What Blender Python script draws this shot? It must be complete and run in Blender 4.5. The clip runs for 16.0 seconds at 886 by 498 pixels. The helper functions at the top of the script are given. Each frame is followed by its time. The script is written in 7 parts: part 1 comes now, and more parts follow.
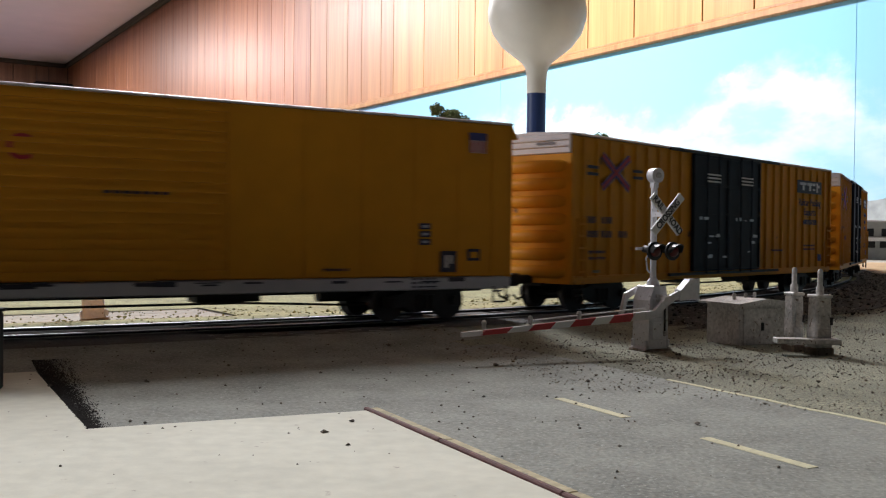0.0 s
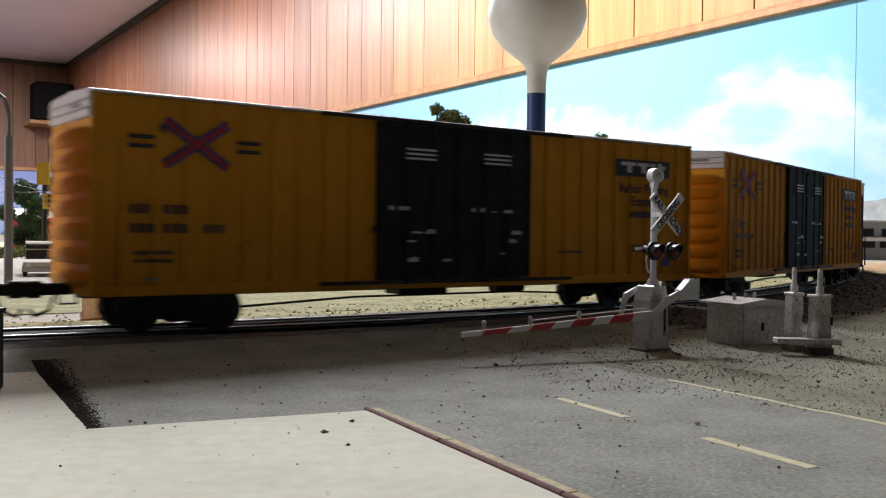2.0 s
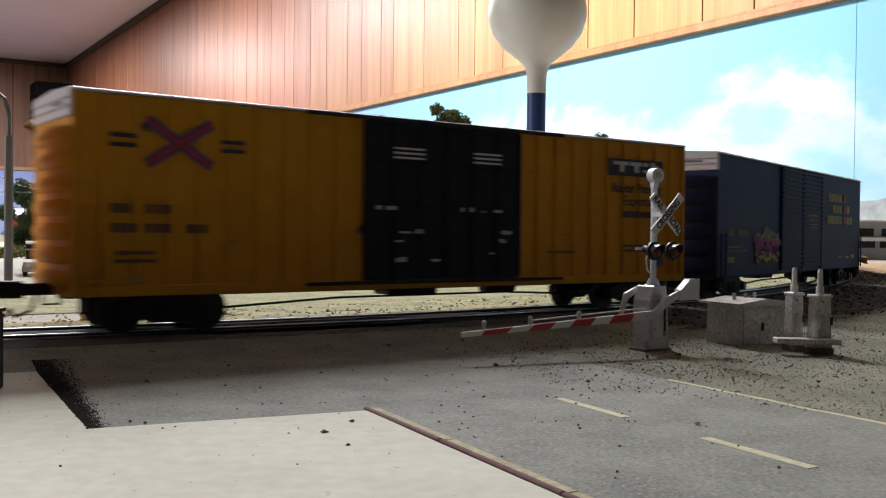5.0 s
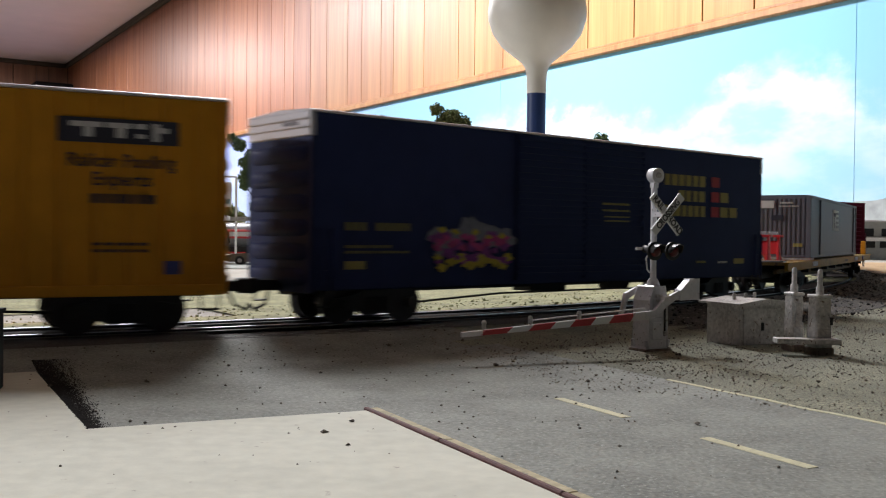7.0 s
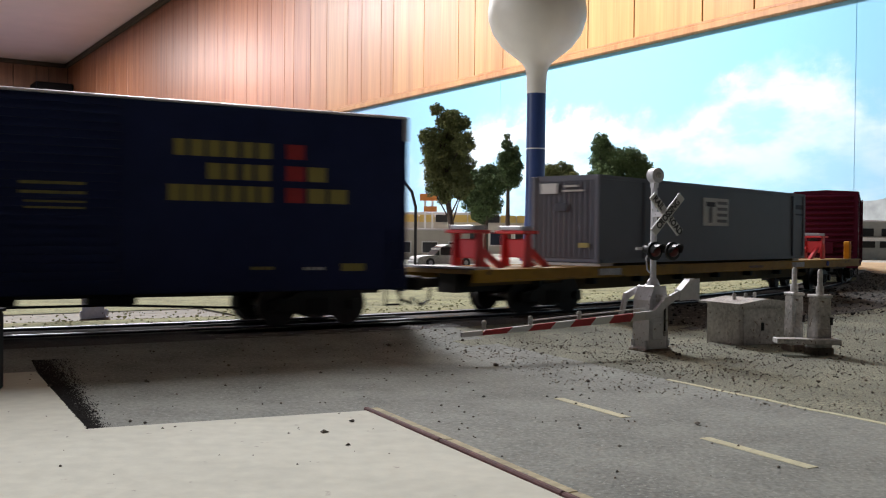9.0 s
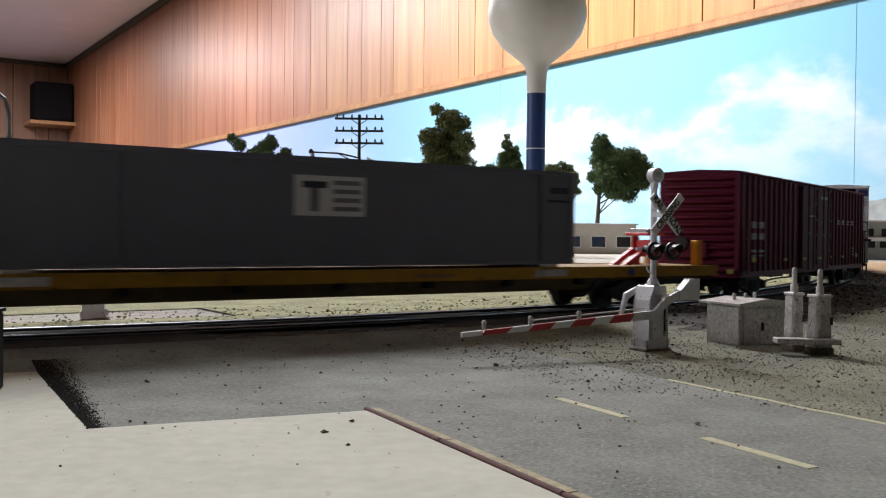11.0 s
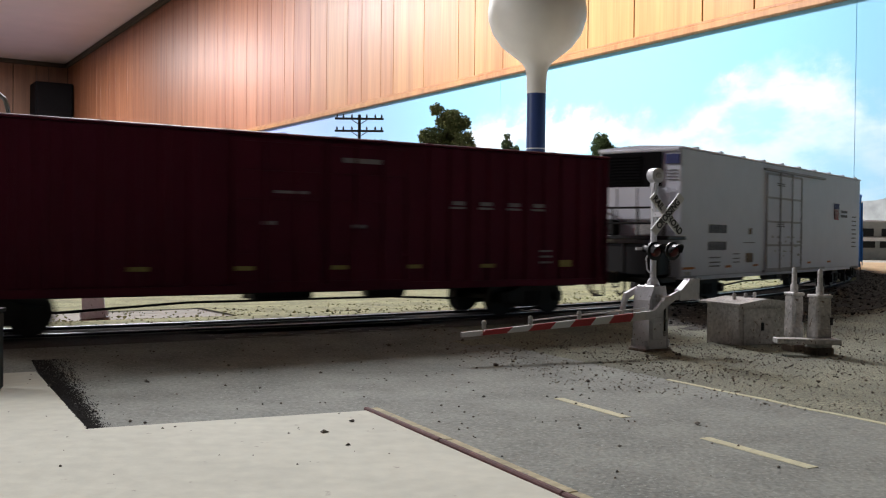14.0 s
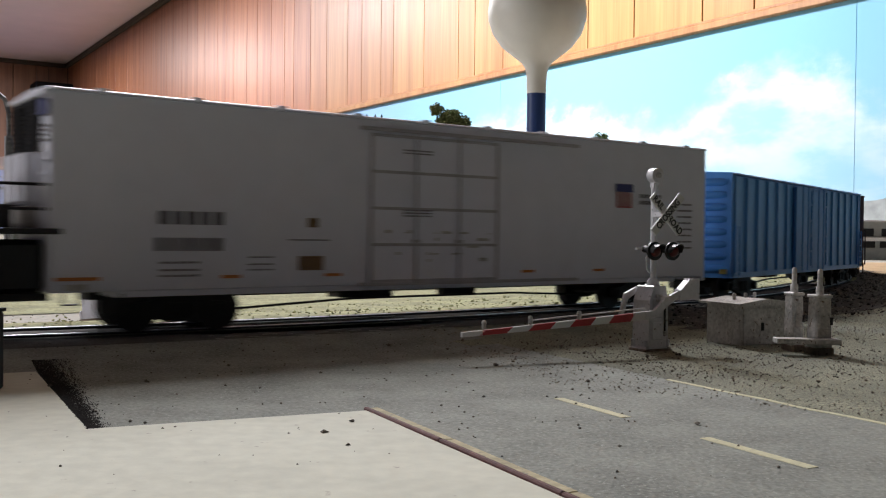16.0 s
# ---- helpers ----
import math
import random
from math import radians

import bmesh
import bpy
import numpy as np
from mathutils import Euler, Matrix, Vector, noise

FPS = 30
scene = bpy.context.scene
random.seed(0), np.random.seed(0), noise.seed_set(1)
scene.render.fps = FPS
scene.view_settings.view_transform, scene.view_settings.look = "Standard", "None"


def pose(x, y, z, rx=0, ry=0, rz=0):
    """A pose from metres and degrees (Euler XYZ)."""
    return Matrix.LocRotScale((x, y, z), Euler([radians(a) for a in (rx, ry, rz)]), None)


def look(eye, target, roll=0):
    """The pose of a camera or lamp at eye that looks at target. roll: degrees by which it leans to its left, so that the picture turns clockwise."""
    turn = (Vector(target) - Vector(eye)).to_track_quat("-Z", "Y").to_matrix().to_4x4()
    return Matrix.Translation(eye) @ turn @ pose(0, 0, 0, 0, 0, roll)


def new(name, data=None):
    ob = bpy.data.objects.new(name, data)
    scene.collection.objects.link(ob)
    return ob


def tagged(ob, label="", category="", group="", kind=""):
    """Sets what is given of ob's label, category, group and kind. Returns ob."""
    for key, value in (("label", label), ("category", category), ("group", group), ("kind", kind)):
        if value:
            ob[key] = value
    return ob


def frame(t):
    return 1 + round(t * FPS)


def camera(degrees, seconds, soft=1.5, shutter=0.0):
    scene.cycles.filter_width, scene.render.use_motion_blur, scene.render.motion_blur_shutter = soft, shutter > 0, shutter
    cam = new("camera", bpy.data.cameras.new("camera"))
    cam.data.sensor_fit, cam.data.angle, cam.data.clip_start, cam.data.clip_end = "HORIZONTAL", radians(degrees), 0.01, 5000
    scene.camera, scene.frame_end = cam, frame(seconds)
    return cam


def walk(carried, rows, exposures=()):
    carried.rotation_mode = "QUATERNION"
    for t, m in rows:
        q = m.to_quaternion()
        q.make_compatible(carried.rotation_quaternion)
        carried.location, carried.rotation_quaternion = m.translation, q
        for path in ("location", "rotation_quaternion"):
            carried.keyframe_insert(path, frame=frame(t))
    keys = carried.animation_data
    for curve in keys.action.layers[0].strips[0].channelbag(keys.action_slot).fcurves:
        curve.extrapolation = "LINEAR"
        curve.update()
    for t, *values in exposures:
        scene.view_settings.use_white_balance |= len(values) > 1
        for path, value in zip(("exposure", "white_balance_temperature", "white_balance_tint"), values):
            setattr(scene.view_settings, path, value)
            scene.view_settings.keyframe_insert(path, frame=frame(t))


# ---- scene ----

from mathutils.geometry import tessellate_polygon

# ---------------------------------------------------------------- camera
EYE = (0.0, 0.0, 0.0274)
cam = camera(48.96, 16.0, soft=1.15, shutter=0.7)
SHOT = look(EYE, (0.0, 1.0, EYE[2] + math.tan(-0.0142)), roll=0.622)
walk(cam, [(0.0, SHOT), (16.0, SHOT)],
     exposures=[(0.0, 0.12), (4.0, 0.10), (7.5, 0.09), (9.0, -0.02), (12.5, -0.10), (14.0, -0.03), (16.0, 0.01)])

# the room's own axes: A runs along the panelled wall, N towards it
AX = (-0.5363, 0.8440)
NX = (0.8440, 0.5363)
WALL_N, CORNER_A, CEIL_Z, FLOOR_Z = 1.76, 8.81, 1.457, -1.0
BACK_A, BACK_N = -3.6, -4.6
TRIM_Z = 0.520


def room(a, n, z=0.0):
    return Vector((a * AX[0] + n * NX[0], a * AX[1] + n * NX[1], z))


ROOM_TURN = math.degrees(math.atan2(AX[1], AX[0]))

# ---------------------------------------------------------------- light
world = bpy.data.worlds.new("room_dark")
scene.world = world
world.use_nodes = True
world.node_tree.nodes["Background"].inputs[0].default_value = (0.55, 0.65, 1.0, 1)
world.node_tree.nodes["Background"].inputs[1].default_value = 0.004
LAMPS = [(2.1, 0.75, 92, 0.09), (4.7, 0.75, 68, 0.09), (7.0, 0.72, 54, 0.09), (2.3, -2.3, 125, 0.30)]
for a_, n_, watts, drop in LAMPS:
    lamp = bpy.data.lights.new("tube_light", "AREA")
    lamp.shape, lamp.size, lamp.size_y, lamp.energy = "RECTANGLE", 1.2, 0.30, watts
    lamp.color = (1.0, 0.985, 1.03)
    ob = new("tube_light", lamp)
    ob.matrix_world = Matrix.Translation(room(a_, n_, CEIL_Z - drop)) @ pose(0, 0, 0, 0, 0, ROOM_TURN)

# ---------------------------------------------------------------- mesh tools


class Build:
    """Collects faces for one mesh."""

    def __init__(self):
        self.v, self.f = [], []

    def add(self, vs, fs, m=None):
        k = len(self.v)
        self.v += [tuple(m @ Vector(p)) if m else tuple(p) for p in vs]
        self.f += [tuple(k + i for i in q) for q in fs]
        return self

    def box(self, c, s, m=None, taper=1.0):
        x, y, z = (q / 2 for q in s)
        vs = [(c[0] + sx * x * (taper if sz > 0 else 1), c[1] + sy * y * (taper if sz > 0 else 1), c[2] + sz * z)
              for sx in (-1, 1) for sy in (-1, 1) for sz in (-1, 1)]
        return self.add(vs, [(0, 1, 3, 2), (4, 6, 7, 5), (0, 4, 5, 1), (2, 3, 7, 6), (0, 2, 6, 4), (1, 5, 7, 3)], m)

    def cyl(self, a, b, r, n=12, r2=None):
        a, b = Vector(a), Vector(b)
        q = (b - a).to_track_quat("Z", "Y")
        r2 = r if r2 is None else r2
        vs = []
        for p, rad in ((a, r), (b, r2)):
            for i in range(n):
                w = 2 * math.pi * i / n
                vs.append(p + q @ Vector((rad * math.cos(w), rad * math.sin(w), 0)))
        fs = [(i, (i + 1) % n, n + (i + 1) % n, n + i) for i in range(n)]
        return self.add(vs, fs + [tuple(range(n))[::-1], tuple(range(n, 2 * n))])

    def tube(self, pts, r, n=8):
        pts = [Vector(p) for p in pts]
        for a, b in zip(pts, pts[1:]):
            self.cyl(a, b, r, n)
        for p in pts[1:-1]:
            self.ball(p, r, 6, 4)
        return self

    def ball(self, c, r, n=12, rings=8, sq=1.0):
        prof = [(r * math.sin(math.pi * i / rings), -r * sq * math.cos(math.pi * i / rings)) for i in range(rings + 1)]
        return self.lathe(prof, c, n)

    def lathe(self, prof, c=(0, 0, 0), n=24, m=None):
        vs, fs = [], []
        for rr, zz in prof:
            for i in range(n):
                w = 2 * math.pi * i / n
                vs.append((c[0] + rr * math.cos(w), c[1] + rr * math.sin(w), c[2] + zz))
        for j in range(len(prof) - 1):
            for i in range(n):
                k = (i + 1) % n
                fs.append((j * n + i, j * n + k, (j + 1) * n + k, (j + 1) * n + i))
        fs.append(tuple(range(n))[::-1])
        fs.append(tuple((len(prof) - 1) * n + i for i in range(n)))
        return self.add(vs, fs, m)

    def prism(self, outline, y0, y1, m=None):
        """An outline in x, z pushed along y."""
        n = len(outline)
        vs = [(x, y0, z) for x, z in outline] + [(x, y1, z) for x, z in outline]
        fs = [(i, (i + 1) % n, n + (i + 1) % n, n + i) for i in range(n)]
        for t in tessellate_polygon([[Vector((x, z, 0)) for x, z in outline]]):
            fs.append(tuple(t)), fs.append(tuple(n + i for i in reversed(t)))
        return self.add(vs, fs, m)

    def mesh(self, name, material, smooth=False, bevel=0.0):
        me = bpy.data.meshes.new(name)
        me.from_pydata(self.v, [], self.f)
        bm = bmesh.new()
        bm.from_mesh(me)
        bmesh.ops.remove_doubles(bm, verts=bm.verts, dist=1e-7)
        if bevel:
            es = [e for e in bm.edges if len(e.link_faces) == 2 and e.calc_face_angle(0) > 0.6]
            bmesh.ops.bevel(bm, geom=es, offset=bevel, segments=1, affect="EDGES", clamp_overlap=True)
        bmesh.ops.recalc_face_normals(bm, faces=bm.faces)
        bm.to_mesh(me)
        bm.free()
        if smooth:
            for p in me.polygons:
                p.use_smooth = True
            me.set_sharp_from_angle(angle=0.7)
        me.materials.append(material)
        return me


def part(name, b, material, parent, label="", smooth=False, bevel=0.0, at=None):
    ob = new(name, b if isinstance(b, bpy.types.Mesh) else b.mesh(name, material, smooth, bevel))
    ob.parent = parent
    if at is not None:
        ob.matrix_basis = at
    return tagged(ob, label)


def thing(name, label, category, at=None, group="", kind=""):
    ob = new(name)
    ob.empty_display_size = 0.01
    if at is not None:
        ob.matrix_basis = at
    return tagged(ob, label, category, group, kind)


def solid(name, b, material, label, category, at=None, group="", kind="", smooth=False, bevel=0.0):
    ob = new(name, b.mesh(name, material, smooth, bevel))
    if at is not None:
        ob.matrix_basis = at
    return tagged(ob, label, category, group, kind)


def lettering(text, size, material, name="lettering", squash=1.0, bold=0.012):
    cu = bpy.data.curves.new(name, "FONT")
    cu.offset = size * bold
    cu.body, cu.size, cu.extrude, cu.align_x, cu.align_y = text, size, size * 0.012, "CENTER", "CENTER"
    tmp = bpy.data.objects.new(name, cu)
    scene.collection.objects.link(tmp)
    bpy.context.view_layer.update()
    me = bpy.data.meshes.new_from_object(tmp.evaluated_get(bpy.context.evaluated_depsgraph_get()))
    bpy.data.objects.remove(tmp)
    me.name = name
    me.materials.clear()
    me.materials.append(material)
    if squash != 1.0:
        me.transform(Matrix.Diagonal((squash, 1, 1, 1)))
    return me


# ---------------------------------------------------------------- materials
def mat(name, colour, rough=0.6, metal=0.0, vary=0.25, scale=400.0, bump=0.0, dark=None, coarse=0.12, spec=0.5, emit=0.0, dirt=0.0, dirt_colour=(0.12, 0.09, 0.06)):
    m = bpy.data.materials.new(name)
    m.use_nodes = True
    nt = m.node_tree
    n, l = nt.nodes, nt.links
    p = n["Principled BSDF"]
    p.inputs["Roughness"].default_value, p.inputs["Metallic"].default_value = rough, metal
    p.inputs["Specular IOR Level"].default_value = spec
    tc = n.new("ShaderNodeTexCoord")
    big, fine = n.new("ShaderNodeTexNoise"), n.new("ShaderNodeTexNoise")
    big.inputs["Scale"].default_value, fine.inputs["Scale"].default_value = scale * coarse, scale
    big.inputs["Detail"].default_value, fine.inputs["Detail"].default_value = 4, 3
    for q in (big, fine):
        l.new(tc.outputs["Object"], q.inputs["Vector"])
    add = n.new("ShaderNodeMath")
    add.operation = "ADD"
    l.new(big.outputs["Fac"], add.inputs[0]), l.new(fine.outputs["Fac"], add.inputs[1])
    ramp = n.new("ShaderNodeMapRange")
    ramp.inputs["From Min"].default_value, ramp.inputs["From Max"].default_value = 0.7, 1.3
    l.new(add.outputs[0], ramp.inputs["Value"])
    mix = n.new("ShaderNodeMix")
    mix.data_type = "RGBA"
    lo = dark or tuple(c * (1 - vary) for c in colour)
    mix.inputs["A"].default_value, mix.inputs["B"].default_value = (*lo, 1), (*[min(1, c * (1 + vary * 0.4)) for c in colour], 1)
    l.new(ramp.outputs[0], mix.inputs["Factor"])
    out = mix.outputs["Result"]
    if dirt:
        sp = n.new("ShaderNodeTexNoise")
        sp.inputs["Scale"].default_value, sp.inputs["Detail"].default_value = scale * 1.1, 5
        l.new(tc.outputs["Object"], sp.inputs["Vector"])
        mr = n.new("ShaderNodeMapRange")
        mr.inputs["From Min"].default_value, mr.inputs["From Max"].default_value = 0.72 - dirt * 0.25, 0.76 - dirt * 0.2
        l.new(sp.outputs["Fac"], mr.inputs["Value"])
        mx = n.new("ShaderNodeMix")
        mx.data_type = "RGBA"
        l.new(mr.outputs[0], mx.inputs["Factor"]), l.new(out, mx.inputs["A"])
        mx.inputs["B"].default_value = (*dirt_colour, 1)
        out = mx.outputs["Result"]
    l.new(out, p.inputs["Base Color"])
    if bump:
        bp = n.new("ShaderNodeBump")
        bp.inputs["Strength"].default_value, bp.inputs["Distance"].default_value = min(1, bump), 0.6 / scale
        l.new(fine.outputs["Fac"], bp.inputs["Height"]), l.new(bp.outputs[0], p.inputs["Normal"])
    if emit:
        p.inputs["Emission Color"].default_value, p.inputs["Emission Strength"].default_value = (*colour, 1), emit
    return m


M = {}
M["slab"] = mat("painted_plaster_slab", (0.645, 0.655, 0.55), 0.85, 0, 0.12, 420, 0.05, coarse=0.1, dirt=0.12, dirt_colour=(0.42, 0.40, 0.34))
M["asphalt"] = mat("model_asphalt", (0.268, 0.284, 0.250), 0.9, 0, 0.42, 1500, 0.5, coarse=0.05, dirt=0.52, dirt_colour=(0.33, 0.35, 0.31))
M["gravel"] = mat("sandy_gravel", (0.300, 0.308, 0.212), 0.95, 0, 0.55, 2200, 0.9, coarse=0.018, dark=(0.115, 0.128, 0.102), dirt=0.85, dirt_colour=(0.13, 0.115, 0.09))
M["ballast"] = mat("dark_ballast", (0.10, 0.095, 0.09), 0.95, 0, 0.6, 1800, 0.9)
M["earth"] = mat("pale_sand_scenery", (0.41, 0.39, 0.335), 0.95, 0, 0.3, 250, 0.5, coarse=0.05)
M["scenery"] = mat("dull_scenery_base", (0.13, 0.12, 0.085), 0.95, 0, 0.4, 120, 0.4)
M["stone"] = mat("grit", (0.15, 0.13, 0.105), 0.95, 0, 0.5, 900)
M["stone_pale"] = mat("pale_grit", (0.33, 0.30, 0.25), 0.95, 0, 0.5, 900)
M["turf"] = mat("dry_turf", (0.37, 0.37, 0.19), 0.95, 0, 0.55, 900, 0.8, coarse=0.07, dirt=0.55, dirt_colour=(0.16, 0.17, 0.06))
M["turf_grit"] = mat("olive_scatter", (0.26, 0.26, 0.11), 0.95, 0, 0.5, 900)
M["grey_ink"] = mat("grey_decal", (0.20, 0.19, 0.21), 0.6, 0, 0.3, 700)
M["door_gear"] = mat("grey_door_gear", (0.52, 0.505, 0.53), 0.55, 0, 0.25, 500)
M["paintline"] = mat("faded_road_paint", (0.60, 0.58, 0.38), 0.8, 0, 0.2, 1500, dirt=0.3, dirt_colour=(0.3, 0.3, 0.27))
M["curb"] = mat("red_brown_curb", (0.13, 0.055, 0.05), 0.8, 0, 0.4, 800)
M["buff"] = mat("buff_edge", (0.50, 0.44, 0.27), 0.85, 0, 0.35, 900, dirt=0.45, dirt_colour=(0.27, 0.25, 0.2))
M["rail"] = mat("rail_side", (0.02, 0.018, 0.02), 0.7, 0.3, 0.3, 500)
M["railtop"] = mat("polished_rail_top", (0.45, 0.45, 0.48), 0.35, 1.0, 0.1, 300)
M["tie"] = mat("dark_tie", (0.05, 0.04, 0.035), 0.9, 0, 0.4, 600)
M["silver"] = mat("silver_paint", (0.68, 0.675, 0.70), 0.45, 0.15, 0.15, 1100, 0.15, dirt=0.25, dirt_colour=(0.2, 0.16, 0.13))
M["weathered"] = mat("weathered_silver", (0.60, 0.585, 0.56), 0.6, 0.1, 0.45, 1100, 0.3, coarse=0.14, dirt=0.36, dirt_colour=(0.17, 0.12, 0.085))
M["rusty"] = mat("rust_stained_silver", (0.22, 0.17, 0.13), 0.8, 0, 0.5, 1100, 0.3, dirt=0.5, dirt_colour=(0.07, 0.04, 0.025))
M["sign_yellow"] = mat("bright_yellow_paint", (0.70, 0.40, 0.02), 0.5, 0, 0.15, 200)
M["white"] = mat("white_paint", (0.75, 0.75, 0.74), 0.5, 0, 0.06, 300)
M["red"] = mat("red_paint", (0.55, 0.03, 0.03), 0.5, 0, 0.1, 300)
M["black"] = mat("black_plastic", (0.012, 0.012, 0.014), 0.5, 0, 0.3, 300)
M["speaker"] = mat("matt_black_cloth", (0.010, 0.009, 0.010), 0.8, 0, 0.2, 60, spec=0.08)
M["darkmetal"] = mat("dark_metal", (0.025, 0.023, 0.022), 0.6, 0.2, 0.4, 500)
M["yellow_car"] = mat("yellow_freight_paint", (0.66, 0.295, 0.022), 0.52, 0, 0.14, 160, dirt=0.08, spec=0.16)
M["armour_yellow"] = mat("orange_yellow_freight_paint", (0.67, 0.290, 0.018), 0.58, 0, 0.08, 160, spec=0.18)
M["blackdoor"] = mat("black_door_paint", (0.018, 0.021, 0.030), 0.58, 0, 0.3, 200, spec=0.18)
M["navy"] = mat("navy_freight_paint", (0.021, 0.031, 0.100), 0.55, 0, 0.15, 160, spec=0.14)
M["maroon"] = mat("maroon_freight_paint", (0.112, 0.012, 0.032), 0.5, 0, 0.15, 160, spec=0.14)
M["reefer_white"] = mat("white_reefer_paint", (0.87, 0.885, 0.97), 0.42, 0, 0.05, 120)
M["blue_car"] = mat("light_blue_freight_paint", (0.08, 0.31, 0.74), 0.42, 0, 0.1, 160)
M["grey_box"] = mat("grey_container_paint", (0.16, 0.165, 0.20), 0.45, 0, 0.06, 160, spec=0.18)
M["pale_roof"] = mat("galvanised_roof", (0.62, 0.60, 0.62), 0.45, 0.1, 0.1, 200)
M["ink"] = mat("dark_decal", (0.03, 0.03, 0.05), 0.6, 0, 0.2, 500)
M["faded_ink"] = mat("faded_dark_decal", (0.10, 0.06, 0.045), 0.6, 0, 0.3, 900)
M["blue_ink"] = mat("blue_decal", (0.05, 0.06, 0.22), 0.6, 0, 0.2, 500)
M["red_ink"] = mat("red_decal", (0.45, 0.03, 0.04), 0.6, 0, 0.2, 500)
M["yellow_ink"] = mat("yellow_decal", (0.38, 0.32, 0.09), 0.6, 0, 0.1, 500)
M["white_ink"] = mat("white_decal", (0.66, 0.66, 0.66), 0.6, 0, 0.1, 500)
M["lens"] = mat("dark_red_lens", (0.08, 0.005, 0.005), 0.3, 0, 0.1, 300)
M["sill"] = mat("aluminium_sill", (0.45, 0.45, 0.48), 0.4, 0.4, 0.1, 200)
M["ceiling"] = mat("ceiling_board", (0.84, 0.70, 0.71), 0.55, 0, 0.06, 6)
M["carpet"] = mat("grey_carpet", (0.05, 0.047, 0.045), 0.95, 0, 0.2, 60)
M["plywood"] = mat("bench_plywood", (0.4, 0.28, 0.16), 0.7, 0, 0.2, 20)
M["tower_cream"] = mat("cream_tank_paint", (0.74, 0.72, 0.65), 0.45, 0, 0.06, 60)
M["tower_blue"] = mat("blue_tank_band", (0.018, 0.048, 0.17), 0.45, 0, 0.1, 60)
M["trunk"] = mat("tree_bark", (0.07, 0.05, 0.035), 0.9, 0, 0.3, 400)
M["leaf"] = mat("dark_leaf_foam", (0.078, 0.125, 0.042), 0.9, 0, 0.5, 300)
M["leaf_olive"] = mat("olive_leaf_foam", (0.15, 0.17, 0.055), 0.9, 0, 0.5, 300)
M["building"] = mat("pale_building_wall", (0.55, 0.52, 0.46), 0.8, 0, 0.1, 100)

M["wheel"] = mat("dark_wheel_steel", (0.035, 0.03, 0.03), 0.45, 0.5, 0.3, 500)
M["flat_yellow"] = mat("weathered_yellow_paint", (0.44, 0.24, 0.02), 0.55, 0, 0.25, 300, dirt=0.35, dirt_colour=(0.16, 0.09, 0.03), spec=0.25)
M["dark_yellow"] = mat("dark_yellow_steel", (0.13, 0.085, 0.025), 0.7, 0, 0.4, 300, dirt=0.4)
M["deck"] = mat("worn_deck", (0.42, 0.26, 0.08), 0.6, 0, 0.4, 500, dirt=0.4)
M["hitch_red"] = mat("bright_red_hitch", (0.62, 0.03, 0.04), 0.45, 0, 0.1, 300)
M["dim_yellow"] = mat("faded_yellow_decal", (0.20, 0.17, 0.06), 0.6, 0, 0.3, 900)
M["brown_ink"] = mat("brown_decal", (0.22, 0.13, 0.06), 0.6, 0, 0.2, 500)
M["orange_ink"] = mat("orange_decal", (0.62, 0.22, 0.05), 0.6, 0, 0.1, 500)
M["brown_car"] = mat("dark_brown_freight_paint", (0.05, 0.025, 0.02), 0.5, 0, 0.2, 160)
M["spray_grey"] = mat("grey_spray", (0.20, 0.21, 0.26), 0.7, 0, 0.3, 500)
M["spray_purple"] = mat("purple_spray", (0.26, 0.06, 0.28), 0.7, 0, 0.4, 500)
M["spray_pink"] = mat("pink_spray", (0.50, 0.07, 0.24), 0.7, 0, 0.4, 500)
M["spray_yellow"] = mat("yellow_spray", (0.52, 0.42, 0.05), 0.7, 0, 0.3, 500)

M["pole_grey"] = mat("grey_pole_paint", (0.20, 0.20, 0.21), 0.5, 0.2, 0.2, 300)
M["stencil"] = mat("faded_stencil", (0.34, 0.31, 0.32), 0.6, 0, 0.2, 500)
# soil colour taken darker to carry the train's shade as well
M["soil"] = mat("shaded_dark_soil", (0.058, 0.052, 0.043), 0.95, 0, 0.5, 900, 0.8, dirt=0.4, dirt_colour=(0.2, 0.17, 0.13))
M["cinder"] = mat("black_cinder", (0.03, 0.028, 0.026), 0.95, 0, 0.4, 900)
M["gate_red"] = mat("gate_red", (0.42, 0.03, 0.035), 0.5, 0, 0.15, 500)
M["sign_blue"] = mat("dark_blue_sign", (0.018, 0.032, 0.10), 0.5, 0, 0.1, 200)
M["sign_red"] = mat("red_sign", (0.60, 0.035, 0.04), 0.5, 0, 0.1, 200)
M["sign_green"] = mat("green_sign", (0.03, 0.22, 0.05), 0.5, 0, 0.1, 200)
M["teal"] = mat("teal_band", (0.05, 0.22, 0.30), 0.5, 0, 0.1, 200)
M["car_glass"] = mat("dark_model_glass", (0.02, 0.022, 0.025), 0.12, 0, 0.1, 200)
M["tan_paint"] = mat("dark_tan_car_paint", (0.16, 0.12, 0.08), 0.4, 0, 0.1, 200)
M["cream_yellow"] = mat("pale_yellow_paint", (0.62, 0.45, 0.13), 0.5, 0, 0.1, 200)
M["brown_paint"] = mat("red_brown_paint", (0.26, 0.07, 0.03), 0.5, 0, 0.1, 200)
M["yellow_green"] = mat("yellow_green_leaf", (0.36, 0.34, 0.04), 0.9, 0, 0.4, 300)
M["hill"] = mat("painted_hill", (0.40, 0.43, 0.43), 0.85, 0, 0.35, 40, coarse=0.3)
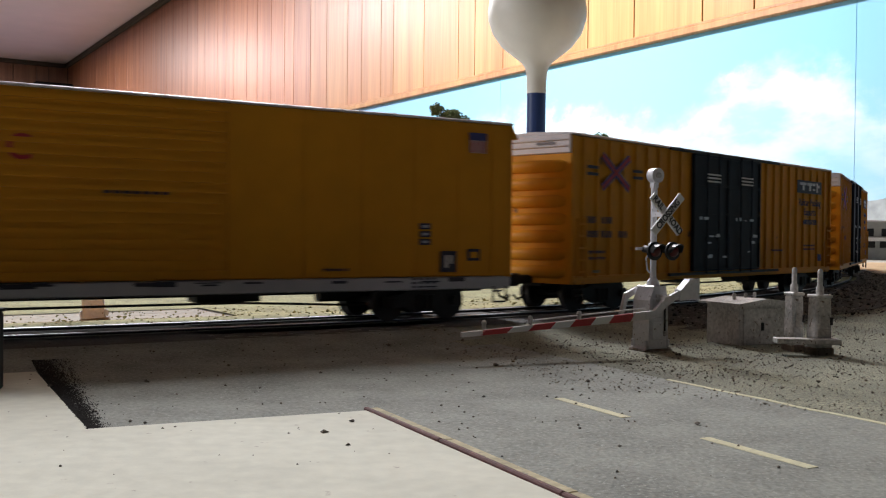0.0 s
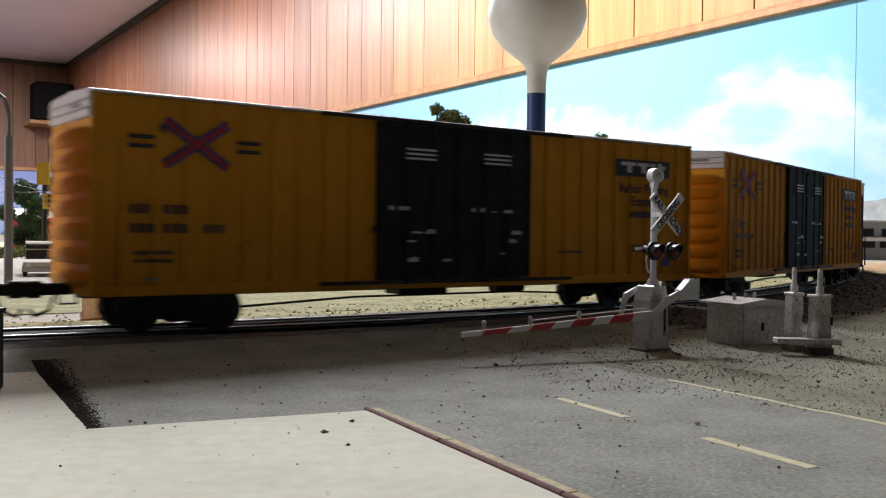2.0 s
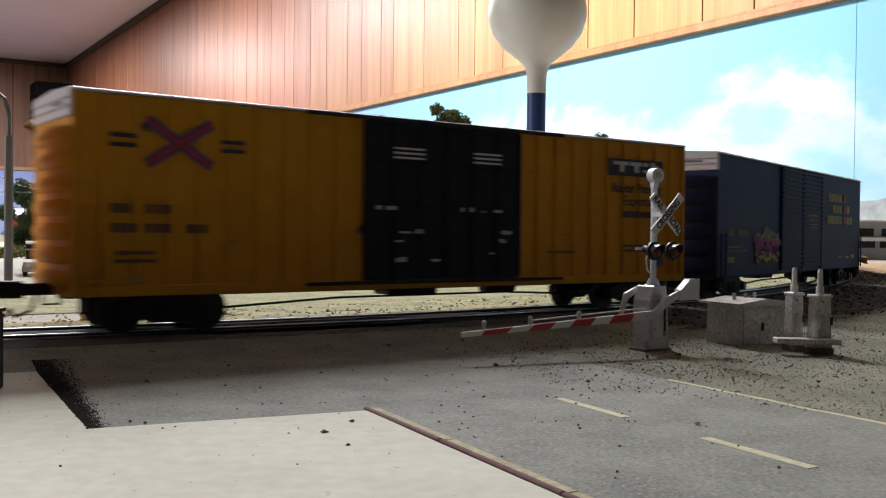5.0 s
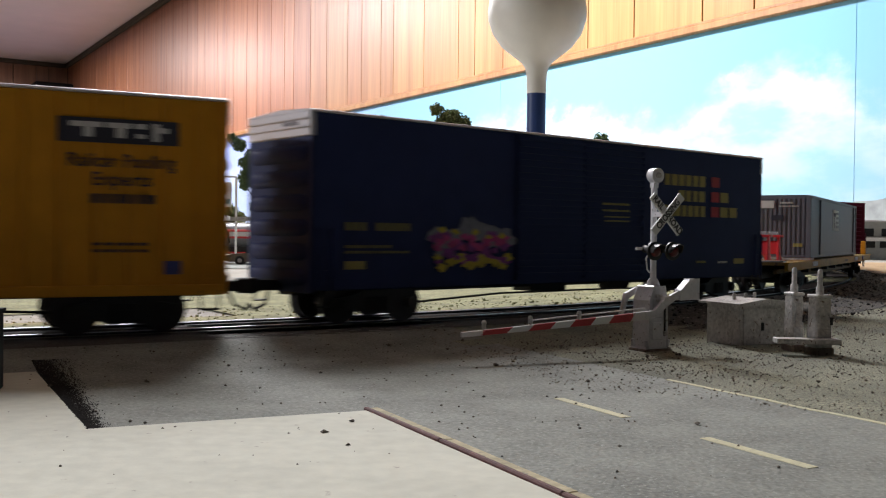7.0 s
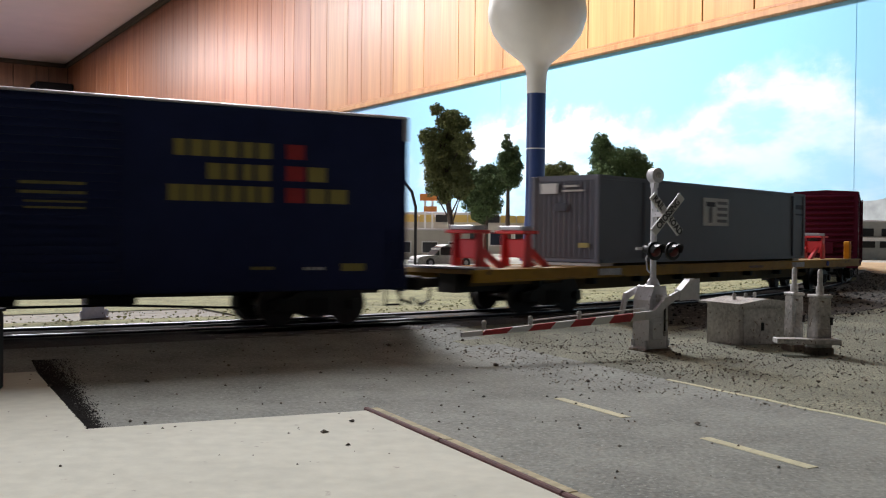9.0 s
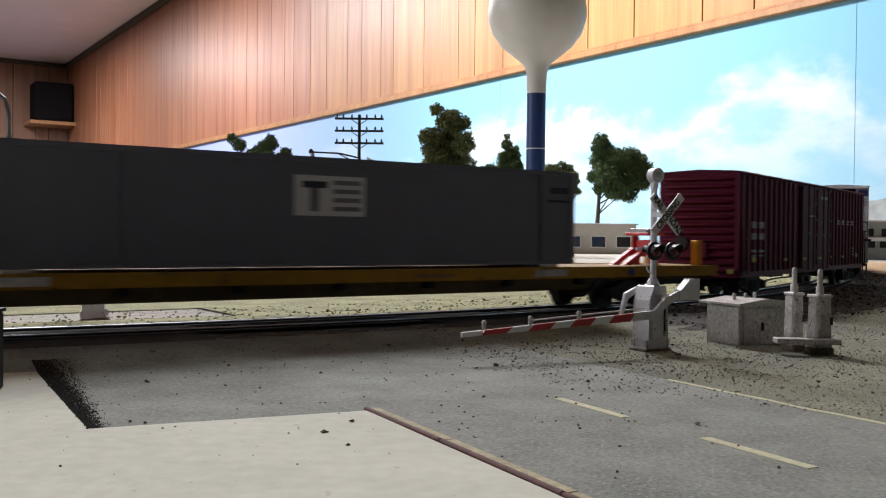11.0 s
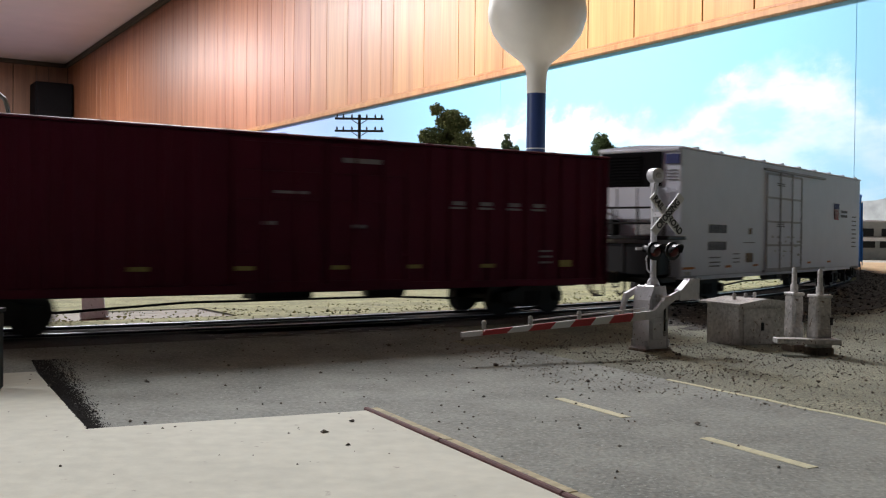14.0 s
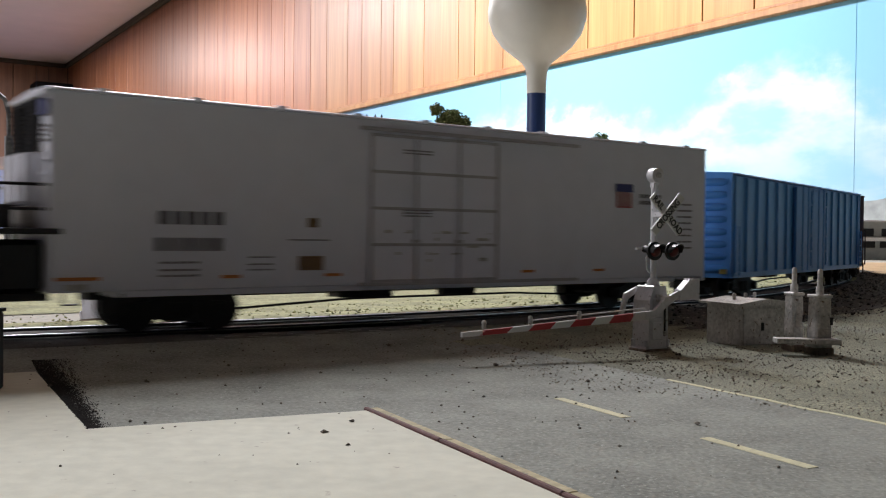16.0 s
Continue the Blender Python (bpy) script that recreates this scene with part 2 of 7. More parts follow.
M["shed_grey"] = mat("grey_shed_wall", (0.33, 0.35, 0.34), 0.8, 0, 0.15, 200)
M["tan_dirt"] = mat("tan_dirt", (0.48, 0.33, 0.18), 0.95, 0, 0.3, 120, 0.3)


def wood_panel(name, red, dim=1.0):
    """Varnished panelling: long vertical grain, narrow streaks, a low gloss; red: reddish shift painting the light's
    change along the wall; dim: painted shade.
    """
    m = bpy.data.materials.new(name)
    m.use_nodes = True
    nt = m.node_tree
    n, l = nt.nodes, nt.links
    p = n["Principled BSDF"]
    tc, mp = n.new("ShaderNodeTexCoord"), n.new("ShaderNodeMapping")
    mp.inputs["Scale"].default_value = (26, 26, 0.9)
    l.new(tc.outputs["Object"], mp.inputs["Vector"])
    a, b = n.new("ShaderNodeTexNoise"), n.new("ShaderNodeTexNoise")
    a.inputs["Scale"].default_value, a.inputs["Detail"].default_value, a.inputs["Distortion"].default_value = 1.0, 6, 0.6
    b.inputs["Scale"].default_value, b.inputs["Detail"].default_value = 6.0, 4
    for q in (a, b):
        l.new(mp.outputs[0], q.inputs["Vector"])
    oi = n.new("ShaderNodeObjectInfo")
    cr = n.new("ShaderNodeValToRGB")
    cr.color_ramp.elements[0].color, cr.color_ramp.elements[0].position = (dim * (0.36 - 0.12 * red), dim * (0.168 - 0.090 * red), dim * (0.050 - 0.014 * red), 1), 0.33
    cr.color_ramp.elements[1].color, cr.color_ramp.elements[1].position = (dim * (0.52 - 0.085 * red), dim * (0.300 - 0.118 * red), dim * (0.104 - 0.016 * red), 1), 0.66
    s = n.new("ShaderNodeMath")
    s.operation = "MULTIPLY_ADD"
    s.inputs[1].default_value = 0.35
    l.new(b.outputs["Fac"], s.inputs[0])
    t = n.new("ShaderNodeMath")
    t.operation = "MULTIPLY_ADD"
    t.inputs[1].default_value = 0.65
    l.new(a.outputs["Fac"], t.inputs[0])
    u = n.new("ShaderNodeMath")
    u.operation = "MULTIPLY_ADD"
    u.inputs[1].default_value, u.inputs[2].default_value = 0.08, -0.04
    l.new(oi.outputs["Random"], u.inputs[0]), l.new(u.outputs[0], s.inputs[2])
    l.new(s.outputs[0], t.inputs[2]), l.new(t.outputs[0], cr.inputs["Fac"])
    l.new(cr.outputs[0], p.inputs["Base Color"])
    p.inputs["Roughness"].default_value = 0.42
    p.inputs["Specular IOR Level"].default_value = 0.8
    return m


# yellow to red tones put the light's change along the wall into the boards
LIT_TONES = [wood_panel("varnished_wood_panel", k / 5) for k in range(6)]
# same wood darkened by colour for the dimmer light at the far wall
FAR_SHADED_WOOD = wood_panel("shaded_varnished_panel", 0.85, 0.55)
M["panel"] = LIT_TONES[2]
M["room_paint"] = mat("blue_grey_wall_paint", (0.16, 0.17, 0.20), 0.7, 0, 0.06, 8)
M["darkpanel"] = mat("dark_wood_wall", (0.07, 0.032, 0.014), 0.5, 0, 0.3, 12)


def sky_paint():
    """Painted sky: a cloud bank of uneven height along the wall, blue above, lavender towards the far corner."""
    m = bpy.data.materials.new("painted_sky")
    m.use_nodes = True
    nt = m.node_tree
    n, l = nt.nodes, nt.links
    p = n["Principled BSDF"]
    p.inputs["Roughness"].default_value = 0.8
    tc, sep = n.new("ShaderNodeTexCoord"), n.new("ShaderNodeSeparateXYZ")
    l.new(tc.outputs["Object"], sep.inputs[0])

    def math_node(op, a, b):
        q = n.new("ShaderNodeMath")
        q.operation = op
        for k, v in enumerate((a, b)):
            if isinstance(v, (int, float)):
                q.inputs[k].default_value = v
            else:
                l.new(v, q.inputs[k])
        return q.outputs[0]

    def span(v, a, b, c=0.0, d=1.0, smooth=True):
        q = n.new("ShaderNodeMapRange")
        q.interpolation_type = "SMOOTHSTEP" if smooth else "LINEAR"
        for key, w in zip(("From Min", "From Max", "To Min", "To Max"), (a, b, c, d)):
            q.inputs[key].default_value = w
        l.new(v, q.inputs["Value"])
        return q.outputs[0]

    def cloud_noise(scale, stretch, detail):
        mp, q = n.new("ShaderNodeMapping"), n.new("ShaderNodeTexNoise")
        mp.inputs["Scale"].default_value = (1, 1, stretch)
        l.new(tc.outputs["Object"], mp.inputs["Vector"]), l.new(mp.outputs[0], q.inputs["Vector"])
        q.inputs["Scale"].default_value, q.inputs["Detail"].default_value, q.inputs["Roughness"].default_value = scale, detail, 0.58
        return q.outputs["Fac"]

    # height of the cloud tops along the wall, in metres
    tops = ((0.8, 0.25), (1.18, 0.31), (1.24, 0.385), (1.36, 0.43), (1.49, 0.42), (1.60, 0.365), (1.72, 0.34), (1.92, 0.365), (2.16, 0.375), (2.32, 0.41), (2.54, 0.41), (2.72, 0.33),
            (3.1, 0.28), (3.5, 0.42), (3.9, 0.36), (4.6, 0.40), (5.4, 0.32), (7.0, 0.36))
    bank = n.new("ShaderNodeFloatCurve")
    cv = bank.mapping.curves[0]
    for k, (a, z) in enumerate(tops):
        if k in (0, len(tops) - 1):
            cv.points[0 if k == 0 else -1].location = (a / 8, z)
        else:
            cv.points.new(a / 8, z)
    bank.mapping.update()
    l.new(math_node("DIVIDE", sep.outputs["X"], 8.0), bank.inputs["Value"])
    billow = math_node("MULTIPLY", math_node("SUBTRACT", cloud_noise(9.0, 1.3, 6), 0.5), 0.20)
    depth = math_node("ADD", math_node("SUBTRACT", bank.outputs[0], sep.outputs["Z"]), billow)
    cover = span(depth, -0.015, 0.055)
    wisps = span(cloud_noise(4.5, 2.4, 8), 0.36, 0.66, 0.16, 1.0)
    low = span(sep.outputs["Z"], 0.14, 0.33, 0.45, 1.0)
    faint = span(sep.outputs["X"], 2.6, 3.2, 1.0, 0.42)
    amount = math_node("MULTIPLY", math_node("MULTIPLY", cover, wisps), math_node("MULTIPLY", low, faint))
    hue = n.new("ShaderNodeMix")
    hue.data_type = "RGBA"
    l.new(span(sep.outputs["X"], 2.3, 4.6), hue.inputs["Factor"])
    hue.inputs["A"].default_value, hue.inputs["B"].default_value = (0.215, 0.48, 0.65, 1), (0.33, 0.405, 0.74, 1)
    pale = n.new("ShaderNodeMix")
    pale.data_type = "RGBA"
    l.new(span(sep.outputs["Z"], 0.10, 0.50, 0.22, 0.0), pale.inputs["Factor"])
    l.new(hue.outputs["Result"], pale.inputs["A"])
    pale.inputs["B"].default_value = (0.44, 0.61, 0.72, 1)
    mix = n.new("ShaderNodeMix")
    mix.data_type = "RGBA"
    l.new(amount, mix.inputs["Factor"]), l.new(pale.outputs["Result"], mix.inputs["A"])
    mix.inputs["B"].default_value = (0.63, 0.70, 0.725, 1)
    l.new(mix.outputs["Result"], p.inputs["Base Color"])
    return m


M["sky"] = sky_paint()

# ---------------------------------------------------------------- room
RT = pose(0, 0, 0, 0, 0, ROOM_TURN)  # local x runs along A, local y towards -N


def wall_box(name, a0, a1, n0, n1, z0, z1, material, label, category="wall", bevel=0.0, kind="structure"):
    b = Build().box(((a0 + a1) / 2, -(n0 + n1) / 2, (z0 + z1) / 2), (abs(a1 - a0), abs(n1 - n0), abs(z1 - z0)))
    return solid(name, b, material, label, category, RT, kind=kind, bevel=bevel)


wall_box("ceiling", BACK_A, CORNER_A + 0.1, BACK_N, WALL_N + 0.1, CEIL_Z, CEIL_Z + 0.1, M["ceiling"], "pale pinkish ceiling of flat board", "ceiling")
wall_box("floor", BACK_A, CORNER_A + 0.1, BACK_N, WALL_N + 0.1, FLOOR_Z - 0.1, FLOOR_Z, M["carpet"], "grey carpeted room floor", "floor")
wall_east = wall_box("wall_east", BACK_A, CORNER_A, WALL_N + 0.012, WALL_N + 0.1, FLOOR_Z, CEIL_Z, M["darkpanel"], "wall lined with varnished wood panelling above a painted sky")
wall_north = wall_box("wall_north", CORNER_A + 0.012, CORNER_A + 0.1, BACK_N, WALL_N + 0.1, FLOOR_Z, CEIL_Z, M["darkpanel"], "far room wall lined with varnished wood panelling")
wall_box("wall_west", BACK_A, CORNER_A + 0.1, BACK_N - 0.1, BACK_N, FLOOR_Z, CEIL_Z, M["room_paint"], "plain blue-grey painted room wall")
wall_box("wall_south", BACK_A - 0.1, BACK_A, BACK_N - 0.1, WALL_N + 0.1, FLOOR_Z, CEIL_Z, M["room_paint"], "plain blue-grey painted room wall")

# panelling boards with grooves between
rng = random.Random(4)
WIDTHS = (0.10, 0.165, 0.135, 0.21, 0.12, 0.18)
GROOVES = [1.372, 1.479, 1.632, 1.864, 2.044, 2.145, 2.338, 2.439, 2.594, 2.690, 2.909, 3.125, 3.220, 3.376, 3.497, 3.690, 3.850, 4.026, 4.130, 4.290, 4.463, 4.600, 4.780, 4.896]
while GROOVES[0] > BACK_A + 0.2:
    GROOVES.insert(0, GROOVES[0] - WIDTHS[len(GROOVES) % 6])
while GROOVES[-1] < CORNER_A - 0.25:
    GROOVES.append(GROOVES[-1] + WIDTHS[len(GROOVES) % 6])
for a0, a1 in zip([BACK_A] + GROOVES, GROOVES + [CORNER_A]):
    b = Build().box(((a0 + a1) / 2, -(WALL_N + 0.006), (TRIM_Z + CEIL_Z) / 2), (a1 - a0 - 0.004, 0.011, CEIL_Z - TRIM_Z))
    part("panel_board", b, LIT_TONES[max(0, min(5, int(((a0 + a1) / 2 - 1.7) / 2.7 * 6 + rng.uniform(-0.4, 0.4))))], wall_east, bevel=0.0007)
n_, k_ = BACK_N, 0
while n_ < WALL_N - 0.02:
    w_ = min(WIDTHS[(k_ + 2) % 6], WALL_N - n_)
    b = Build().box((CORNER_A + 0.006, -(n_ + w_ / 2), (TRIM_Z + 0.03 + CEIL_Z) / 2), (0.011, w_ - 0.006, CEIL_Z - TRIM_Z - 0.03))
    part("panel_board", b, FAR_SHADED_WOOD, wall_north, bevel=0.0007)
    n_ += w_
    k_ += 1
wall_box("trim", BACK_A, CORNER_A, WALL_N - 0.010, WALL_N, TRIM_Z + 0.012, TRIM_Z + 0.020, LIT_TONES[3], "narrow varnished wood trim strip under the panelling", "trim", bevel=0.002)
wall_box("trim", BACK_A, CORNER_A, WALL_N - 0.018, WALL_N, TRIM_Z - 0.006, TRIM_Z + 0.012, LIT_TONES[2], "varnished wood trim strip under the panelling", "trim", bevel=0.003)
wall_box("trim", BACK_A, CORNER_A, WALL_N - 0.03, WALL_N, CEIL_Z - 0.035, CEIL_Z, M["trunk"], "dark wood moulding along the ceiling", "trim", bevel=0.004)
wall_box("trim", CORNER_A - 0.03, CORNER_A, BACK_N, WALL_N - 0.03, CEIL_Z - 0.035, CEIL_Z, M["trunk"], "dark wood moulding along the ceiling", "trim", bevel=0.004)
wall_box("trim", CORNER_A - 0.018, CORNER_A, BACK_N, WALL_N - 0.018, TRIM_Z + 0.012, TRIM_Z + 0.042, M["panel"], "varnished wood trim strip on the far wall", "trim", bevel=0.003)
wall_box("backdrop", CORNER_A - 0.004, CORNER_A + 0.010, BACK_N, WALL_N - 0.006, -0.06, TRIM_Z + 0.012, M["sky"], "far hardboard backdrop painted with pale blue sky", "backdrop")
backdrop = wall_box("backdrop", BACK_A, 1.2165, WALL_N - 0.004, WALL_N + 0.011, -0.06, TRIM_Z - 0.006, M["sky"], "hardboard backdrop painted with blue sky and white clouds", "backdrop")
for a0, a1 in ((1.2178, 2.443), (2.4438, 3.67), (3.6708, 4.89), (4.8908, 6.11), (6.113, 7.33), (7.333, 8.8)):
    b = Build().box(((a0 + a1) / 2, -(WALL_N + 0.003), (TRIM_Z - 0.066) / 2), (a1 - a0, 0.014, TRIM_Z + 0.054))
    part("sky_panel", b, M["sky"], backdrop)

for a_, n_, _w, drop in LAMPS:
    z_ = 0.03 - drop
    fx = thing("ceiling_light", "white fluorescent ceiling light fixture with two tubes", "ceiling light", Matrix.Translation(room(a_, n_, CEIL_Z)) @ RT, "ceiling lights")
    part("housing", Build().box((0, 0, z_ + 0.03), (1.24, 0.32, 0.05)), M["white"], fx, bevel=0.005)
    for x in (-0.5, 0.5):
        part("hanger", Build().cyl((x, 0, z_ + 0.05), (x, 0, 0.0), 0.006, 8), M["white"], fx)

# ---------------------------------------------------------------- track
DS = 0.004
CURVATURE = ((-1.4, -0.2, 0.15, 0.4, 0.56, 0.68, 0.85, 2.6), (0.9082, 0.9082, 1.4058, 0.9553, 1.13, 0.5, 0.0, 0.0))
S_ = np.arange(-1.4, 2.6, DS)
TH_ = np.cumsum(np.interp(S_, *CURVATURE)) * DS
I0 = int(np.searchsorted(S_, 0.0))
TH_ = TH_ - TH_[I0] + 0.6439
X_, Y_ = np.cumsum(np.cos(TH_)) * DS, np.cumsum(np.sin(TH_)) * DS
X_, Y_ = X_ - X_[I0], Y_ - Y_[I0] + 0.2982
RAIL_Z = 0.0033


def track(s, side=0.0, z=0.0):
    """A point on the track at s metres along it, side metres towards the viewer's side."""
    th = float(np.interp(s, S_, TH_))
    return Vector((float(np.interp(s, S_, X_)) + math.sin(th) * side, float(np.interp(s, S_, Y_)) - math.cos(th) * side, z))


def rolled(t):
    """How far the train has rolled after t seconds."""
    u = t / 8 - 1
    return 0.0882 * t + 0.0457 * (u ** 2 - 1) - 0.0322 * (u ** 3 - u) + 0.0401 * (u ** 4 - 1) + 0.0184 * (u ** 5 - u) - 0.0184 * (u ** 6 - 1)


def car_pose(s, spacing):
    a, b = track(s - spacing / 2), track(s + spacing / 2)
    d, m = b - a, (a + b) / 2
    return Matrix.Translation((m.x, m.y, RAIL_Z)) @ Matrix.Rotation(math.atan2(d.y, d.x), 4, "Z")


# ---------------------------------------------------------------- ground
def ground_z(x, y):
    """Flat tabletop that lifts towards the track."""
    i = int(np.argmin((X_[200:720] - x) ** 2 + (Y_[200:720] - y) ** 2)) + 200
    d = math.hypot(X_[i] - x, Y_[i] - y)
    k = min(1.0, max(0.0, (0.058 - d) / 0.034))
    bank = min(1.0, max(0.0, (x - 0.13 - 0.12 * y) / 0.16)) * min(1.0, max(0.0, (y - 0.16) / 0.25)) * min(1.0, max(0.0, d - 0.03) / 0.05) * min(1.0, max(0.0, (0.80 - y) / 0.2))
    ripple = 0.00035 * noise.noise(Vector((x * 60, y * 60, 0))) if x > 0.05 and y > 0.1 else 0.0
    return 0.0022 * k * k * (3 - 2 * k) + 0.0058 * bank * bank * (3 - 2 * bank) + ripple * min(1.0, max(0.0, (d - 0.03) / 0.03))


def ground_sheet():
    xs, ys = list(np.arange(-0.75, 0.9, 0.011)), list(np.arange(-0.06, 1.72, 0.011))
    vs = [(x, y, ground_z(x, y)) for y in ys for x in xs]
    nx = len(xs)
    return Build().add(vs, [(j * nx + i, j * nx + i + 1, (j + 1) * nx + i + 1, (j + 1) * nx + i) for j in range(len(ys) - 1) for i in range(nx - 1)])


wall_box("tabletop", -1.5, CORNER_A - 0.02, -0.86, WALL_N - 0.006, -0.03, -0.0006, M["scenery"], "dull brown-green scenery base of the model railway layout", "tabletop")
ground = solid("ground", ground_sheet(), M["earth"], "sandy scenery ground of the model railway layout", "ground", kind="structure", smooth=True)
bench = wall_box("benchwork", -1.48, CORNER_A - 0.04, -0.84, WALL_N - 0.01, -0.11, -0.03, M["plywood"], "plywood benchwork under the model railway", "benchwork")
for a0 in (-1.3, 0.6, 2.5, 4.4, 6.3, 8.2):
    for n0 in (-0.78, 1.6):
        part("leg", Build().box((a0, -n0, (FLOOR_Z - 0.11) / 2), (0.07, 0.07, -FLOOR_Z - 0.11)), M["plywood"], bench)


def strip(pts, z, thick=0.0006):
    n = len(pts)
    vs = [(x, y, z) for x, y in pts] + [(x, y, z - thick) for x, y in pts]
    fs = [tuple(range(n))] + [(i, n + i, n + (i + 1) % n, (i + 1) % n) for i in range(n)]
    return Build().add(vs, fs)


solid("pavement", strip([(-0.35, 0.02), (0.0500, 0.02), (0.0322, 0.0590), (0.0127, 0.0995), (-0.0001, 0.1250), (-0.0113, 0.1478), (-0.0480, 0.1318), (-0.0783, 0.1868), (-0.157, 0.255), (-0.35, 0.26)], 0.0006, 0.0015), M["slab"], "pale cast plaster yard slab beside the road", "pavement", kind="structure")


# ---------------------------------------------------------------- near ground
def track_strip(s0, s1, d0, d1, lift, n=60, k=6):
    vs = []
    for i in range(n + 1):
        for j in range(k + 1):
            p = track(s0 + (s1 - s0) * i / n, d0 + (d1 - d0) * j / k)
            vs.append((p.x, p.y, ground_z(p.x, p.y) + lift))
    return Build().add(vs, [(i * (k + 1) + j, i * (k + 1) + j + 1, (i + 1) * (k + 1) + j + 1, (i + 1) * (k + 1) + j) for i in range(n) for j in range(k)])


def drape(c0, c1, c2, c3, nu, nv, lift):
    """A four-cornered sheet laid over the ground."""
    vs = []
    for j in range(nv + 1):
        for i in range(nu + 1):
            u, v = i / nu, j / nv
            x = (c0[0] * (1 - u) + c1[0] * u) * (1 - v) + (c3[0] * (1 - u) + c2[0] * u) * v
            y = (c0[1] * (1 - u) + c1[1] * u) * (1 - v) + (c3[1] * (1 - u) + c2[1] * u) * v
            vs.append((x, y, ground_z(x, y) + lift))
    fs = [(j * (nu + 1) + i, j * (nu + 1) + i + 1, (j + 1) * (nu + 1) + i + 1, (j + 1) * (nu + 1) + i) for j in range(nv) for i in range(nu)]
    return Build().add(vs, fs)


road = drape((0.0470, 0.0215), (0.1182, 0.0368), (-0.0200, 0.3080), (-0.0896, 0.3026), 14, 60, 0.00050)
solid("road", road, M["asphalt"], "grey asphalt model road leading over the track", "road", kind="structure", smooth=True)
apron = drape((-0.0500, 0.1270), (-0.0105, 0.1440), (-0.0630, 0.2560), (-0.1160, 0.2250), 16, 24, 0.00046)
solid("road", apron, M["asphalt"], "grey asphalt apron beside the track crossing", "road", kind="structure", smooth=True)
gravel = drape((0.1168, 0.0370), (0.62, 0.12), (0.62, 0.90), (0.0185, 0.2300), 90, 70, 0.00044)
crossing_verge = track_strip(-0.03, 0.075, 0.014, 0.10, 0.0004)
solid("verge", crossing_verge, M["gravel"], "grey gravel beside the grade crossing", "gravel", kind="structure", smooth=True)
solid("verge", gravel, M["gravel"], "brown sandy gravel verge beside the road", "gravel", kind="structure", smooth=True)
turf = drape((-0.30, 0.20), (0.30, 0.62), (0.16, 0.72), (-0.36, 0.30), 40, 16, 0.0003)
solid("turf_strip", turf, M["turf"], "strip of dry yellow-green turf behind the track", "grass", kind="stuff", smooth=True)


def ribbon(pts, w, z0, z1):
    b = Build()
    for (x0, y0), (x1, y1) in zip(pts, pts[1:]):
        d = math.hypot(x1 - x0, y1 - y0)
        nx, ny = -(y1 - y0) / d * w / 2, (x1 - x0) / d * w / 2
        za, zb = ground_z(x0, y0), ground_z(x1, y1)
        vs = [(x0 + nx, y0 + ny, za + z0), (x0 - nx, y0 - ny, za + z0), (x1 - nx, y1 - ny, zb + z0), (x1 + nx, y1 + ny, zb + z0),
              (x0 + nx, y0 + ny, za + z1), (x0 - nx, y0 - ny, za + z1), (x1 - nx, y1 - ny, zb + z1), (x1 + nx, y1 + ny, zb + z1)]
        b.add(vs, [(0, 1, 2, 3), (4, 7, 6, 5), (0, 4, 5, 1), (1, 5, 6, 2), (2, 6, 7, 3), (3, 7, 4, 0)])
    return b


EDGE = [(-0.0122, 0.1488), (-0.0006, 0.1260), (0.0122, 0.1003), (0.0320, 0.0595), (0.0480, 0.0240)]
solid("curb", ribbon([(x + 0.0006, y + 0.0003) for x, y in EDGE], 0.0008, 0.0, 0.00095), M["curb"], "thin red-brown curb strip along the road", "curb", kind="structure", bevel=0.0002)
solid("curb", ribbon([(x + 0.0018, y + 0.0012) for x, y in EDGE], 0.0015, 0.0, 0.00068), M["buff"], "thin buff curb strip along the road", "curb", kind="structure", bevel=0.0002)
lines = thing("road_marking", "faded cream centre dashes and edge line on asphalt", "road marking", kind="structure")
for (x0, y0), (x1, y1) in (((0.0194, 0.1612), (0.0276, 0.1448)), ((0.0355, 0.1305), (0.0438, 0.1140)), ((0.0520, 0.0978), (0.0605, 0.0810))):
    part("dash", ribbon([(x0 + (x1 - x0) * k / 6, y0 + (y1 - y0) * k / 6) for k in range(7)], 0.0017, 0.0004, 0.00058), M["paintline"], lines)
part("edge_line", ribbon([(0.0428 + 0.464 * k * 0.008, 0.1838 - 0.886 * k * 0.008) for k in range(22)], 0.0012, 0.0004, 0.00058), M["paintline"], lines)


def stones(n, place, r0, r1, seed):
    r = random.Random(seed)
    vs, fs = [], []
    for _ in range(n):
        x, y = place(r)
        s = r.uniform(r0, r1) * (1.8 if r.random() < 0.06 else 1)
        z = ground_z(x, y) + 0.0005 + s * 0.3
        k = len(vs)
        a = r.uniform(0, 6.28)
        for q in ((1, 0, 0), (-0.4, 0.9, 0.1), (-0.6, -0.8, 0), (0.1, 0.05, 0.9), (0.2, 0.1, -0.9), (0.5, -0.6, 0.5)):
            q = [c * r.uniform(0.7, 1.2) for c in q]
            vs.append((x + s * (q[0] * math.cos(a) - q[1] * math.sin(a)), y + s * (q[0] * math.sin(a) + q[1] * math.cos(a)), z + s * q[2] * 0.7))
        for t in ((0, 1, 3), (1, 2, 3), (2, 5, 3), (5, 0, 3), (1, 0, 4), (2, 1, 4), (5, 2, 4), (0, 5, 4)):
            fs.append(tuple(k + i for i in t))
    return Build().add(vs, fs)


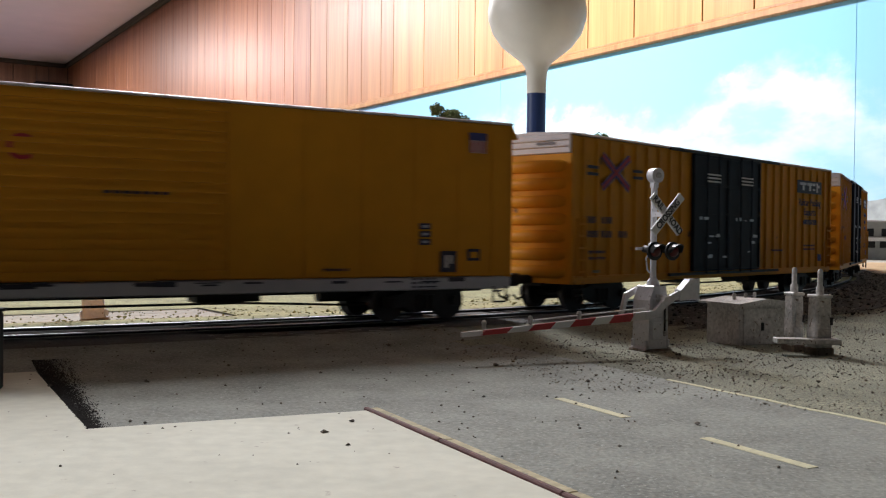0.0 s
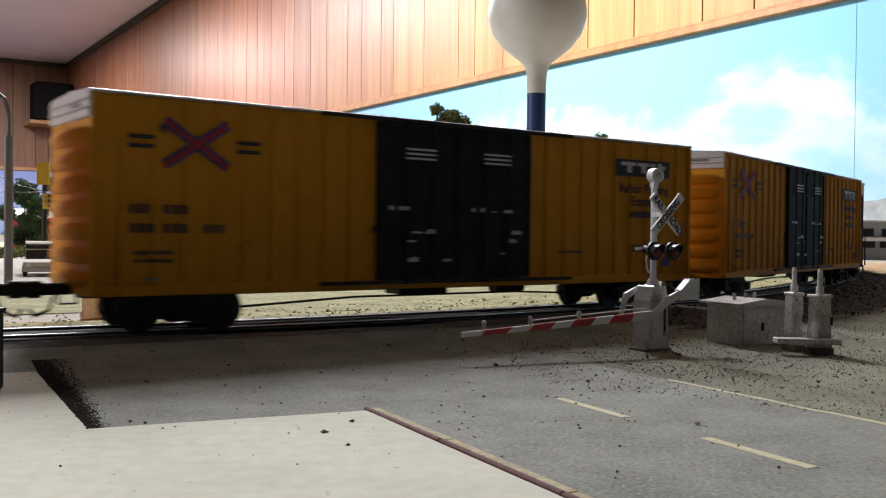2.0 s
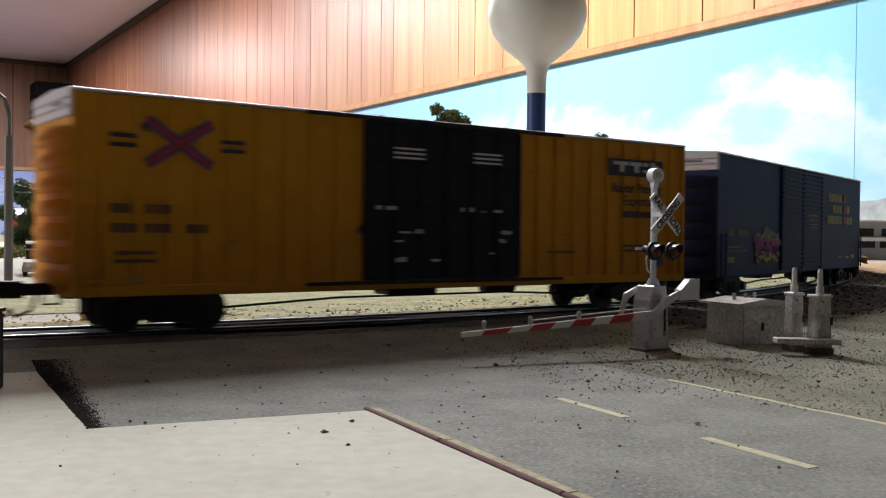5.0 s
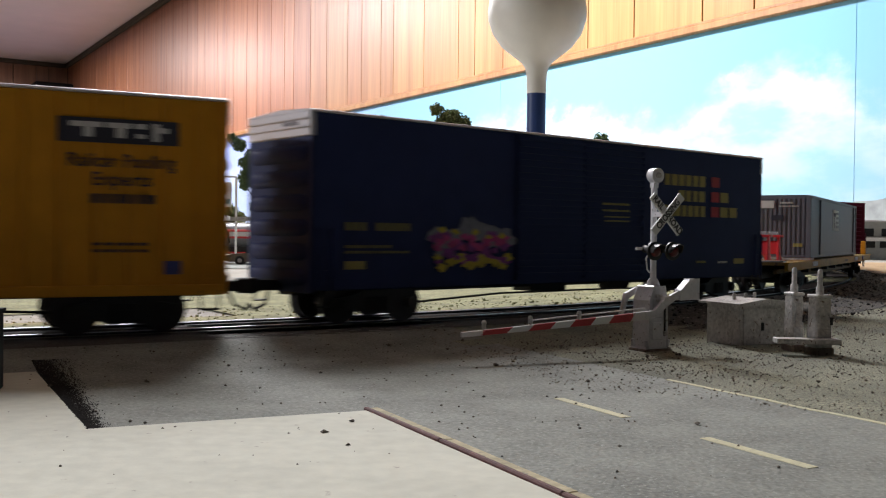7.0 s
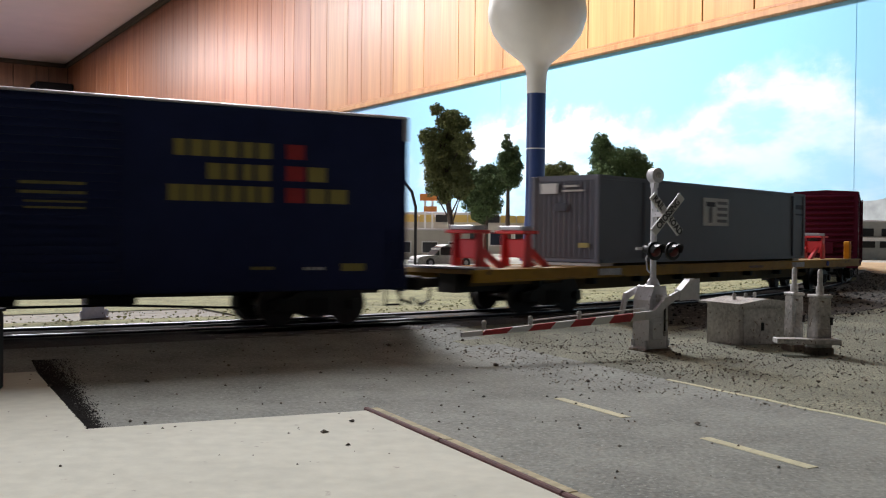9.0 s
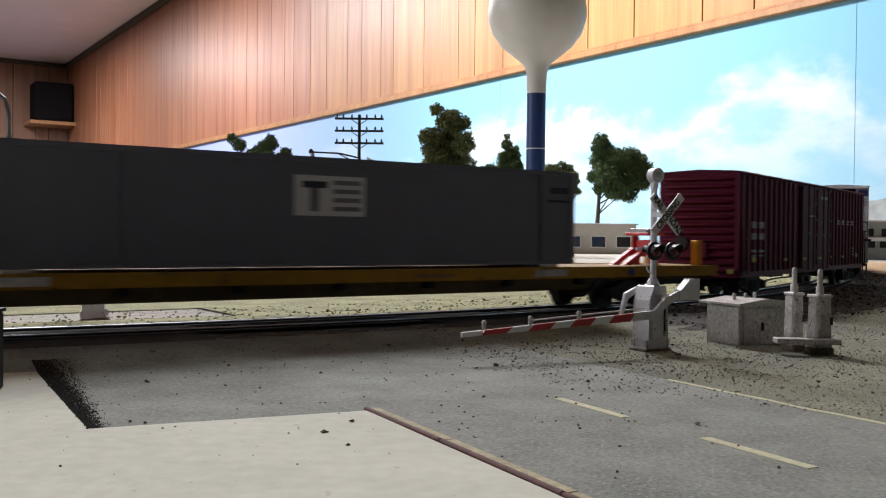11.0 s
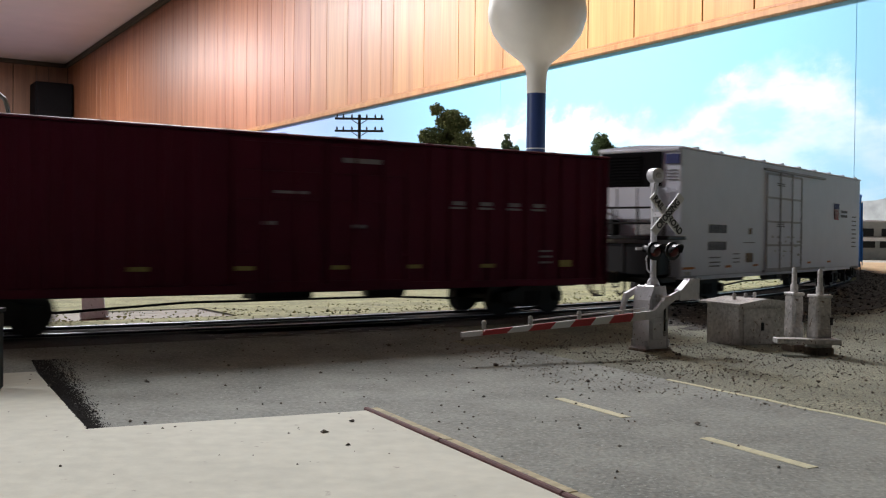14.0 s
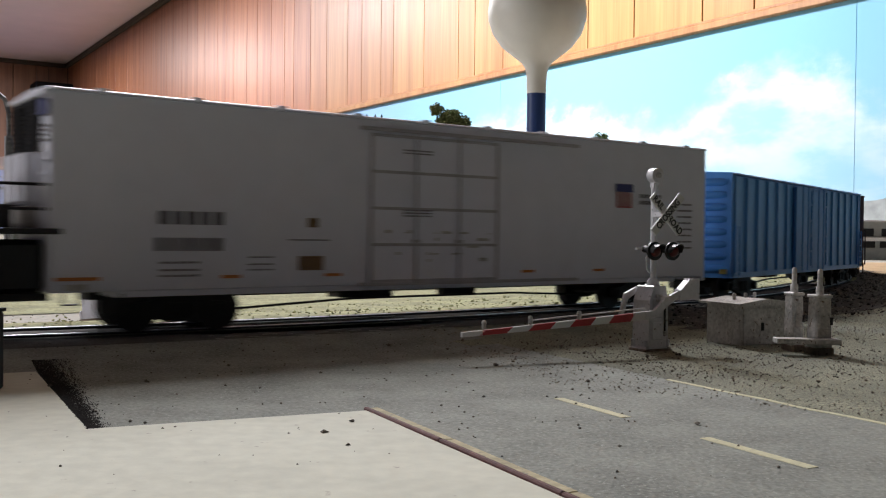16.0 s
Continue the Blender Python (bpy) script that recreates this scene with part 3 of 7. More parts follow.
def by_track(s0, s1, d0, d1):
    def place(r):
        p = track(r.uniform(s0, s1), r.uniform(d0, d1))
        return p.x, p.y
    return place


def in_quad(a, b, c, d):
    def place(r):
        u, v = r.random(), r.random()
        return tuple((a[i] * (1 - u) + b[i] * u) * (1 - v) + (d[i] * (1 - u) + c[i] * u) * v for i in (0, 1))
    return place


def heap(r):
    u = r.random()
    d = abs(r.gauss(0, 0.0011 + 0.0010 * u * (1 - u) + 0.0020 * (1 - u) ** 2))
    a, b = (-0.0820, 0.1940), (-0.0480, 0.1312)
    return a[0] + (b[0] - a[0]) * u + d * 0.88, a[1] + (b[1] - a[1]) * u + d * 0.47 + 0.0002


solid("grit", stones(340, by_track(-0.14, 0.06, 0.012, 0.075), 0.0001, 0.00036, 1), M["stone"], "loose dark grit scattered beside the track", "gravel", kind="stuff")
solid("grit", stones(3400, in_quad((0.044, 0.187), (0.25, 0.20), (0.24, 0.45), (0.018, 0.250)), 0.00007, 0.00030, 2), M["stone"], "dark grit scattered over the gravel verge", "gravel", kind="stuff")
solid("grit", stones(7000, in_quad((0.066, 0.142), (0.30, 0.15), (0.33, 0.60), (0.040, 0.225)), 0.00008, 0.00026, 3), M["stone_pale"], "pale grit covering the gravel verge", "gravel", kind="stuff")
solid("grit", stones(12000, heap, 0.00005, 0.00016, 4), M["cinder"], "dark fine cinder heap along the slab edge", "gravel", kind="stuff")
solid("grit", stones(2600, by_track(-0.35, 0.6, -0.085, -0.014), 0.0002, 0.0006, 5), M["turf_grit"], "olive scatter on the turf behind the track", "gravel", kind="stuff")
solid("grit", stones(260, by_track(-0.35, 0.6, -0.085, -0.016), 0.0002, 0.0005, 25), M["stone"], "dark grit behind the track", "gravel", kind="stuff")
solid("grit", stones(1100, in_quad((0.020, 0.178), (0.062, 0.150), (0.046, 0.236), (-0.012, 0.262)), 0.00007, 0.00026, 31), M["stone_pale"], "pale grit strewn over the road edge", "gravel", kind="stuff")
solid("grit", stones(150, in_quad((0.010, 0.180), (0.100, 0.130), (0.090, 0.236), (-0.02, 0.262)), 0.00012, 0.00040, 32), M["stone"], "brown stones strewn over the road edge", "gravel", kind="stuff")
solid("grit", stones(700, by_track(-0.16, 0.10, 0.016, 0.060), 0.00006, 0.00022, 33), M["stone"], "fine dark grit beside the crossing", "gravel", kind="stuff")
solid("grit", stones(120, in_quad((-0.05, 0.135), (0.04, 0.10), (0.04, 0.19), (-0.06, 0.20)), 0.00012, 0.00035, 6), M["stone"], "a few loose grains on the asphalt", "gravel", kind="stuff")
solid("grit", stones(16, in_quad((-0.09, 0.10), (0.0, 0.10), (-0.02, 0.14), (-0.10, 0.18)), 0.00006, 0.00016, 12), M["stone"], "a few loose grains on the slab", "gravel", kind="stuff",
      at=pose(0, 0, 0.0001))


# ---------------------------------------------------------------- rails and ties
def rail_sweep(side, w, z0, z1, s0=-1.3, s1=2.08, step=0.012):
    b, vs, fs = Build(), [], []
    n = int((s1 - s0) / step)
    for i in range(n + 1):
        s = s0 + i * step
        for d, z in ((side - w / 2, z0), (side + w / 2, z0), (side + w / 2, z1), (side - w / 2, z1)):
            vs.append(track(s, d, z))
    for i in range(n):
        k = 4 * i
        for j in range(4):
            fs.append((k + j, k + (j + 1) % 4, k + 4 + (j + 1) % 4, k + 4 + j))
    return b.add(vs, fs)


track_bed = thing("railway_track", "model railway track with polished rail tops and dark ties", "railway track", kind="structure")
part("ballast_bed", rail_sweep(0, 0.0340, 0.0, 0.0022), M["ballast"], track_bed, "dark ballast bed")
for sd in (-1, 1):
    r_ = part("rail", rail_sweep(sd * 0.0086, 0.0011, 0.0008, RAIL_Z - 0.00018), M["rail"], track_bed, "steel rail with a polished top")
    part("rail_head", rail_sweep(sd * 0.0086, 0.0013, RAIL_Z - 0.00018, RAIL_Z + 0.00003), M["railtop"], r_)
tie_mesh = Build().box((0, 0, 0.0017), (0.0026, 0.030, 0.0014)).mesh("tie", M["tie"], bevel=0.0002)
for i in range(290):
    s = -0.55 + i * 0.0062
    th = math.degrees(float(np.interp(s, S_, TH_)))
    p_ = track(s)
    part("tie", tie_mesh, None, track_bed, at=pose(p_.x, p_.y, 0.0001, 0, 0, th))
# second strip of rail at the grade crossing, between road and track
part("guard_strip", rail_sweep(0.0155, 0.0030, 0.0005, 0.0027, -0.13, 0.03), M["ballast"], track_bed, "dark filler beside the rail")
part("guard_strip", rail_sweep(0.0, 0.0120, 0.0005, 0.0027, -0.16, 0.03), M["ballast"], track_bed, "dark filler between the rails")


solid("turf_strip", track_strip(-0.36, -0.045, -0.034, -0.0165, 0.0006), M["turf"], "narrow turf strip along the far rail", "grass", kind="stuff", smooth=True)
solid("turf_strip", track_strip(-0.045, 0.62, -0.095, -0.0165, 0.0006), M["turf"], "patchy yellow-green turf along the far side of the track", "grass", kind="stuff", smooth=True)
# bank is dark soil plus the train's shade painted into the colour
solid("shaded_bank", track_strip(0.045, 0.62, 0.012, 0.058, 0.0006), M["soil"], "dark soil bank with train shade in its colour along the track", "soil", kind="structure", smooth=True)
# dark strip laid here to deepen the train's shadow beside the rails
solid("shaded_bank", track_strip(-0.5, 0.045, 0.012, 0.030, 0.0005), M["ballast"], "ballast-coloured shoulder painting the train's shade beside the crossing", "soil", kind="structure", smooth=True)
solid("grit", stones(2200, by_track(0.05, 0.6, 0.014, 0.066), 0.0002, 0.0007, 15), M["cinder"], "black cinders on the soil bank", "gravel", kind="stuff")
solid("grit", stones(900, by_track(0.05, 0.6, 0.020, 0.066), 0.0002, 0.0006, 16), M["stone_pale"], "pale grit on the soil bank", "gravel", kind="stuff")


# ---------------------------------------------------------------- crossing signal
def crossing_gate(m, lettered, label):
    """Local -y faces the traffic, x runs across the road."""
    t = thing("crossing_signal", label, "crossing signal", m)
    S = M["silver"]
    base = part("mechanism", Build().prism([(-0.0042, -0.0005), (0.0029, -0.0005), (0.0029, 0.0012), (0.0023, 0.0018), (0.0021, 0.0128), (0.0014, 0.0160), (-0.0021, 0.0160), (-0.0034, 0.0128), (-0.0036, 0.0018), (-0.0042, 0.0012)], -0.0027, 0.0027), S, t, "silver gate mechanism housing", bevel=0.0003)
    part("access_door", Build().box((-0.0009, -0.0029, 0.0110), (0.0030, 0.0005, 0.0046)), S, base, bevel=0.0002)
    part("access_door", Build().box((-0.0009, -0.0029, 0.0056), (0.0034, 0.0005, 0.0042)), S, base, bevel=0.0002)
    part("base_plate", Build().box((-0.0007, 0, 0.0005), (0.0080, 0.0064, 0.0016)), M["rusty"], base, "rust-stained cast base plate", bevel=0.0003)
    part("latch_bar", Build().box((0.0013, -0.0029, 0.0086), (0.0003, 0.0004, 0.0086)), M["darkmetal"], base)
    part("latch", Build().box((0.0011, -0.0033, 0.0050), (0.0008, 0.0006, 0.0010)), M["weathered"], base, bevel=0.0001)
    part("name_plate", Build().box((-0.0008, -0.0033, 0.0139), (0.0018, 0.0003, 0.0007)), M["weathered"], base)
    part("shoulder", Build().box((-0.0003, 0, 0.0158), (0.0034, 0.0046, 0.0012), None, 0.7), S, base, bevel=0.0002)
    for x in (-0.0014, 0.0006):
        part("hinge", Build().box((x, -0.0036, 0.0128), (0.0008, 0.0003, 0.0005)), M["weathered"], base)
    for x in (-0.0039, 0.0026):
        for y in (-0.0024, 0.0024):
            part("foot_bolt", Build().cyl((x, y, 0.0018), (x, y, 0.0034), 0.0005, 6), S, base)
    part("mast_collar", Build().lathe([(0.0018, 0.0156), (0.0014, 0.0172), (0.0009, 0.0180)], (0, 0, 0), 12), S, t)
    part("mast", Build().cyl((0, 0, 0.0156), (0, 0, 0.0408), 0.00075, 10), S, t, "silver mast", smooth=True)
    part("bell", Build().cyl((0, -0.0014, 0.0425), (0, 0.0008, 0.0425), 0.0018, 16).box((0, 0, 0.0405), (0.0014, 0.0014, 0.0018)), S, t, "silver warning bell", smooth=True)
    part("bell_hub", Build().cyl((0, -0.0018, 0.0425), (0, -0.0013, 0.0425), 0.0007, 10), M["weathered"], t)
    y = -0.0044
    for k, sg in enumerate((-1, 1)):
        blade = part("crossbuck_blade", Build().box((0, 0, 0), (0.0122, 0.0005, 0.0021)), M["white"] if lettered else S, t, "white crossbuck board", bevel=0.0001,
                     at=Matrix.Translation((0, y - 0.0005 * k, 0.0332)) @ pose(0, 0, 0, 0, -46 * sg, 0))
        if lettered:
            for text, x in ((("CROSSING", 0.0),) if sg > 0 else (("RAIL", -0.0036), ("ROAD", 0.0036))):
                part("lettering", lettering(text, 0.00215, M["black"], squash=0.86, bold=0.03), None, blade, at=Matrix.Translation((x, -0.00029, 0)) @ pose(0, 0, 0, 90, 0, 0))
    part("buck_bracket", Build().box((0, y / 2, 0.0332), (0.0012, 0.0044, 0.0012)), S, t)
    part("lamp_arm", Build().tube([(-0.0052, 0.0, 0.0250), (0.0034, 0.0, 0.0250)], 0.0004, 6).box((0, 0, 0.0256), (0.0018, 0.0018, 0.0016)), S, t)
    part("cable_loop", Build().tube([(-0.0009, 0.0, 0.0246), (-0.0022, 0.0, 0.0226), (-0.0018, 0.0, 0.0200), (-0.0006, 0.0, 0.0190)], 0.0002, 5), S, t)
    for x in (-0.0027, 0.0027):
        for f in (-1,):
            lamp = part("flasher", Build().cyl((x, f * 0.0034, 0.0245), (x, f * 0.0039, 0.0245), 0.0022, 20).cyl((x, 0, 0.0250), (x, f * 0.0036, 0.0245), 0.0009, 10), M["black"], t, "black flasher with a dark red lens", smooth=True)
            part("lens", Build().ball((x, f * 0.0038, 0.0245), 0.0014, 14, 8, 1.0), M["lens"], lamp, "unlit dark red lens", smooth=True)
            hood, n = Build(), 9
            vs = []
            for ln in (0.0, 0.0030):
                for rr in (0.0014, 0.0017):
                    for j in range(n):
                        w = math.pi * (j / (n - 1) * 1.15 - 0.075)
                        lng = ln * (0.45 + 0.55 * math.sin(max(0, min(math.pi, w))))
                        vs.append((x + rr * math.cos(w), f * (0.0038 + lng), 0.0245 + rr * math.sin(w)))
            fs = []
            for j in range(n - 1):
                for a, b in ((0, 1), (1, 3), (3, 2), (2, 0)):
                    fs.append((a * n + j, a * n + j + 1, b * n + j + 1, b * n + j))
            part("hood", hood.add(vs, fs), M["black"], lamp)
    # gate arm with stripes, counterweight at the other end
    x_end, z_end, z_root = -0.0545, 0.0068, 0.0095
    root = -0.0050
    span = root - x_end
    cuts = [0.0, 0.10, 0.235, 0.345, 0.46, 0.565, 0.68, 0.78, 0.905, 1.0]
    tilt = math.degrees(math.atan2(z_root - z_end, span))
    for k in range(9):
        u0, u1 = cuts[k], cuts[k + 1]
        x0, x1 = x_end + span * u0, x_end + span * u1
        h0, h1 = 0.0010 + 0.0010 * u0, 0.0010 + 0.0010 * u1
        z0, z1 = z_end + (z_root - z_end) * u0, z_end + (z_root - z_end) * u1
        lean = 0.0008 if 0 < k < 8 else 0
        l0 = lean if k else 0
        b = Build().prism([(x0 - l0, z0 - h0 / 2), (x1 - lean, z1 - h1 / 2), (x1 + lean, z1 + h1 / 2), (x0 + l0, z0 + h0 / 2)], -0.0049, -0.0041)
        part("gate_arm", b, M["white"] if k % 2 == 0 else M["gate_red"], t, "white arm stripe" if k % 2 == 0 else "red arm stripe")
    for u in (0.11, 0.345, 0.605):
        x, z = x_end + span * u, z_end + (z_root - z_end) * u + 0.0010
        part("arm_light", Build().cyl((x, -0.0045, z - 0.0003), (x, -0.0045, z + 0.0009), 0.0005, 8).ball((x, -0.0045, z + 0.0011), 0.0006, 8, 6), M["weathered"], t)
    part("arm_wire", Build().tube([(x_end + span * 0.345, -0.0045, 0.0093), (x_end + span * 0.605, -0.0045, 0.0101), (root - 0.001, -0.0045, 0.0112)], 0.00018, 5), S, t)
    for yy in (-0.0045, 0.0042):
        part("arm_bracket", Build().prism([(-0.0062, 0.0088), (-0.0030, 0.0090), (0.0004, 0.0116), (0.0042, 0.0138), (0.0042, 0.0152), (-0.0004, 0.0134), (-0.0034, 0.0106), (-0.0062, 0.0104)] if yy < 0 else
                                          [(-0.0066, 0.0088), (-0.0058, 0.0088), (-0.0044, 0.0128), (-0.0010, 0.0148), (-0.0014, 0.0158), (-0.0052, 0.0142)], yy - 0.0004, yy + 0.0004), S, t, bevel=0.0001)
    part("counterweight", Build().prism([(0.0040, 0.0130), (0.0097, 0.0130), (0.0097, 0.0178), (0.0068, 0.0178), (0.0040, 0.0152)], -0.0052, -0.0034), S, t, "grey counterweight plate", bevel=0.0002)
    part("pivot", Build().cyl((0, -0.0052, 0.0128), (0, 0.0046, 0.0128), 0.0009, 10), S, t)
    return t


FACE = math.degrees(math.atan2(0.459, 0.888))
gz = ground_z(0.0494, 0.233)
crossing_gate(pose(0.0504, 0.2330, gz - 0.0003, 0, 0, FACE), True, "silver crossing signal with a lowered red and white gate arm")
crossing_gate(Matrix.Translation((-0.1062, 0.2950, ground_z(-0.1062, 0.295) - 0.0003)) @ pose(0, 0, 0, 0, -4.5, 0) @ pose(0, 0, 0, 0, 0, FACE + 170) @ Matrix.Scale(1.09, 4), False, "silver crossing signal seen from its unpainted back")

# relay cabinet
RC = pose(0.0745, 0.2440, ground_z(0.079, 0.252) - 0.0004, 0, 0, 28)
cab = thing("relay_cabinet", "weathered silver relay cabinet with rust specks", "relay cabinet", RC)
part("body", Build().box((0.0083, 0.0058, 0.0056), (0.0166, 0.0116, 0.0112)), M["weathered"], cab, bevel=0.0003)
part("lid", Build().prism([(-0.0014, 0.0110), (0.0182, 0.0110), (0.0182, 0.0115), (0.0083, 0.0126), (-0.0014, 0.0115)], -0.0016, 0.0132), M["weathered"], cab, "sloped weathered lid")
for x, y in ((0.0040, 0.0058), (0.0080, 0.0058), (0.0118, 0.0064)):
    part("roof_vent", Build().cyl((x, y, 0.0116), (x, y, 0.0133), 0.00045, 8).ball((x, y, 0.0133), 0.0005, 8, 6), M["weathered"], cab)
part("door", Build().box((0.0083, -0.0002, 0.0055), (0.0140, 0.0004, 0.0092)), M["weathered"], cab, bevel=0.0001)
part("handle", Build().box((0.0075, -0.0006, 0.0055), (0.0005, 0.0006, 0.0020)), M["darkmetal"], cab)

# pair of switch motor cases with short masts
for x, y, w_, h_, lab in ((0.0850, 0.2350, 0.0034, 0.0138, "narrow"), (0.0892, 0.2298, 0.0046, 0.0137, "wide")):
    sm = thing("signal_case", "%s weathered silver signal case with a short mast" % lab, "signal case", pose(x, y, ground_z(x, y), 0, 0, 14), "signal cases")
    part("case", Build().box((0, 0, h_ / 2), (w_, 0.0042, h_), taper=0.86), M["weathered"], sm, bevel=0.0004)
    part("cap", Build().box((0, 0, h_ + 0.0003), (w_ * 0.92, 0.0042, 0.0008)), M["weathered"], sm, bevel=0.0002)
    part("door", Build().box((-0.0002, -0.0022, h_ * 0.66), (w_ * 0.62, 0.0005, h_ * 0.42)), M["weathered"], sm, bevel=0.0002)
    part("mast", Build().lathe([(0.0009, h_), (0.0009, h_ + 0.0024), (0.0006, h_ + 0.0028), (0.0006, h_ + 0.0062), (0.0003, h_ + 0.0067)], (0, 0, 0), 12), M["weathered"], sm, smooth=True)
    part("hasp", Build().box((w_ * 0.32, -0.0024, h_ * 0.6), (0.0005, 0.0006, 0.0018)), M["darkmetal"], sm)
    part("foot", Build().box((0, 0, 0.0010), (w_ * 1.08, 0.0050, 0.0020)), M["rusty"], sm, "rust-stained foot", bevel=0.0003)
solid("plank", Build().box((0.0005, 0.0, 0.0), (0.0146, 0.0044, 0.0012)), M["weathered"], "weathered pale plank set across the signal cases", "plank", pose(0.0848, 0.2272, 0.0036, 0, 0, -5), bevel=0.0001)

# dark post at the slab
pb = thing("post", "matt black post standing on the pale slab", "post", pose(-0.0818, 0.1620, 0.0006))
part("post", Build().box((0, 0, 0.0066), (0.0150, 0.0060, 0.0132)), M["black"], pb, bevel=0.0004)
part("cap", Build().box((0, 0, 0.0134), (0.0154, 0.0064, 0.0006)), M["black"], pb)


# ---------------------------------------------------------------- water tower
wt = thing("water_tower", "cream spheroid water tower with a blue band on its shaft", "water tower", pose(0.1015, 1.08, 0))
prof = [(0.0108, 0.185), (0.0112, 0.203), (0.0125, 0.213), (0.0170, 0.2195), (0.0260, 0.2265), (0.0390, 0.2370), (0.0490, 0.2510), (0.0540, 0.2660), (0.0545, 0.2760), (0.0525, 0.2900), (0.0450, 0.3060), (0.0320, 0.3180), (0.0160, 0.3245), (0.0010, 0.3260)]
part("tank", Build().lathe(prof, (0, 0, 0), 56), M["tower_cream"], wt, "cream painted spheroid tank", smooth=True)
part("shaft", Build().lathe([(0.0165, 0.0), (0.0142, 0.012), (0.0120, 0.032), (0.0108, 0.060), (0.0105, 0.090), (0.0105, 0.185)], (0, 0, 0), 40), M["tower_blue"], wt, "dark blue shaft flaring at its foot", smooth=True)
part("band", Build().lathe([(0.0107, 0.1235), (0.0109, 0.1240), (0.0107, 0.1246)], (0, 0, 0), 40), M["white"], wt)


# ---------------------------------------------------------------- trees
def tree(x, y, h, w, seed, m, label, low=0.3, lobes=(), count=9):
    """A trunk with limbs under a crown of ragged foam lobes; each lobe: offset along x, height, radius."""
    r = random.Random(seed)
    t = thing("tree", label, "tree", pose(x, y, 0), "trees behind the town")
    if not lobes:
        lobes = []
        for i in range(count):
            u = low + (1 - low) * (i + 0.6) / count
            reach = w * 0.36 * math.sin(math.pi * min(1, (u - low) / (1 - low) * 0.8 + 0.2)) ** 0.7
            a = i * 2.4 + r.uniform(-0.6, 0.6)
            lobes.append((reach * math.cos(a), h * u, w * r.uniform(0.15, 0.27)))
    crown = [Vector((dx, (i % 3 - 1) * rad * 0.7, z - rad * 0.2)) for i, (dx, z, rad) in enumerate(lobes)]
    top = max(crown, key=lambda c: c.z)
    tr, stem = Build(), [Vector((top.x * k + (r.uniform(-1, 1) * 0.010 * h if 0 < k < 1 else 0), 0, top.z * k)) for k in (0, 0.3, 0.6, 1.0)]
    for k, (a, b) in enumerate(zip(stem, stem[1:])):
        tr.cyl(a, b, h * (0.026 - 0.007 * k), 7, h * (0.019 - 0.007 * k))
    for c in crown:
        k = max(0.15, c.z / top.z - 0.22)
        tr.cyl(Vector((top.x * k, 0, top.z * k)), c, h * 0.007, 5, h * 0.002)
    part("trunk", tr, M["trunk"], t, "dark bark trunk with limbs")
    g = np.random.default_rng(seed)
    vs = []
    for c, (_, _, rad) in zip(crown, lobes):
        n = int(min(3600, max(260, 2800 * (rad / 0.016) ** 2)))
        d = g.normal(size=(n, 3))
        d /= np.linalg.norm(d, axis=1)[:, None]
        ph = g.uniform(0, 6.28, 4)
        lump = 1 + 0.20 * np.sin(4 * d[:, 0] + ph[0]) * np.sin(5 * d[:, 2] + ph[1]) + 0.16 * np.sin(9 * d[:, 1] + ph[2]) * np.sin(8 * d[:, 2] + ph[3])
        q = np.array(c) + d * (rad * lump * g.uniform(0.25, 1.1, n) ** 0.6)[:, None] * np.array((1, 1, 0.92))
        size = (0.0015 * g.uniform(0.5, 1.3, n) * (rad / 0.014) ** 0.3)[:, None]
        e0, e1 = g.normal(size=(n, 3)), g.normal(size=(n, 3))
        e0 /= np.linalg.norm(e0, axis=1)[:, None]
        e1 = np.cross(e0, e1)
        e1 /= np.linalg.norm(e1, axis=1)[:, None]
        e2 = np.cross(e0, e1)
        vs.append(np.stack((q + e0 * size, q - e0 * size * 0.6 + e1 * size * 0.8, q - e0 * size * 0.5 - e1 * size * 0.8, q + e2 * size * 0.7), 1).reshape(-1, 3))
    vs = np.concatenate(vs)
    fs = [f for k in range(0, len(vs), 4) for f in ((k, k + 1, k + 2), (k, k + 1, k + 3), (k + 1, k + 2, k + 3))]
    me = bpy.data.meshes.new("crown")
    me.from_pydata(vs.tolist(), [], fs)
    me.materials.append(m)
    ob = new("crown", me)
    ob.parent = t
    tagged(ob, "uneven crown of clumped foam leaves")
    return t


G1, G2 = M["leaf"], M["leaf_olive"]
tree(0.015, 1.1500, 0.1757, 0.074, 11, G2, "tall olive-green tree with a broad ragged crown",
     lobes=[(-0.0244, 0.1757, 0.0078), (-0.0076, 0.1644, 0.0161), (0.0070, 0.1621, 0.0098), (-0.0319, 0.1446, 0.0117), (-0.0397, 0.1438, 0.0064), (-0.0147, 0.1387, 0.0220), (0.0073, 0.1390, 0.0135), (-0.0218, 0.1191, 0.0161), (0.0002, 0.1145, 0.0196), (-0.0265, 0.0996, 0.0117), (-0.0069, 0.0924, 0.0191), (0.0103, 0.0902, 0.0103), (-0.0275, 0.0825, 0.0088), (-0.0140, 0.0740, 0.0088), (0.0055, 0.0779, 0.0083), (-0.0317, 0.1288, 0.0098)])
tree(0.0591, 1.3500, 0.1255, 0.060, 12, G1, "dark green bushy tree",
     lobes=[(-0.0105, 0.0985, 0.0214), (0.0028, 0.1158, 0.0140), (-0.0134, 0.0812, 0.0191), (-0.0006, 0.0756, 0.0214), (-0.0203, 0.1127, 0.0102), (-0.0068, 0.0612, 0.0140), (0.0120, 0.0987, 0.0147)])
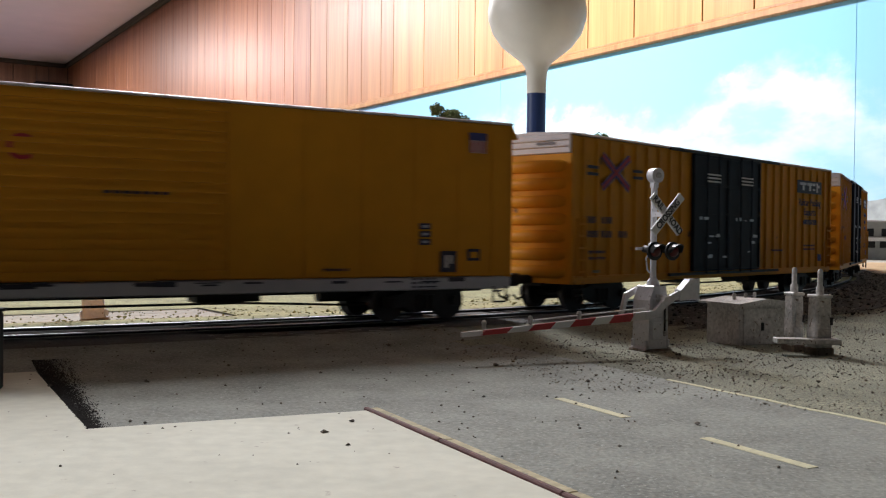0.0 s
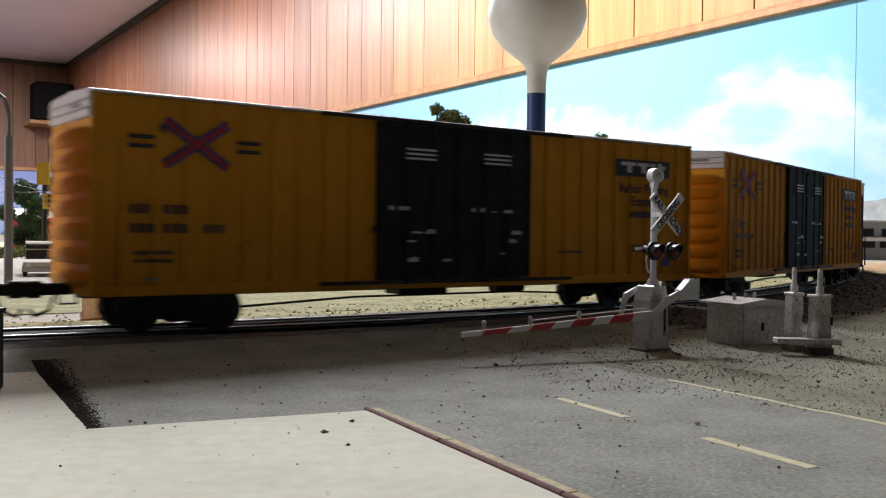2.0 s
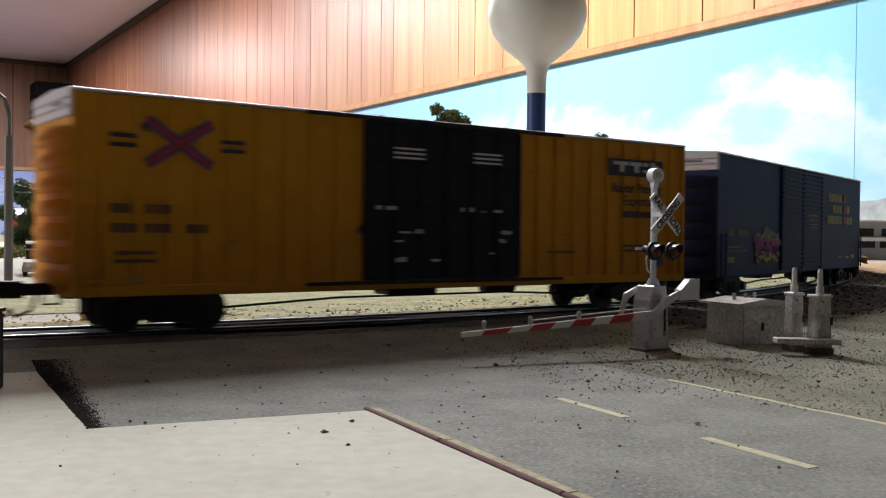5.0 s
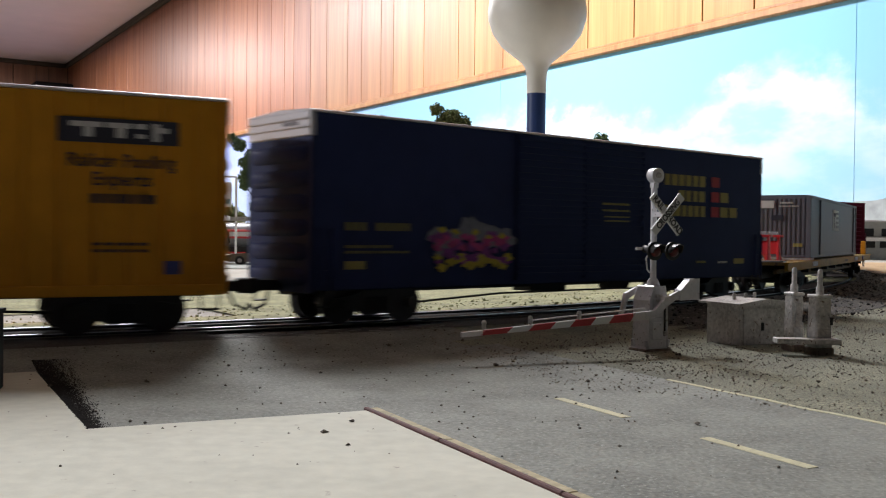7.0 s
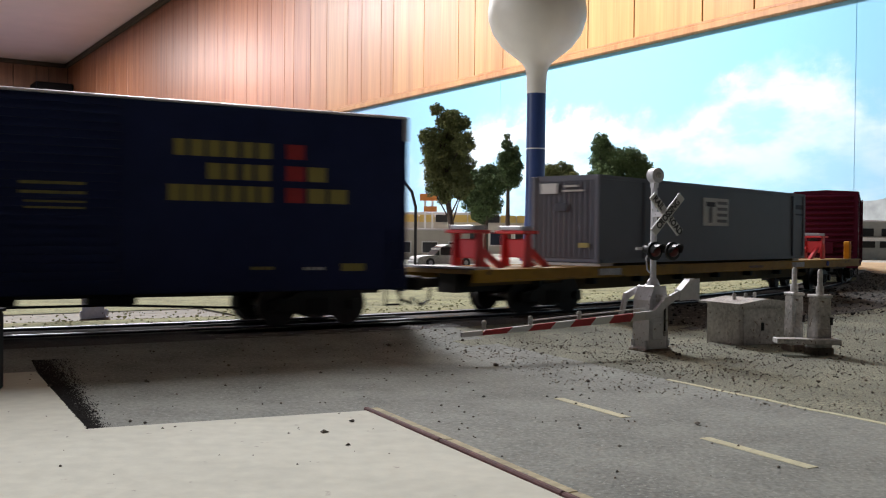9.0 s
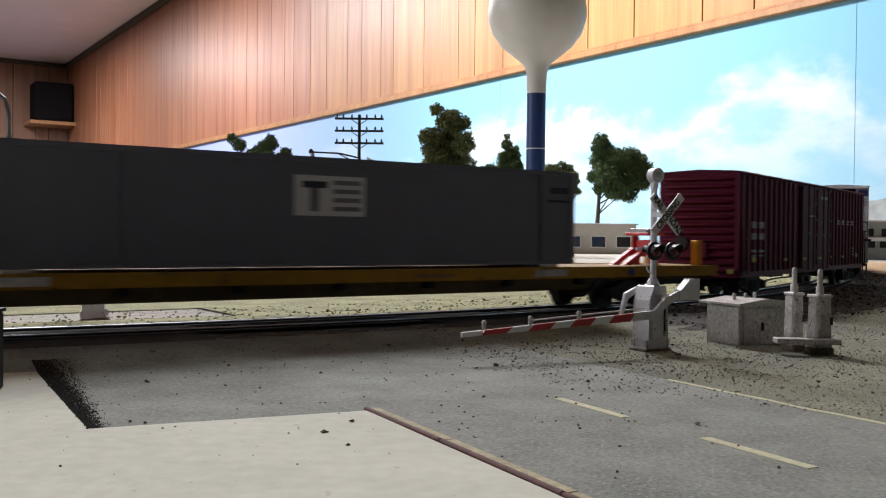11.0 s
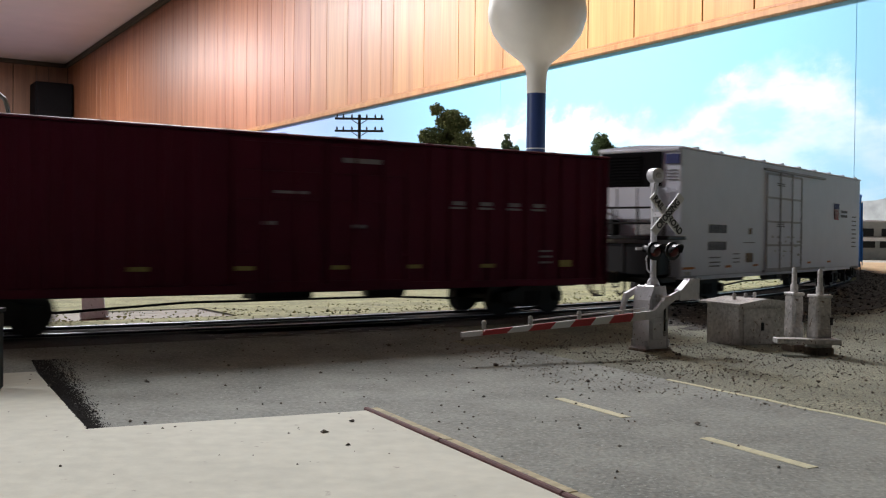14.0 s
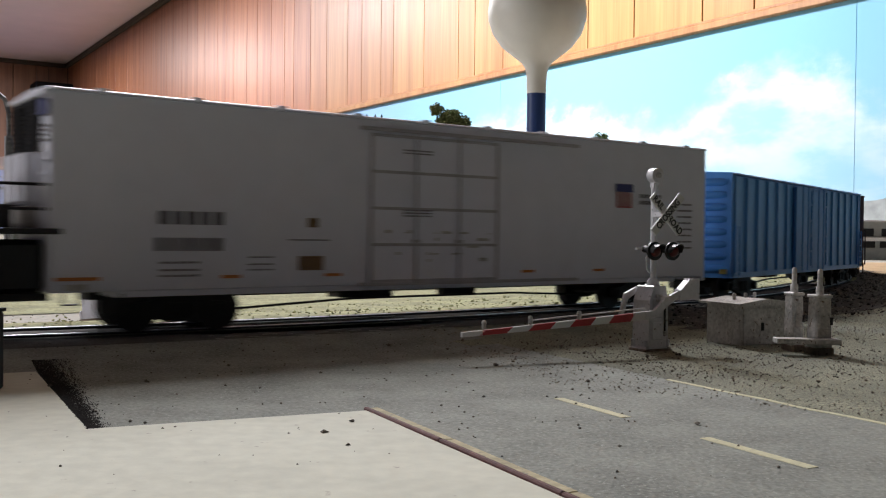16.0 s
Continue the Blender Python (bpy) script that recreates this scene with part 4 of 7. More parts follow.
tree(0.098, 1.4500, 0.1801, 0.042, 13, G1, "slender dark green tree with a pointed top",
     lobes=[(-0.0048, 0.1756, 0.0051), (-0.0050, 0.1642, 0.0087), (0.0040, 0.1520, 0.0127), (-0.0090, 0.1466, 0.0099), (-0.0012, 0.1334, 0.0166), (0.0091, 0.1351, 0.0119), (-0.0087, 0.1272, 0.0127), (0.0000, 0.1165, 0.0178)])
tree(-0.2396, 1.3000, 0.1608, 0.085, 18, G1, "ragged green tree with a slim bare trunk",
     lobes=[(-0.0326, 0.1462, 0.0098), (-0.0439, 0.1551, 0.0068), (0.0073, 0.1557, 0.0068), (0.0014, 0.1458, 0.0091), (-0.0188, 0.1238, 0.0143), (-0.0121, 0.1352, 0.0128), (-0.0000, 0.1293, 0.0143), (-0.0209, 0.1049, 0.0128), (-0.0096, 0.1013, 0.0113), (-0.0253, 0.0913, 0.0068), (0.0089, 0.1489, 0.0098), (0.0241, 0.1273, 0.0128), (0.0145, 0.1106, 0.0143), (0.0018, 0.0976, 0.0121), (0.0278, 0.1371, 0.0083)])
tree(-0.2052, 1.4000, 0.1295, 0.048, 19, G1, "small green tree with a thin trunk",
     lobes=[(-0.0022, 0.1133, 0.0106), (0.0084, 0.0988, 0.0146), (-0.0094, 0.0897, 0.0114), (0.0038, 0.0760, 0.0130), (-0.0018, 0.0622, 0.0089), (0.0102, 0.0834, 0.0114), (-0.0068, 0.0710, 0.0089)])
tree(0.2545, 1.6000, 0.1920, 0.09, 14, G1, "broad dark green tree with a column-shaped top",
     lobes=[(0.0015, 0.1865, 0.0134), (0.0054, 0.1727, 0.0167), (0.0075, 0.1570, 0.0200), (0.0278, 0.1590, 0.0212), (0.0557, 0.1575, 0.0212), (0.0726, 0.1438, 0.0167), (0.0143, 0.1339, 0.0245), (0.0421, 0.1342, 0.0278), (0.0701, 0.1252, 0.0179), (0.0238, 0.1108, 0.0200), (-0.0089, 0.1290, 0.0112), (0.0471, 0.1092, 0.0200), (0.0007, 0.1087, 0.0112)])
tree(0.172, 1.3000, 0.1274, 0.050, 16, G2, "olive tree leaning from a bare forked trunk",
     lobes=[(-0.0441, 0.1054, 0.0127), (-0.0291, 0.1131, 0.0145), (-0.0103, 0.1170, 0.0136), (-0.0026, 0.1058, 0.0109), (-0.0364, 0.0904, 0.0127), (-0.0176, 0.0944, 0.0163), (-0.0024, 0.0908, 0.0109), (-0.0249, 0.0754, 0.0127), (-0.0097, 0.0718, 0.0090)])
tree(-0.2805, 1.5000, 0.0961, 0.040, 20, G2, "small rounded green tree", 0.2, count=7)
tree(-0.1734, 1.5000, 0.0938, 0.030, 21, G1, "small dark green tree", 0.2, count=6)
for k, (px, ht) in enumerate(((-0.4902, 0.0710), (-0.4801, 0.0885), (-0.4363, 0.0806), (-0.4179, 0.0938), (-0.3834, 0.0682), (-0.3550, 0.0674), (-0.5049, 0.0797))):
    tree(px, 1.58 + 0.05 * (k % 2), ht, 0.065, 30 + k, G2 if k % 3 else G1, "low bushy green hedge tree", 0.1, count=7)
tree(-0.3926, 1.0000, 0.1023, 0.040, 40, G1, "dark green tree beside the street", 0.4, count=8)
tree(-0.3732, 1.0500, 0.0943, 0.036, 41, G1, "thin dark tree with bare branches", 0.2, count=7)
tree(-0.5151, 1.2000, 0.0820, 0.070, 42, G1, "low dark green bushy tree", 0.1, count=8)


# ---------------------------------------------------------------- town behind the track
def street_pole(x, y, h, reach, label, r=0.0012, head=0.012, m="darkmetal"):
    t = thing("street_lamp", label, "street lamp", pose(x, y, 0), "street lamps")
    pts = [(0, 0, 0), (0, 0, h * 0.62), (reach * 0.10, 0, h * 0.78), (reach * 0.38, 0, h * 0.92), (reach * 0.7, 0, h)]
    part("pole", Build().tube(pts, r, 8), M[m], t, "curved dark pole")
    d = math.copysign(1, reach)
    a = Vector((reach * 0.7, 0, h))
    part("head", Build().prism([(0, -0.0022), (d * head * 0.35, -0.0026), (d * head, -0.0004), (d * head, 0.0010), (d * head * 0.35, 0.0020), (0, 0.0012)], -0.0026, 0.0026), M["weathered"], t, "long flat lamp head", at=Matrix.Translation(a) @ pose(0, 0, 0, 0, -d * 28, 0))


street_pole(-0.0228, 0.8000, 0.0809, -0.034, "dark curved street lamp with a long head", 0.0012, 0.019)
street_pole(-0.0447, 0.9500, 0.0579, -0.020, "short dark curved street lamp", 0.0010, 0.010)

ps = thing("price_sign", "dark blue fuel price sign on two posts", "price sign", pose(-0.0757, 0.8000, 0))
SZ0, SZ1, SW = 0.0272, 0.0852, 0.0305
part("panel", Build().box((0, 0, (SZ0 + SZ1) / 2), (SW, 0.0032, SZ1 - SZ0)), M["sign_blue"], ps, bevel=0.0004)
for x in (-0.0095, 0.0095):
    part("post", Build().cyl((x, 0.001, 0), (x, 0.001, SZ0 + 0.002), 0.0016, 8), M["white"], ps)
hh = SZ1 - SZ0
part("logo_panel", Build().box((0.0035, -0.0018, SZ1 - hh * 0.11), (0.0215, 0.0005, hh * 0.17)), M["white"], ps, "white panel with a red block")
part("logo_block", Build().box((-0.0045, -0.0022, SZ1 - hh * 0.11), (0.0055, 0.0004, hh * 0.15)), M["red"], ps)
for k in range(2):
    part("logo_bar", Build().box((0.0062, -0.0022, SZ1 - hh * (0.09 + 0.04 * k)), (0.0090, 0.0003, 0.0008)), M["red"] if k == 0 else M["ink"], ps)
for k, num in enumerate(("215", "225", "249")):
    z = SZ1 - hh * (0.365 + 0.225 * k)
    part("price", lettering(num, 0.0105, M["stencil"]), None, ps, "white price numerals", at=Matrix.Translation((0.0030, -0.0018, z)) @ pose(0, 0, 0, 90, 0, 0))
    part("price_mark", Build().box((0.0128, -0.0018, z + 0.0026), (0.0014, 0.0003, 0.0022)), M["white_ink"], ps)
    part("divider", Build().box((0, -0.0018, z - hh * 0.105), (SW, 0.0005, 0.0007)), M["white_ink"], ps)

up = thing("utility_pole", "black utility pole with three crossarms and a hanging lamp", "utility pole", pose(-0.0802, 0.9200, 0))
UZ = 0.1403
part("pole", Build().cyl((0, 0, 0), (0, 0, UZ), 0.0019, 10, 0.0014), M["black"], up)
for k in range(3):
    z = UZ - 0.0040 - 0.0115 * k
    arm = part("crossarm", Build().box((0, -0.001, z), (0.046, 0.0014, 0.0020), pose(0, 0, 0, 0, 0, 0)), M["black"], up)
    for x in (-0.021, -0.015, -0.007, 0.007, 0.015, 0.021):
        part("insulator", Build().lathe([(0.0006, 0), (0.0010, 0.0010), (0.0006, 0.0026), (0.0002, 0.0034)], (x, -0.001, z + 0.001), 8), M["black"], arm)
    for sg in (-1, 1):
        part("brace", Build().cyl((sg * 0.0085, -0.001, z), (0, -0.001, z - 0.0058), 0.0004, 5), M["black"], arm)
LZ = 0.1034
arm = part("lamp_arm", Build().tube([(0, 0, LZ - 0.004), (-0.018, -0.002, LZ), (-0.045, -0.002, LZ + 0.001)], 0.0009, 6).tube([(0, 0, LZ - 0.010), (-0.020, -0.002, LZ)], 0.0006, 5), M["black"], up)
part("lamp_fitting", Build().lathe([(0.0018, 0.0016), (0.0024, 0.0040), (0.0010, 0.0060)], (-0.0452, -0.002, LZ - 0.002), 10), M["black"], arm)
part("lamp_shade", Build().lathe([(0.0064, -0.0195), (0.0040, -0.0140), (0.0026, -0.0105), (0.0020, 0.0)], (-0.0440, -0.002, LZ), 16), M["sill"], up, "pale metal bell lamp shade", smooth=True)
part("bulb", Build().ball((-0.0440, -0.002, LZ - 0.0195), 0.0022, 10, 6), M["white"], up)

# pole-mounted oval sign panel on a frame
fs_ = thing("station_sign", "white fuel station sign with red and blue bands on a frame", "sign", pose(-0.2169, 0.9200, 0, 0, 0, 12))
FZ0, FZ1 = 0.0520, 0.0754
part("panel", Build().box((0, 0, (FZ0 + FZ1) / 2), (0.0325, 0.0030, FZ1 - FZ0)), M["white"], fs_, bevel=0.0006)
for k, (x, w_) in enumerate(((-0.0100, 0.0038), (-0.0052, 0.0040), (-0.0004, 0.0040), (0.0046, 0.0042), (0.0094, 0.0036))):
    part("red_block", Build().box((x, -0.0017, FZ0 + (FZ1 - FZ0) * 0.62), (w_, 0.0005, 0.0058 if k != 2 else 0.0090), pose(0, 0, 0, 0, 0, 0)), M["sign_red"], fs_)
part("blue_bar", Build().box((0, -0.0017, FZ0 + (FZ1 - FZ0) * 0.22), (0.0290, 0.0005, 0.0042)), M["teal"], fs_)
part("frame", Build().tube([(0.0205, 0, 0), (0.0205, 0, FZ1 + 0.0052), (-0.0165, 0, FZ1 + 0.0058)], 0.0011, 6).tube([(-0.010, 0, FZ1), (-0.010, 0, FZ1 + 0.0055)], 0.0005, 5), M["white"], fs_)
part("leg", Build().cyl((0.005, 0, FZ0), (0.0150, -0.004, 0.018), 0.0010, 6), M["darkmetal"], fs_)

# flag-shaped green billboards on masts
for k, px in enumerate((-0.3499, -0.3213)):
    fl = thing("pennant_sign", "green wedge-shaped sign on a slim mast", "sign", pose(px, 1.2, 0), "green wedge signs")
    zt, zb = 0.1046, 0.0726
    part("mast", Build().cyl((0, 0.001, 0), (0, 0.001, zt), 0.0008, 6), M["white"], fl)
    part("panel", Build().prism([(0, zb), (0.0285, zb + (zt - zb) * 0.52), (0.0285, zb + (zt - zb) * 0.62), (0, zt)], -0.0012, 0.0004), M["sign_green"], fl)
    part("bar", Build().box((0.010, -0.0014, zb + (zt - zb) * 0.52), (0.014, 0.0003, 0.0020)), M["teal"], fl)
sl = thing("street_lamp", "tall pale street lamp with a small head", "street lamp", pose(-0.3064, 1.1200, 0), "street lamps")
zt = 0.1088
part("pole", Build().tube([(0, 0, 0), (0, 0, zt - 0.010), (-0.0015, 0, zt - 0.005), (-0.008, 0, zt)], 0.0009, 6), M["white"], sl)
part("head", Build().box((-0.0095, 0, zt + 0.0006), (0.0065, 0.0026, 0.0016), None), M["white"], sl)


# vehicles
def wheels(t, xs, w, r):
    me = Build().lathe([(r, -0.0012), (r, 0.0012), (r * 0.5, 0.0014), (r * 0.5, -0.0014)], (0, 0, 0), 14, Matrix.Rotation(math.pi / 2, 4, "X")).mesh("wheel", M["black"])
    hub = Build().cyl((0, -0.0017, 0), (0, 0.0017, 0), r * 0.48, 10).mesh("hubcap", M["sill"])
    for x in xs:
        for sg in (-1, 1):
            wh = part("wheel", me, None, t, at=pose(x, sg * w, r))
            part("hubcap", hub, None, wh)


def auto(x, y, turn, paint, label, long=0.054, wagon=False, h=0.0165):
    t = thing("car", label, "car", pose(x, y, 0, 0, 0, turn), "parked vehicles")
    L, z0 = long / 2, 0.0028
    part("body", Build().prism([(-L, z0 + 0.001), (-L, 0.0070), (-L * 0.97, 0.0088), (-L * 0.86, 0.0098), (-L * 0.4, 0.0103), (L * 0.45, 0.0102), (L * 0.80, 0.0096), (L * 0.95, 0.0086), (L, 0.0070), (L, z0 + 0.001), (L * 0.9, z0), (-L * 0.9, z0)], -0.0098, 0.0098), paint, t, bevel=0.0014, smooth=True)
    back = -L * (0.93 if wagon else 0.62)
    cab = [(back, 0.0098), (back + 0.0026, h * 0.86), (back + 0.0055, h), (L * 0.08, h), (L * 0.20, h * 0.93), (L * 0.46, 0.0101)]
    part("glass", Build().prism([(a * 0.98, b) for a, b in cab], -0.0086, 0.0086), M["car_glass"], t)
    part("roof", Build().prism([(back + 0.0036, h - 0.0010), (L * 0.15, h - 0.0010), (L * 0.10, h + 0.0002), (L * -0.1, h + 0.0010), (back + 0.007, h + 0.0006)], -0.0086, 0.0086), paint, t, bevel=0.0007, smooth=True)
    for xx in (back + 0.0015, (back + L * 0.15) / 2, L * 0.26):
        part("pillar", Build().box((xx, 0, 0.0132), (0.0013, 0.0176, 0.0062)), paint, t)
    for sg in (-1, 1):
        part("bumper", Build().box((sg * (L + 0.0003), 0, 0.0044), (0.0014, 0.0192, 0.0022)), M["sill"], t, bevel=0.0003)
        for yy in (-0.0072, 0.0072):
            part("lamp", Build().cyl((sg * L, yy, 0.0070), (sg * (L + 0.0004), yy, 0.0070), 0.0014, 8), M["white"] if sg > 0 else M["red"], t)
    wheels(t, (-L * 0.6, L * 0.6), 0.0090, 0.0040)


auto(-0.1040, 0.7400, 172, M["weathered"], "dull silver vintage sedan on the street", 0.060)
auto(-0.1560, 0.8400, 185, M["tan_paint"], "dark tan station wagon at the pumps", 0.060, True, 0.0225)
auto(-0.1346, 0.9700, 175, M["weathered"], "silver-grey sedan at the pumps", 0.058)
auto(-0.2500, 0.6050, 293, M["building"], "pale beige sport utility vehicle on the street", 0.056, True, 0.020)
auto(0.0005, 0.8400, 205, M["weathered"], "pale grey vintage pickup on the street", 0.056, False, 0.0185)
auto(0.3178, 1.2000, 200, M["white"], "white sedan in the town street", 0.056)

tk = thing("tanker_truck", "dull grey tank truck with a red band along its tank", "truck", pose(-0.1933, 1.0600, 0, 0, 0, 4), "parked vehicles")
part("tank", Build().lathe([(0.0060, 0), (0.0125, 0.003), (0.0130, 0.006), (0.0130, 0.114), (0.0125, 0.117), (0.0060, 0.120)], (0, 0, 0), 24, pose(-0.078, 0, 0.0245, 0, 90, 0)), M["pole_grey"], tk, "dull grey tank", smooth=True)
part("red_band", Build().box((-0.012, 0, 0.0262), (0.104, 0.0266, 0.0100)), M["sign_red"], tk, "red side band", bevel=0.001)
part("band_mark", Build().box((-0.022, -0.0136, 0.0262), (0.030, 0.0004, 0.0050)), M["white_ink"], tk)
part("chassis", Build().box((-0.008, 0, 0.0100), (0.140, 0.0180, 0.0060)), M["darkmetal"], tk)
part("cab", Build().prism([(0.047, 0.0060), (0.047, 0.0300), (0.054, 0.0310), (0.062, 0.0220), (0.072, 0.0200), (0.073, 0.0060)], -0.0115, 0.0115), M["white"], tk, bevel=0.001)
part("windscreen", Build().prism([(0.0552, 0.0292), (0.0615, 0.0226), (0.0622, 0.0230), (0.0560, 0.0298)], -0.0105, 0.0105), M["car_glass"], tk)
for x in (-0.080, -0.076):
    part("ladder_rail", Build().tube([(x, -0.010, 0.008), (x, -0.010, 0.036), (x + 0.010, -0.010, 0.0385)], 0.0007, 5), M["silver"], tk)
wheels(tk, (-0.066, -0.054, 0.040, 0.062), 0.0100, 0.0056)

bt = thing("box_trailer", "yellow over brown food trailer on small wheels", "trailer", pose(-0.2562, 0.8600, 0, 0, 0, 0), "parked vehicles")
part("upper_body", Build().box((0, 0, 0.0262), (0.0580, 0.024, 0.0165)), M["cream_yellow"], bt, "pale yellow upper body", bevel=0.0022)
part("lower_body", Build().box((0, 0, 0.0118), (0.0576, 0.0236, 0.0125)), M["brown_paint"], bt, "red-brown lower body", bevel=0.0008)
part("hitch_bar", Build().box((-0.034, 0, 0.0060), (0.014, 0.003, 0.0016)), M["darkmetal"], bt)
wheels(bt, (-0.010, 0.014), 0.0105, 0.0044)
bs = thing("roof_sign", "pale yellow roof sign board with red bars", "sign", pose(-0.3055, 1.0000, 0))
z = 0.0371
part("board", Build().box((0, 0, z + 0.006), (0.0430, 0.0016, 0.0130)), M["cream_yellow"], bs)
part("post", Build().box((-0.014, 0.002, (z) / 2), (0.002, 0.002, z)), M["weathered"], bs)
part("post", Build().box((0.014, 0.002, (z) / 2), (0.002, 0.002, z)), M["weathered"], bs)
part("lettering", Build().box((0, -0.0010, z + 0.006), (0.0340, 0.0003, 0.0040)), M["red_ink"], bs)
os_ = thing("roof_sign", "orange painted sign board above the diner", "sign", pose(-0.3259, 1.1500, 0))
z = 0.0508
part("board", Build().box((0, 0, z + 0.007), (0.0270, 0.0016, 0.0150)), M["orange_ink"], os_)
part("post", Build().box((0, 0.002, z / 2), (0.002, 0.002, z)), M["weathered"], os_)
part("stripe", Build().box((0, -0.0010, z + 0.007), (0.0200, 0.0003, 0.0040)), M["yellow_ink"], os_)


def house(x, y, turn, w, d, h, wall, label, roof_m=None, windows=3, band=None, gable=0.0):
    t = thing("building", label, "building", pose(x, y, 0, 0, 0, turn), "town buildings")
    part("wall", Build().box((0, 0, h / 2), (w, d, h)), wall, t)
    rm = roof_m or M["pale_roof"]
    if gable:
        part("roof", Build().prism([(-d / 2 - 0.003, h), (d / 2 + 0.003, h), (0, h + gable)], -w / 2 - 0.003, w / 2 + 0.003, Matrix.Rotation(math.pi / 2, 4, "Z")), rm, t)
    else:
        part("roof", Build().box((0, 0, h + 0.0012), (w + 0.006, d + 0.006, 0.0024)), rm, t, bevel=0.0004)
    if band:
        part("fascia", Build().box((0, -d / 2 - 0.0008, h - 0.0045), (w + 0.001, 0.0016, 0.0070)), band, t)
    for i in range(windows):
        xx = -w / 2 + (i + 0.5) * w / windows
        wn = part("window", Build().box((xx, -d / 2 - 0.0003, h * 0.42), (w / windows * 0.62, 0.0010, h * 0.42)), M["white"], t)
        part("pane", Build().box((xx, -d / 2 - 0.0008, h * 0.42), (w / windows * 0.54, 0.0006, h * 0.35)), M["car_glass"], wn)
    return t


# fuel station: shop, canopy, pumps
house(-0.0319, 1.1200, 4, 0.120, 0.06, 0.0325, M["building"], "pale grey fuel station shop with a red fascia block", windows=4)
fp = thing("sales_kiosk", "white kiosk with a red band and posters", "kiosk", pose(-0.1013, 0.9800, 0, 0, 0, 6))
kz = 0.0311
part("wall", Build().box((0, 0, kz / 2), (0.040, 0.030, kz)), M["white"], fp, bevel=0.0004)
part("red_band", Build().box((0.008, -0.0152, kz - 0.004), (0.024, 0.0006, 0.0055)), M["sign_red"], fp)
part("opening", Build().box((-0.010, -0.0152, kz * 0.45), (0.012, 0.0008, kz * 0.62)), M["car_glass"], fp)
part("poster", Build().box((0.009, -0.0154, kz * 0.34), (0.0070, 0.0006, kz * 0.40)), M["red_ink"], fp)
part("poster", Build().box((0.009, -0.0158, kz * 0.36), (0.0050, 0.0006, kz * 0.14)), M["white"], fp)
cn = thing("canopy", "pale fuel station canopy on one thick column", "canopy", pose(-0.1485, 0.9000, 0, 0, 0, 24))
cz = 0.0375
part("slab", Build().prism([(-0.054, cz + 0.001), (0.054, cz + 0.003), (0.054, cz + 0.0060), (-0.054, cz + 0.0040)], -0.028, 0.028), M["weathered"], cn, "pale canopy slab", bevel=0.0004)
part("column", Build().lathe([(0.0065, 0.0), (0.0060, cz * 0.6), (0.0100, cz * 0.85), (0.0240, cz + 0.0015)], (0, 0, 0), 16), M["building"], cn)
part("roof_unit", Build().box((-0.012, 0, cz + 0.0075), (0.030, 0.020, 0.0050)), M["buff"], cn)
part("roof_light", Build().cyl((0.016, 0, cz + 0.004), (0.022, 0, cz + 0.022), 0.0020, 8), M["weathered"], cn)
house(-0.2637, 1.3200, 2, 0.30, 0.05, 0.0387, M["sign_red"], "long low red-fronted shop building", windows=5)
for k, dx in enumerate((-0.012, 0.006)):
    pm = thing("fuel_pump", "white and red fuel pump", "fuel pump", pose(-0.1458 + dx * 1.6, 0.9, 0), "fuel pumps")
    part("body", Build().box((0, 0, 0.0090), (0.0075, 0.0050, 0.0180)), M["white"], pm, bevel=0.0005)
    part("panel", Build().box((0, -0.0027, 0.0120), (0.0060, 0.0004, 0.0070)), M["sign_red"], pm)
# long low commercial row with yellow and dark fascia
row = house(-0.0122, 1.5000, 0, 0.300, 0.06, 0.0546, M["building"], "long low commercial row with a yellow fascia", windows=8)
zt = 0.0546
for i in range(12):
    part("fascia_block", Build().box((-0.135 + i * 0.0245, -0.032, zt - 0.002), (0.0225, 0.003, 0.0110)), M["cream_yellow"] if i % 3 else M["black"], row)
house(-0.0790, 1.6200, 0, 0.34, 0.05, 0.0627, M["pale_roof"], "long pale low warehouse", windows=0)
house(0.2074, 1.5800, 0, 0.20, 0.06, 0.0466, M["building"], "pale low building behind trees", windows=5)
ys = thing("motel_sign", "stacked yellow sign boards on two posts", "sign", pose(-0.0181, 1.2000, 0))
za, zb = 0.0769, 0.0630
part("board", Build().box((0, 0, za - 0.003), (0.0220, 0.002, 0.0085)), M["orange_ink"], ys)
part("board", Build().box((0.002, 0, zb - 0.0035), (0.0160, 0.002, 0.0065)), M["orange_ink"], ys)
for x in (-0.0045, 0.0045):
    part("post", Build().box((x, 0.0015, za / 2), (0.0026, 0.0016, za)), M["white"], ys)

# left street: traffic lights, signs, posts
gp = thing("street_lamp", "tall grey gooseneck lamp post", "street lamp", pose(-0.2233, 0.5, 0), "street lamps")
gz_ = 0.0978
part("pole", Build().tube([(0, 0, 0), (0.0, 0, gz_ - 0.022)], 0.0022, 10), M["pole_grey"], gp)
part("neck", Build().tube([(0, 0, gz_ - 0.024), (-0.0002, 0, gz_ - 0.010), (-0.0022, 0, gz_ - 0.003), (-0.0060, 0, gz_), (-0.0130, 0, gz_ + 0.001)], 0.0012, 8), M["pole_grey"], gp)
part("shade", Build().lathe([(0.0050, -0.006), (0.0030, -0.002), (0.0008, 0.0)], (-0.0140, 0, gz_ + 0.001), 12), M["pole_grey"], gp)
yp = thing("traffic_light", "yellow traffic light hung on a dark pole", "traffic light", pose(-0.2961, 0.7200, 0))
yz0, yz1 = 0.0615, 0.0778
part("pole", Build().cyl((0, 0.002, 0), (0, 0.002, yz1), 0.0016, 8), M["darkmetal"], yp)
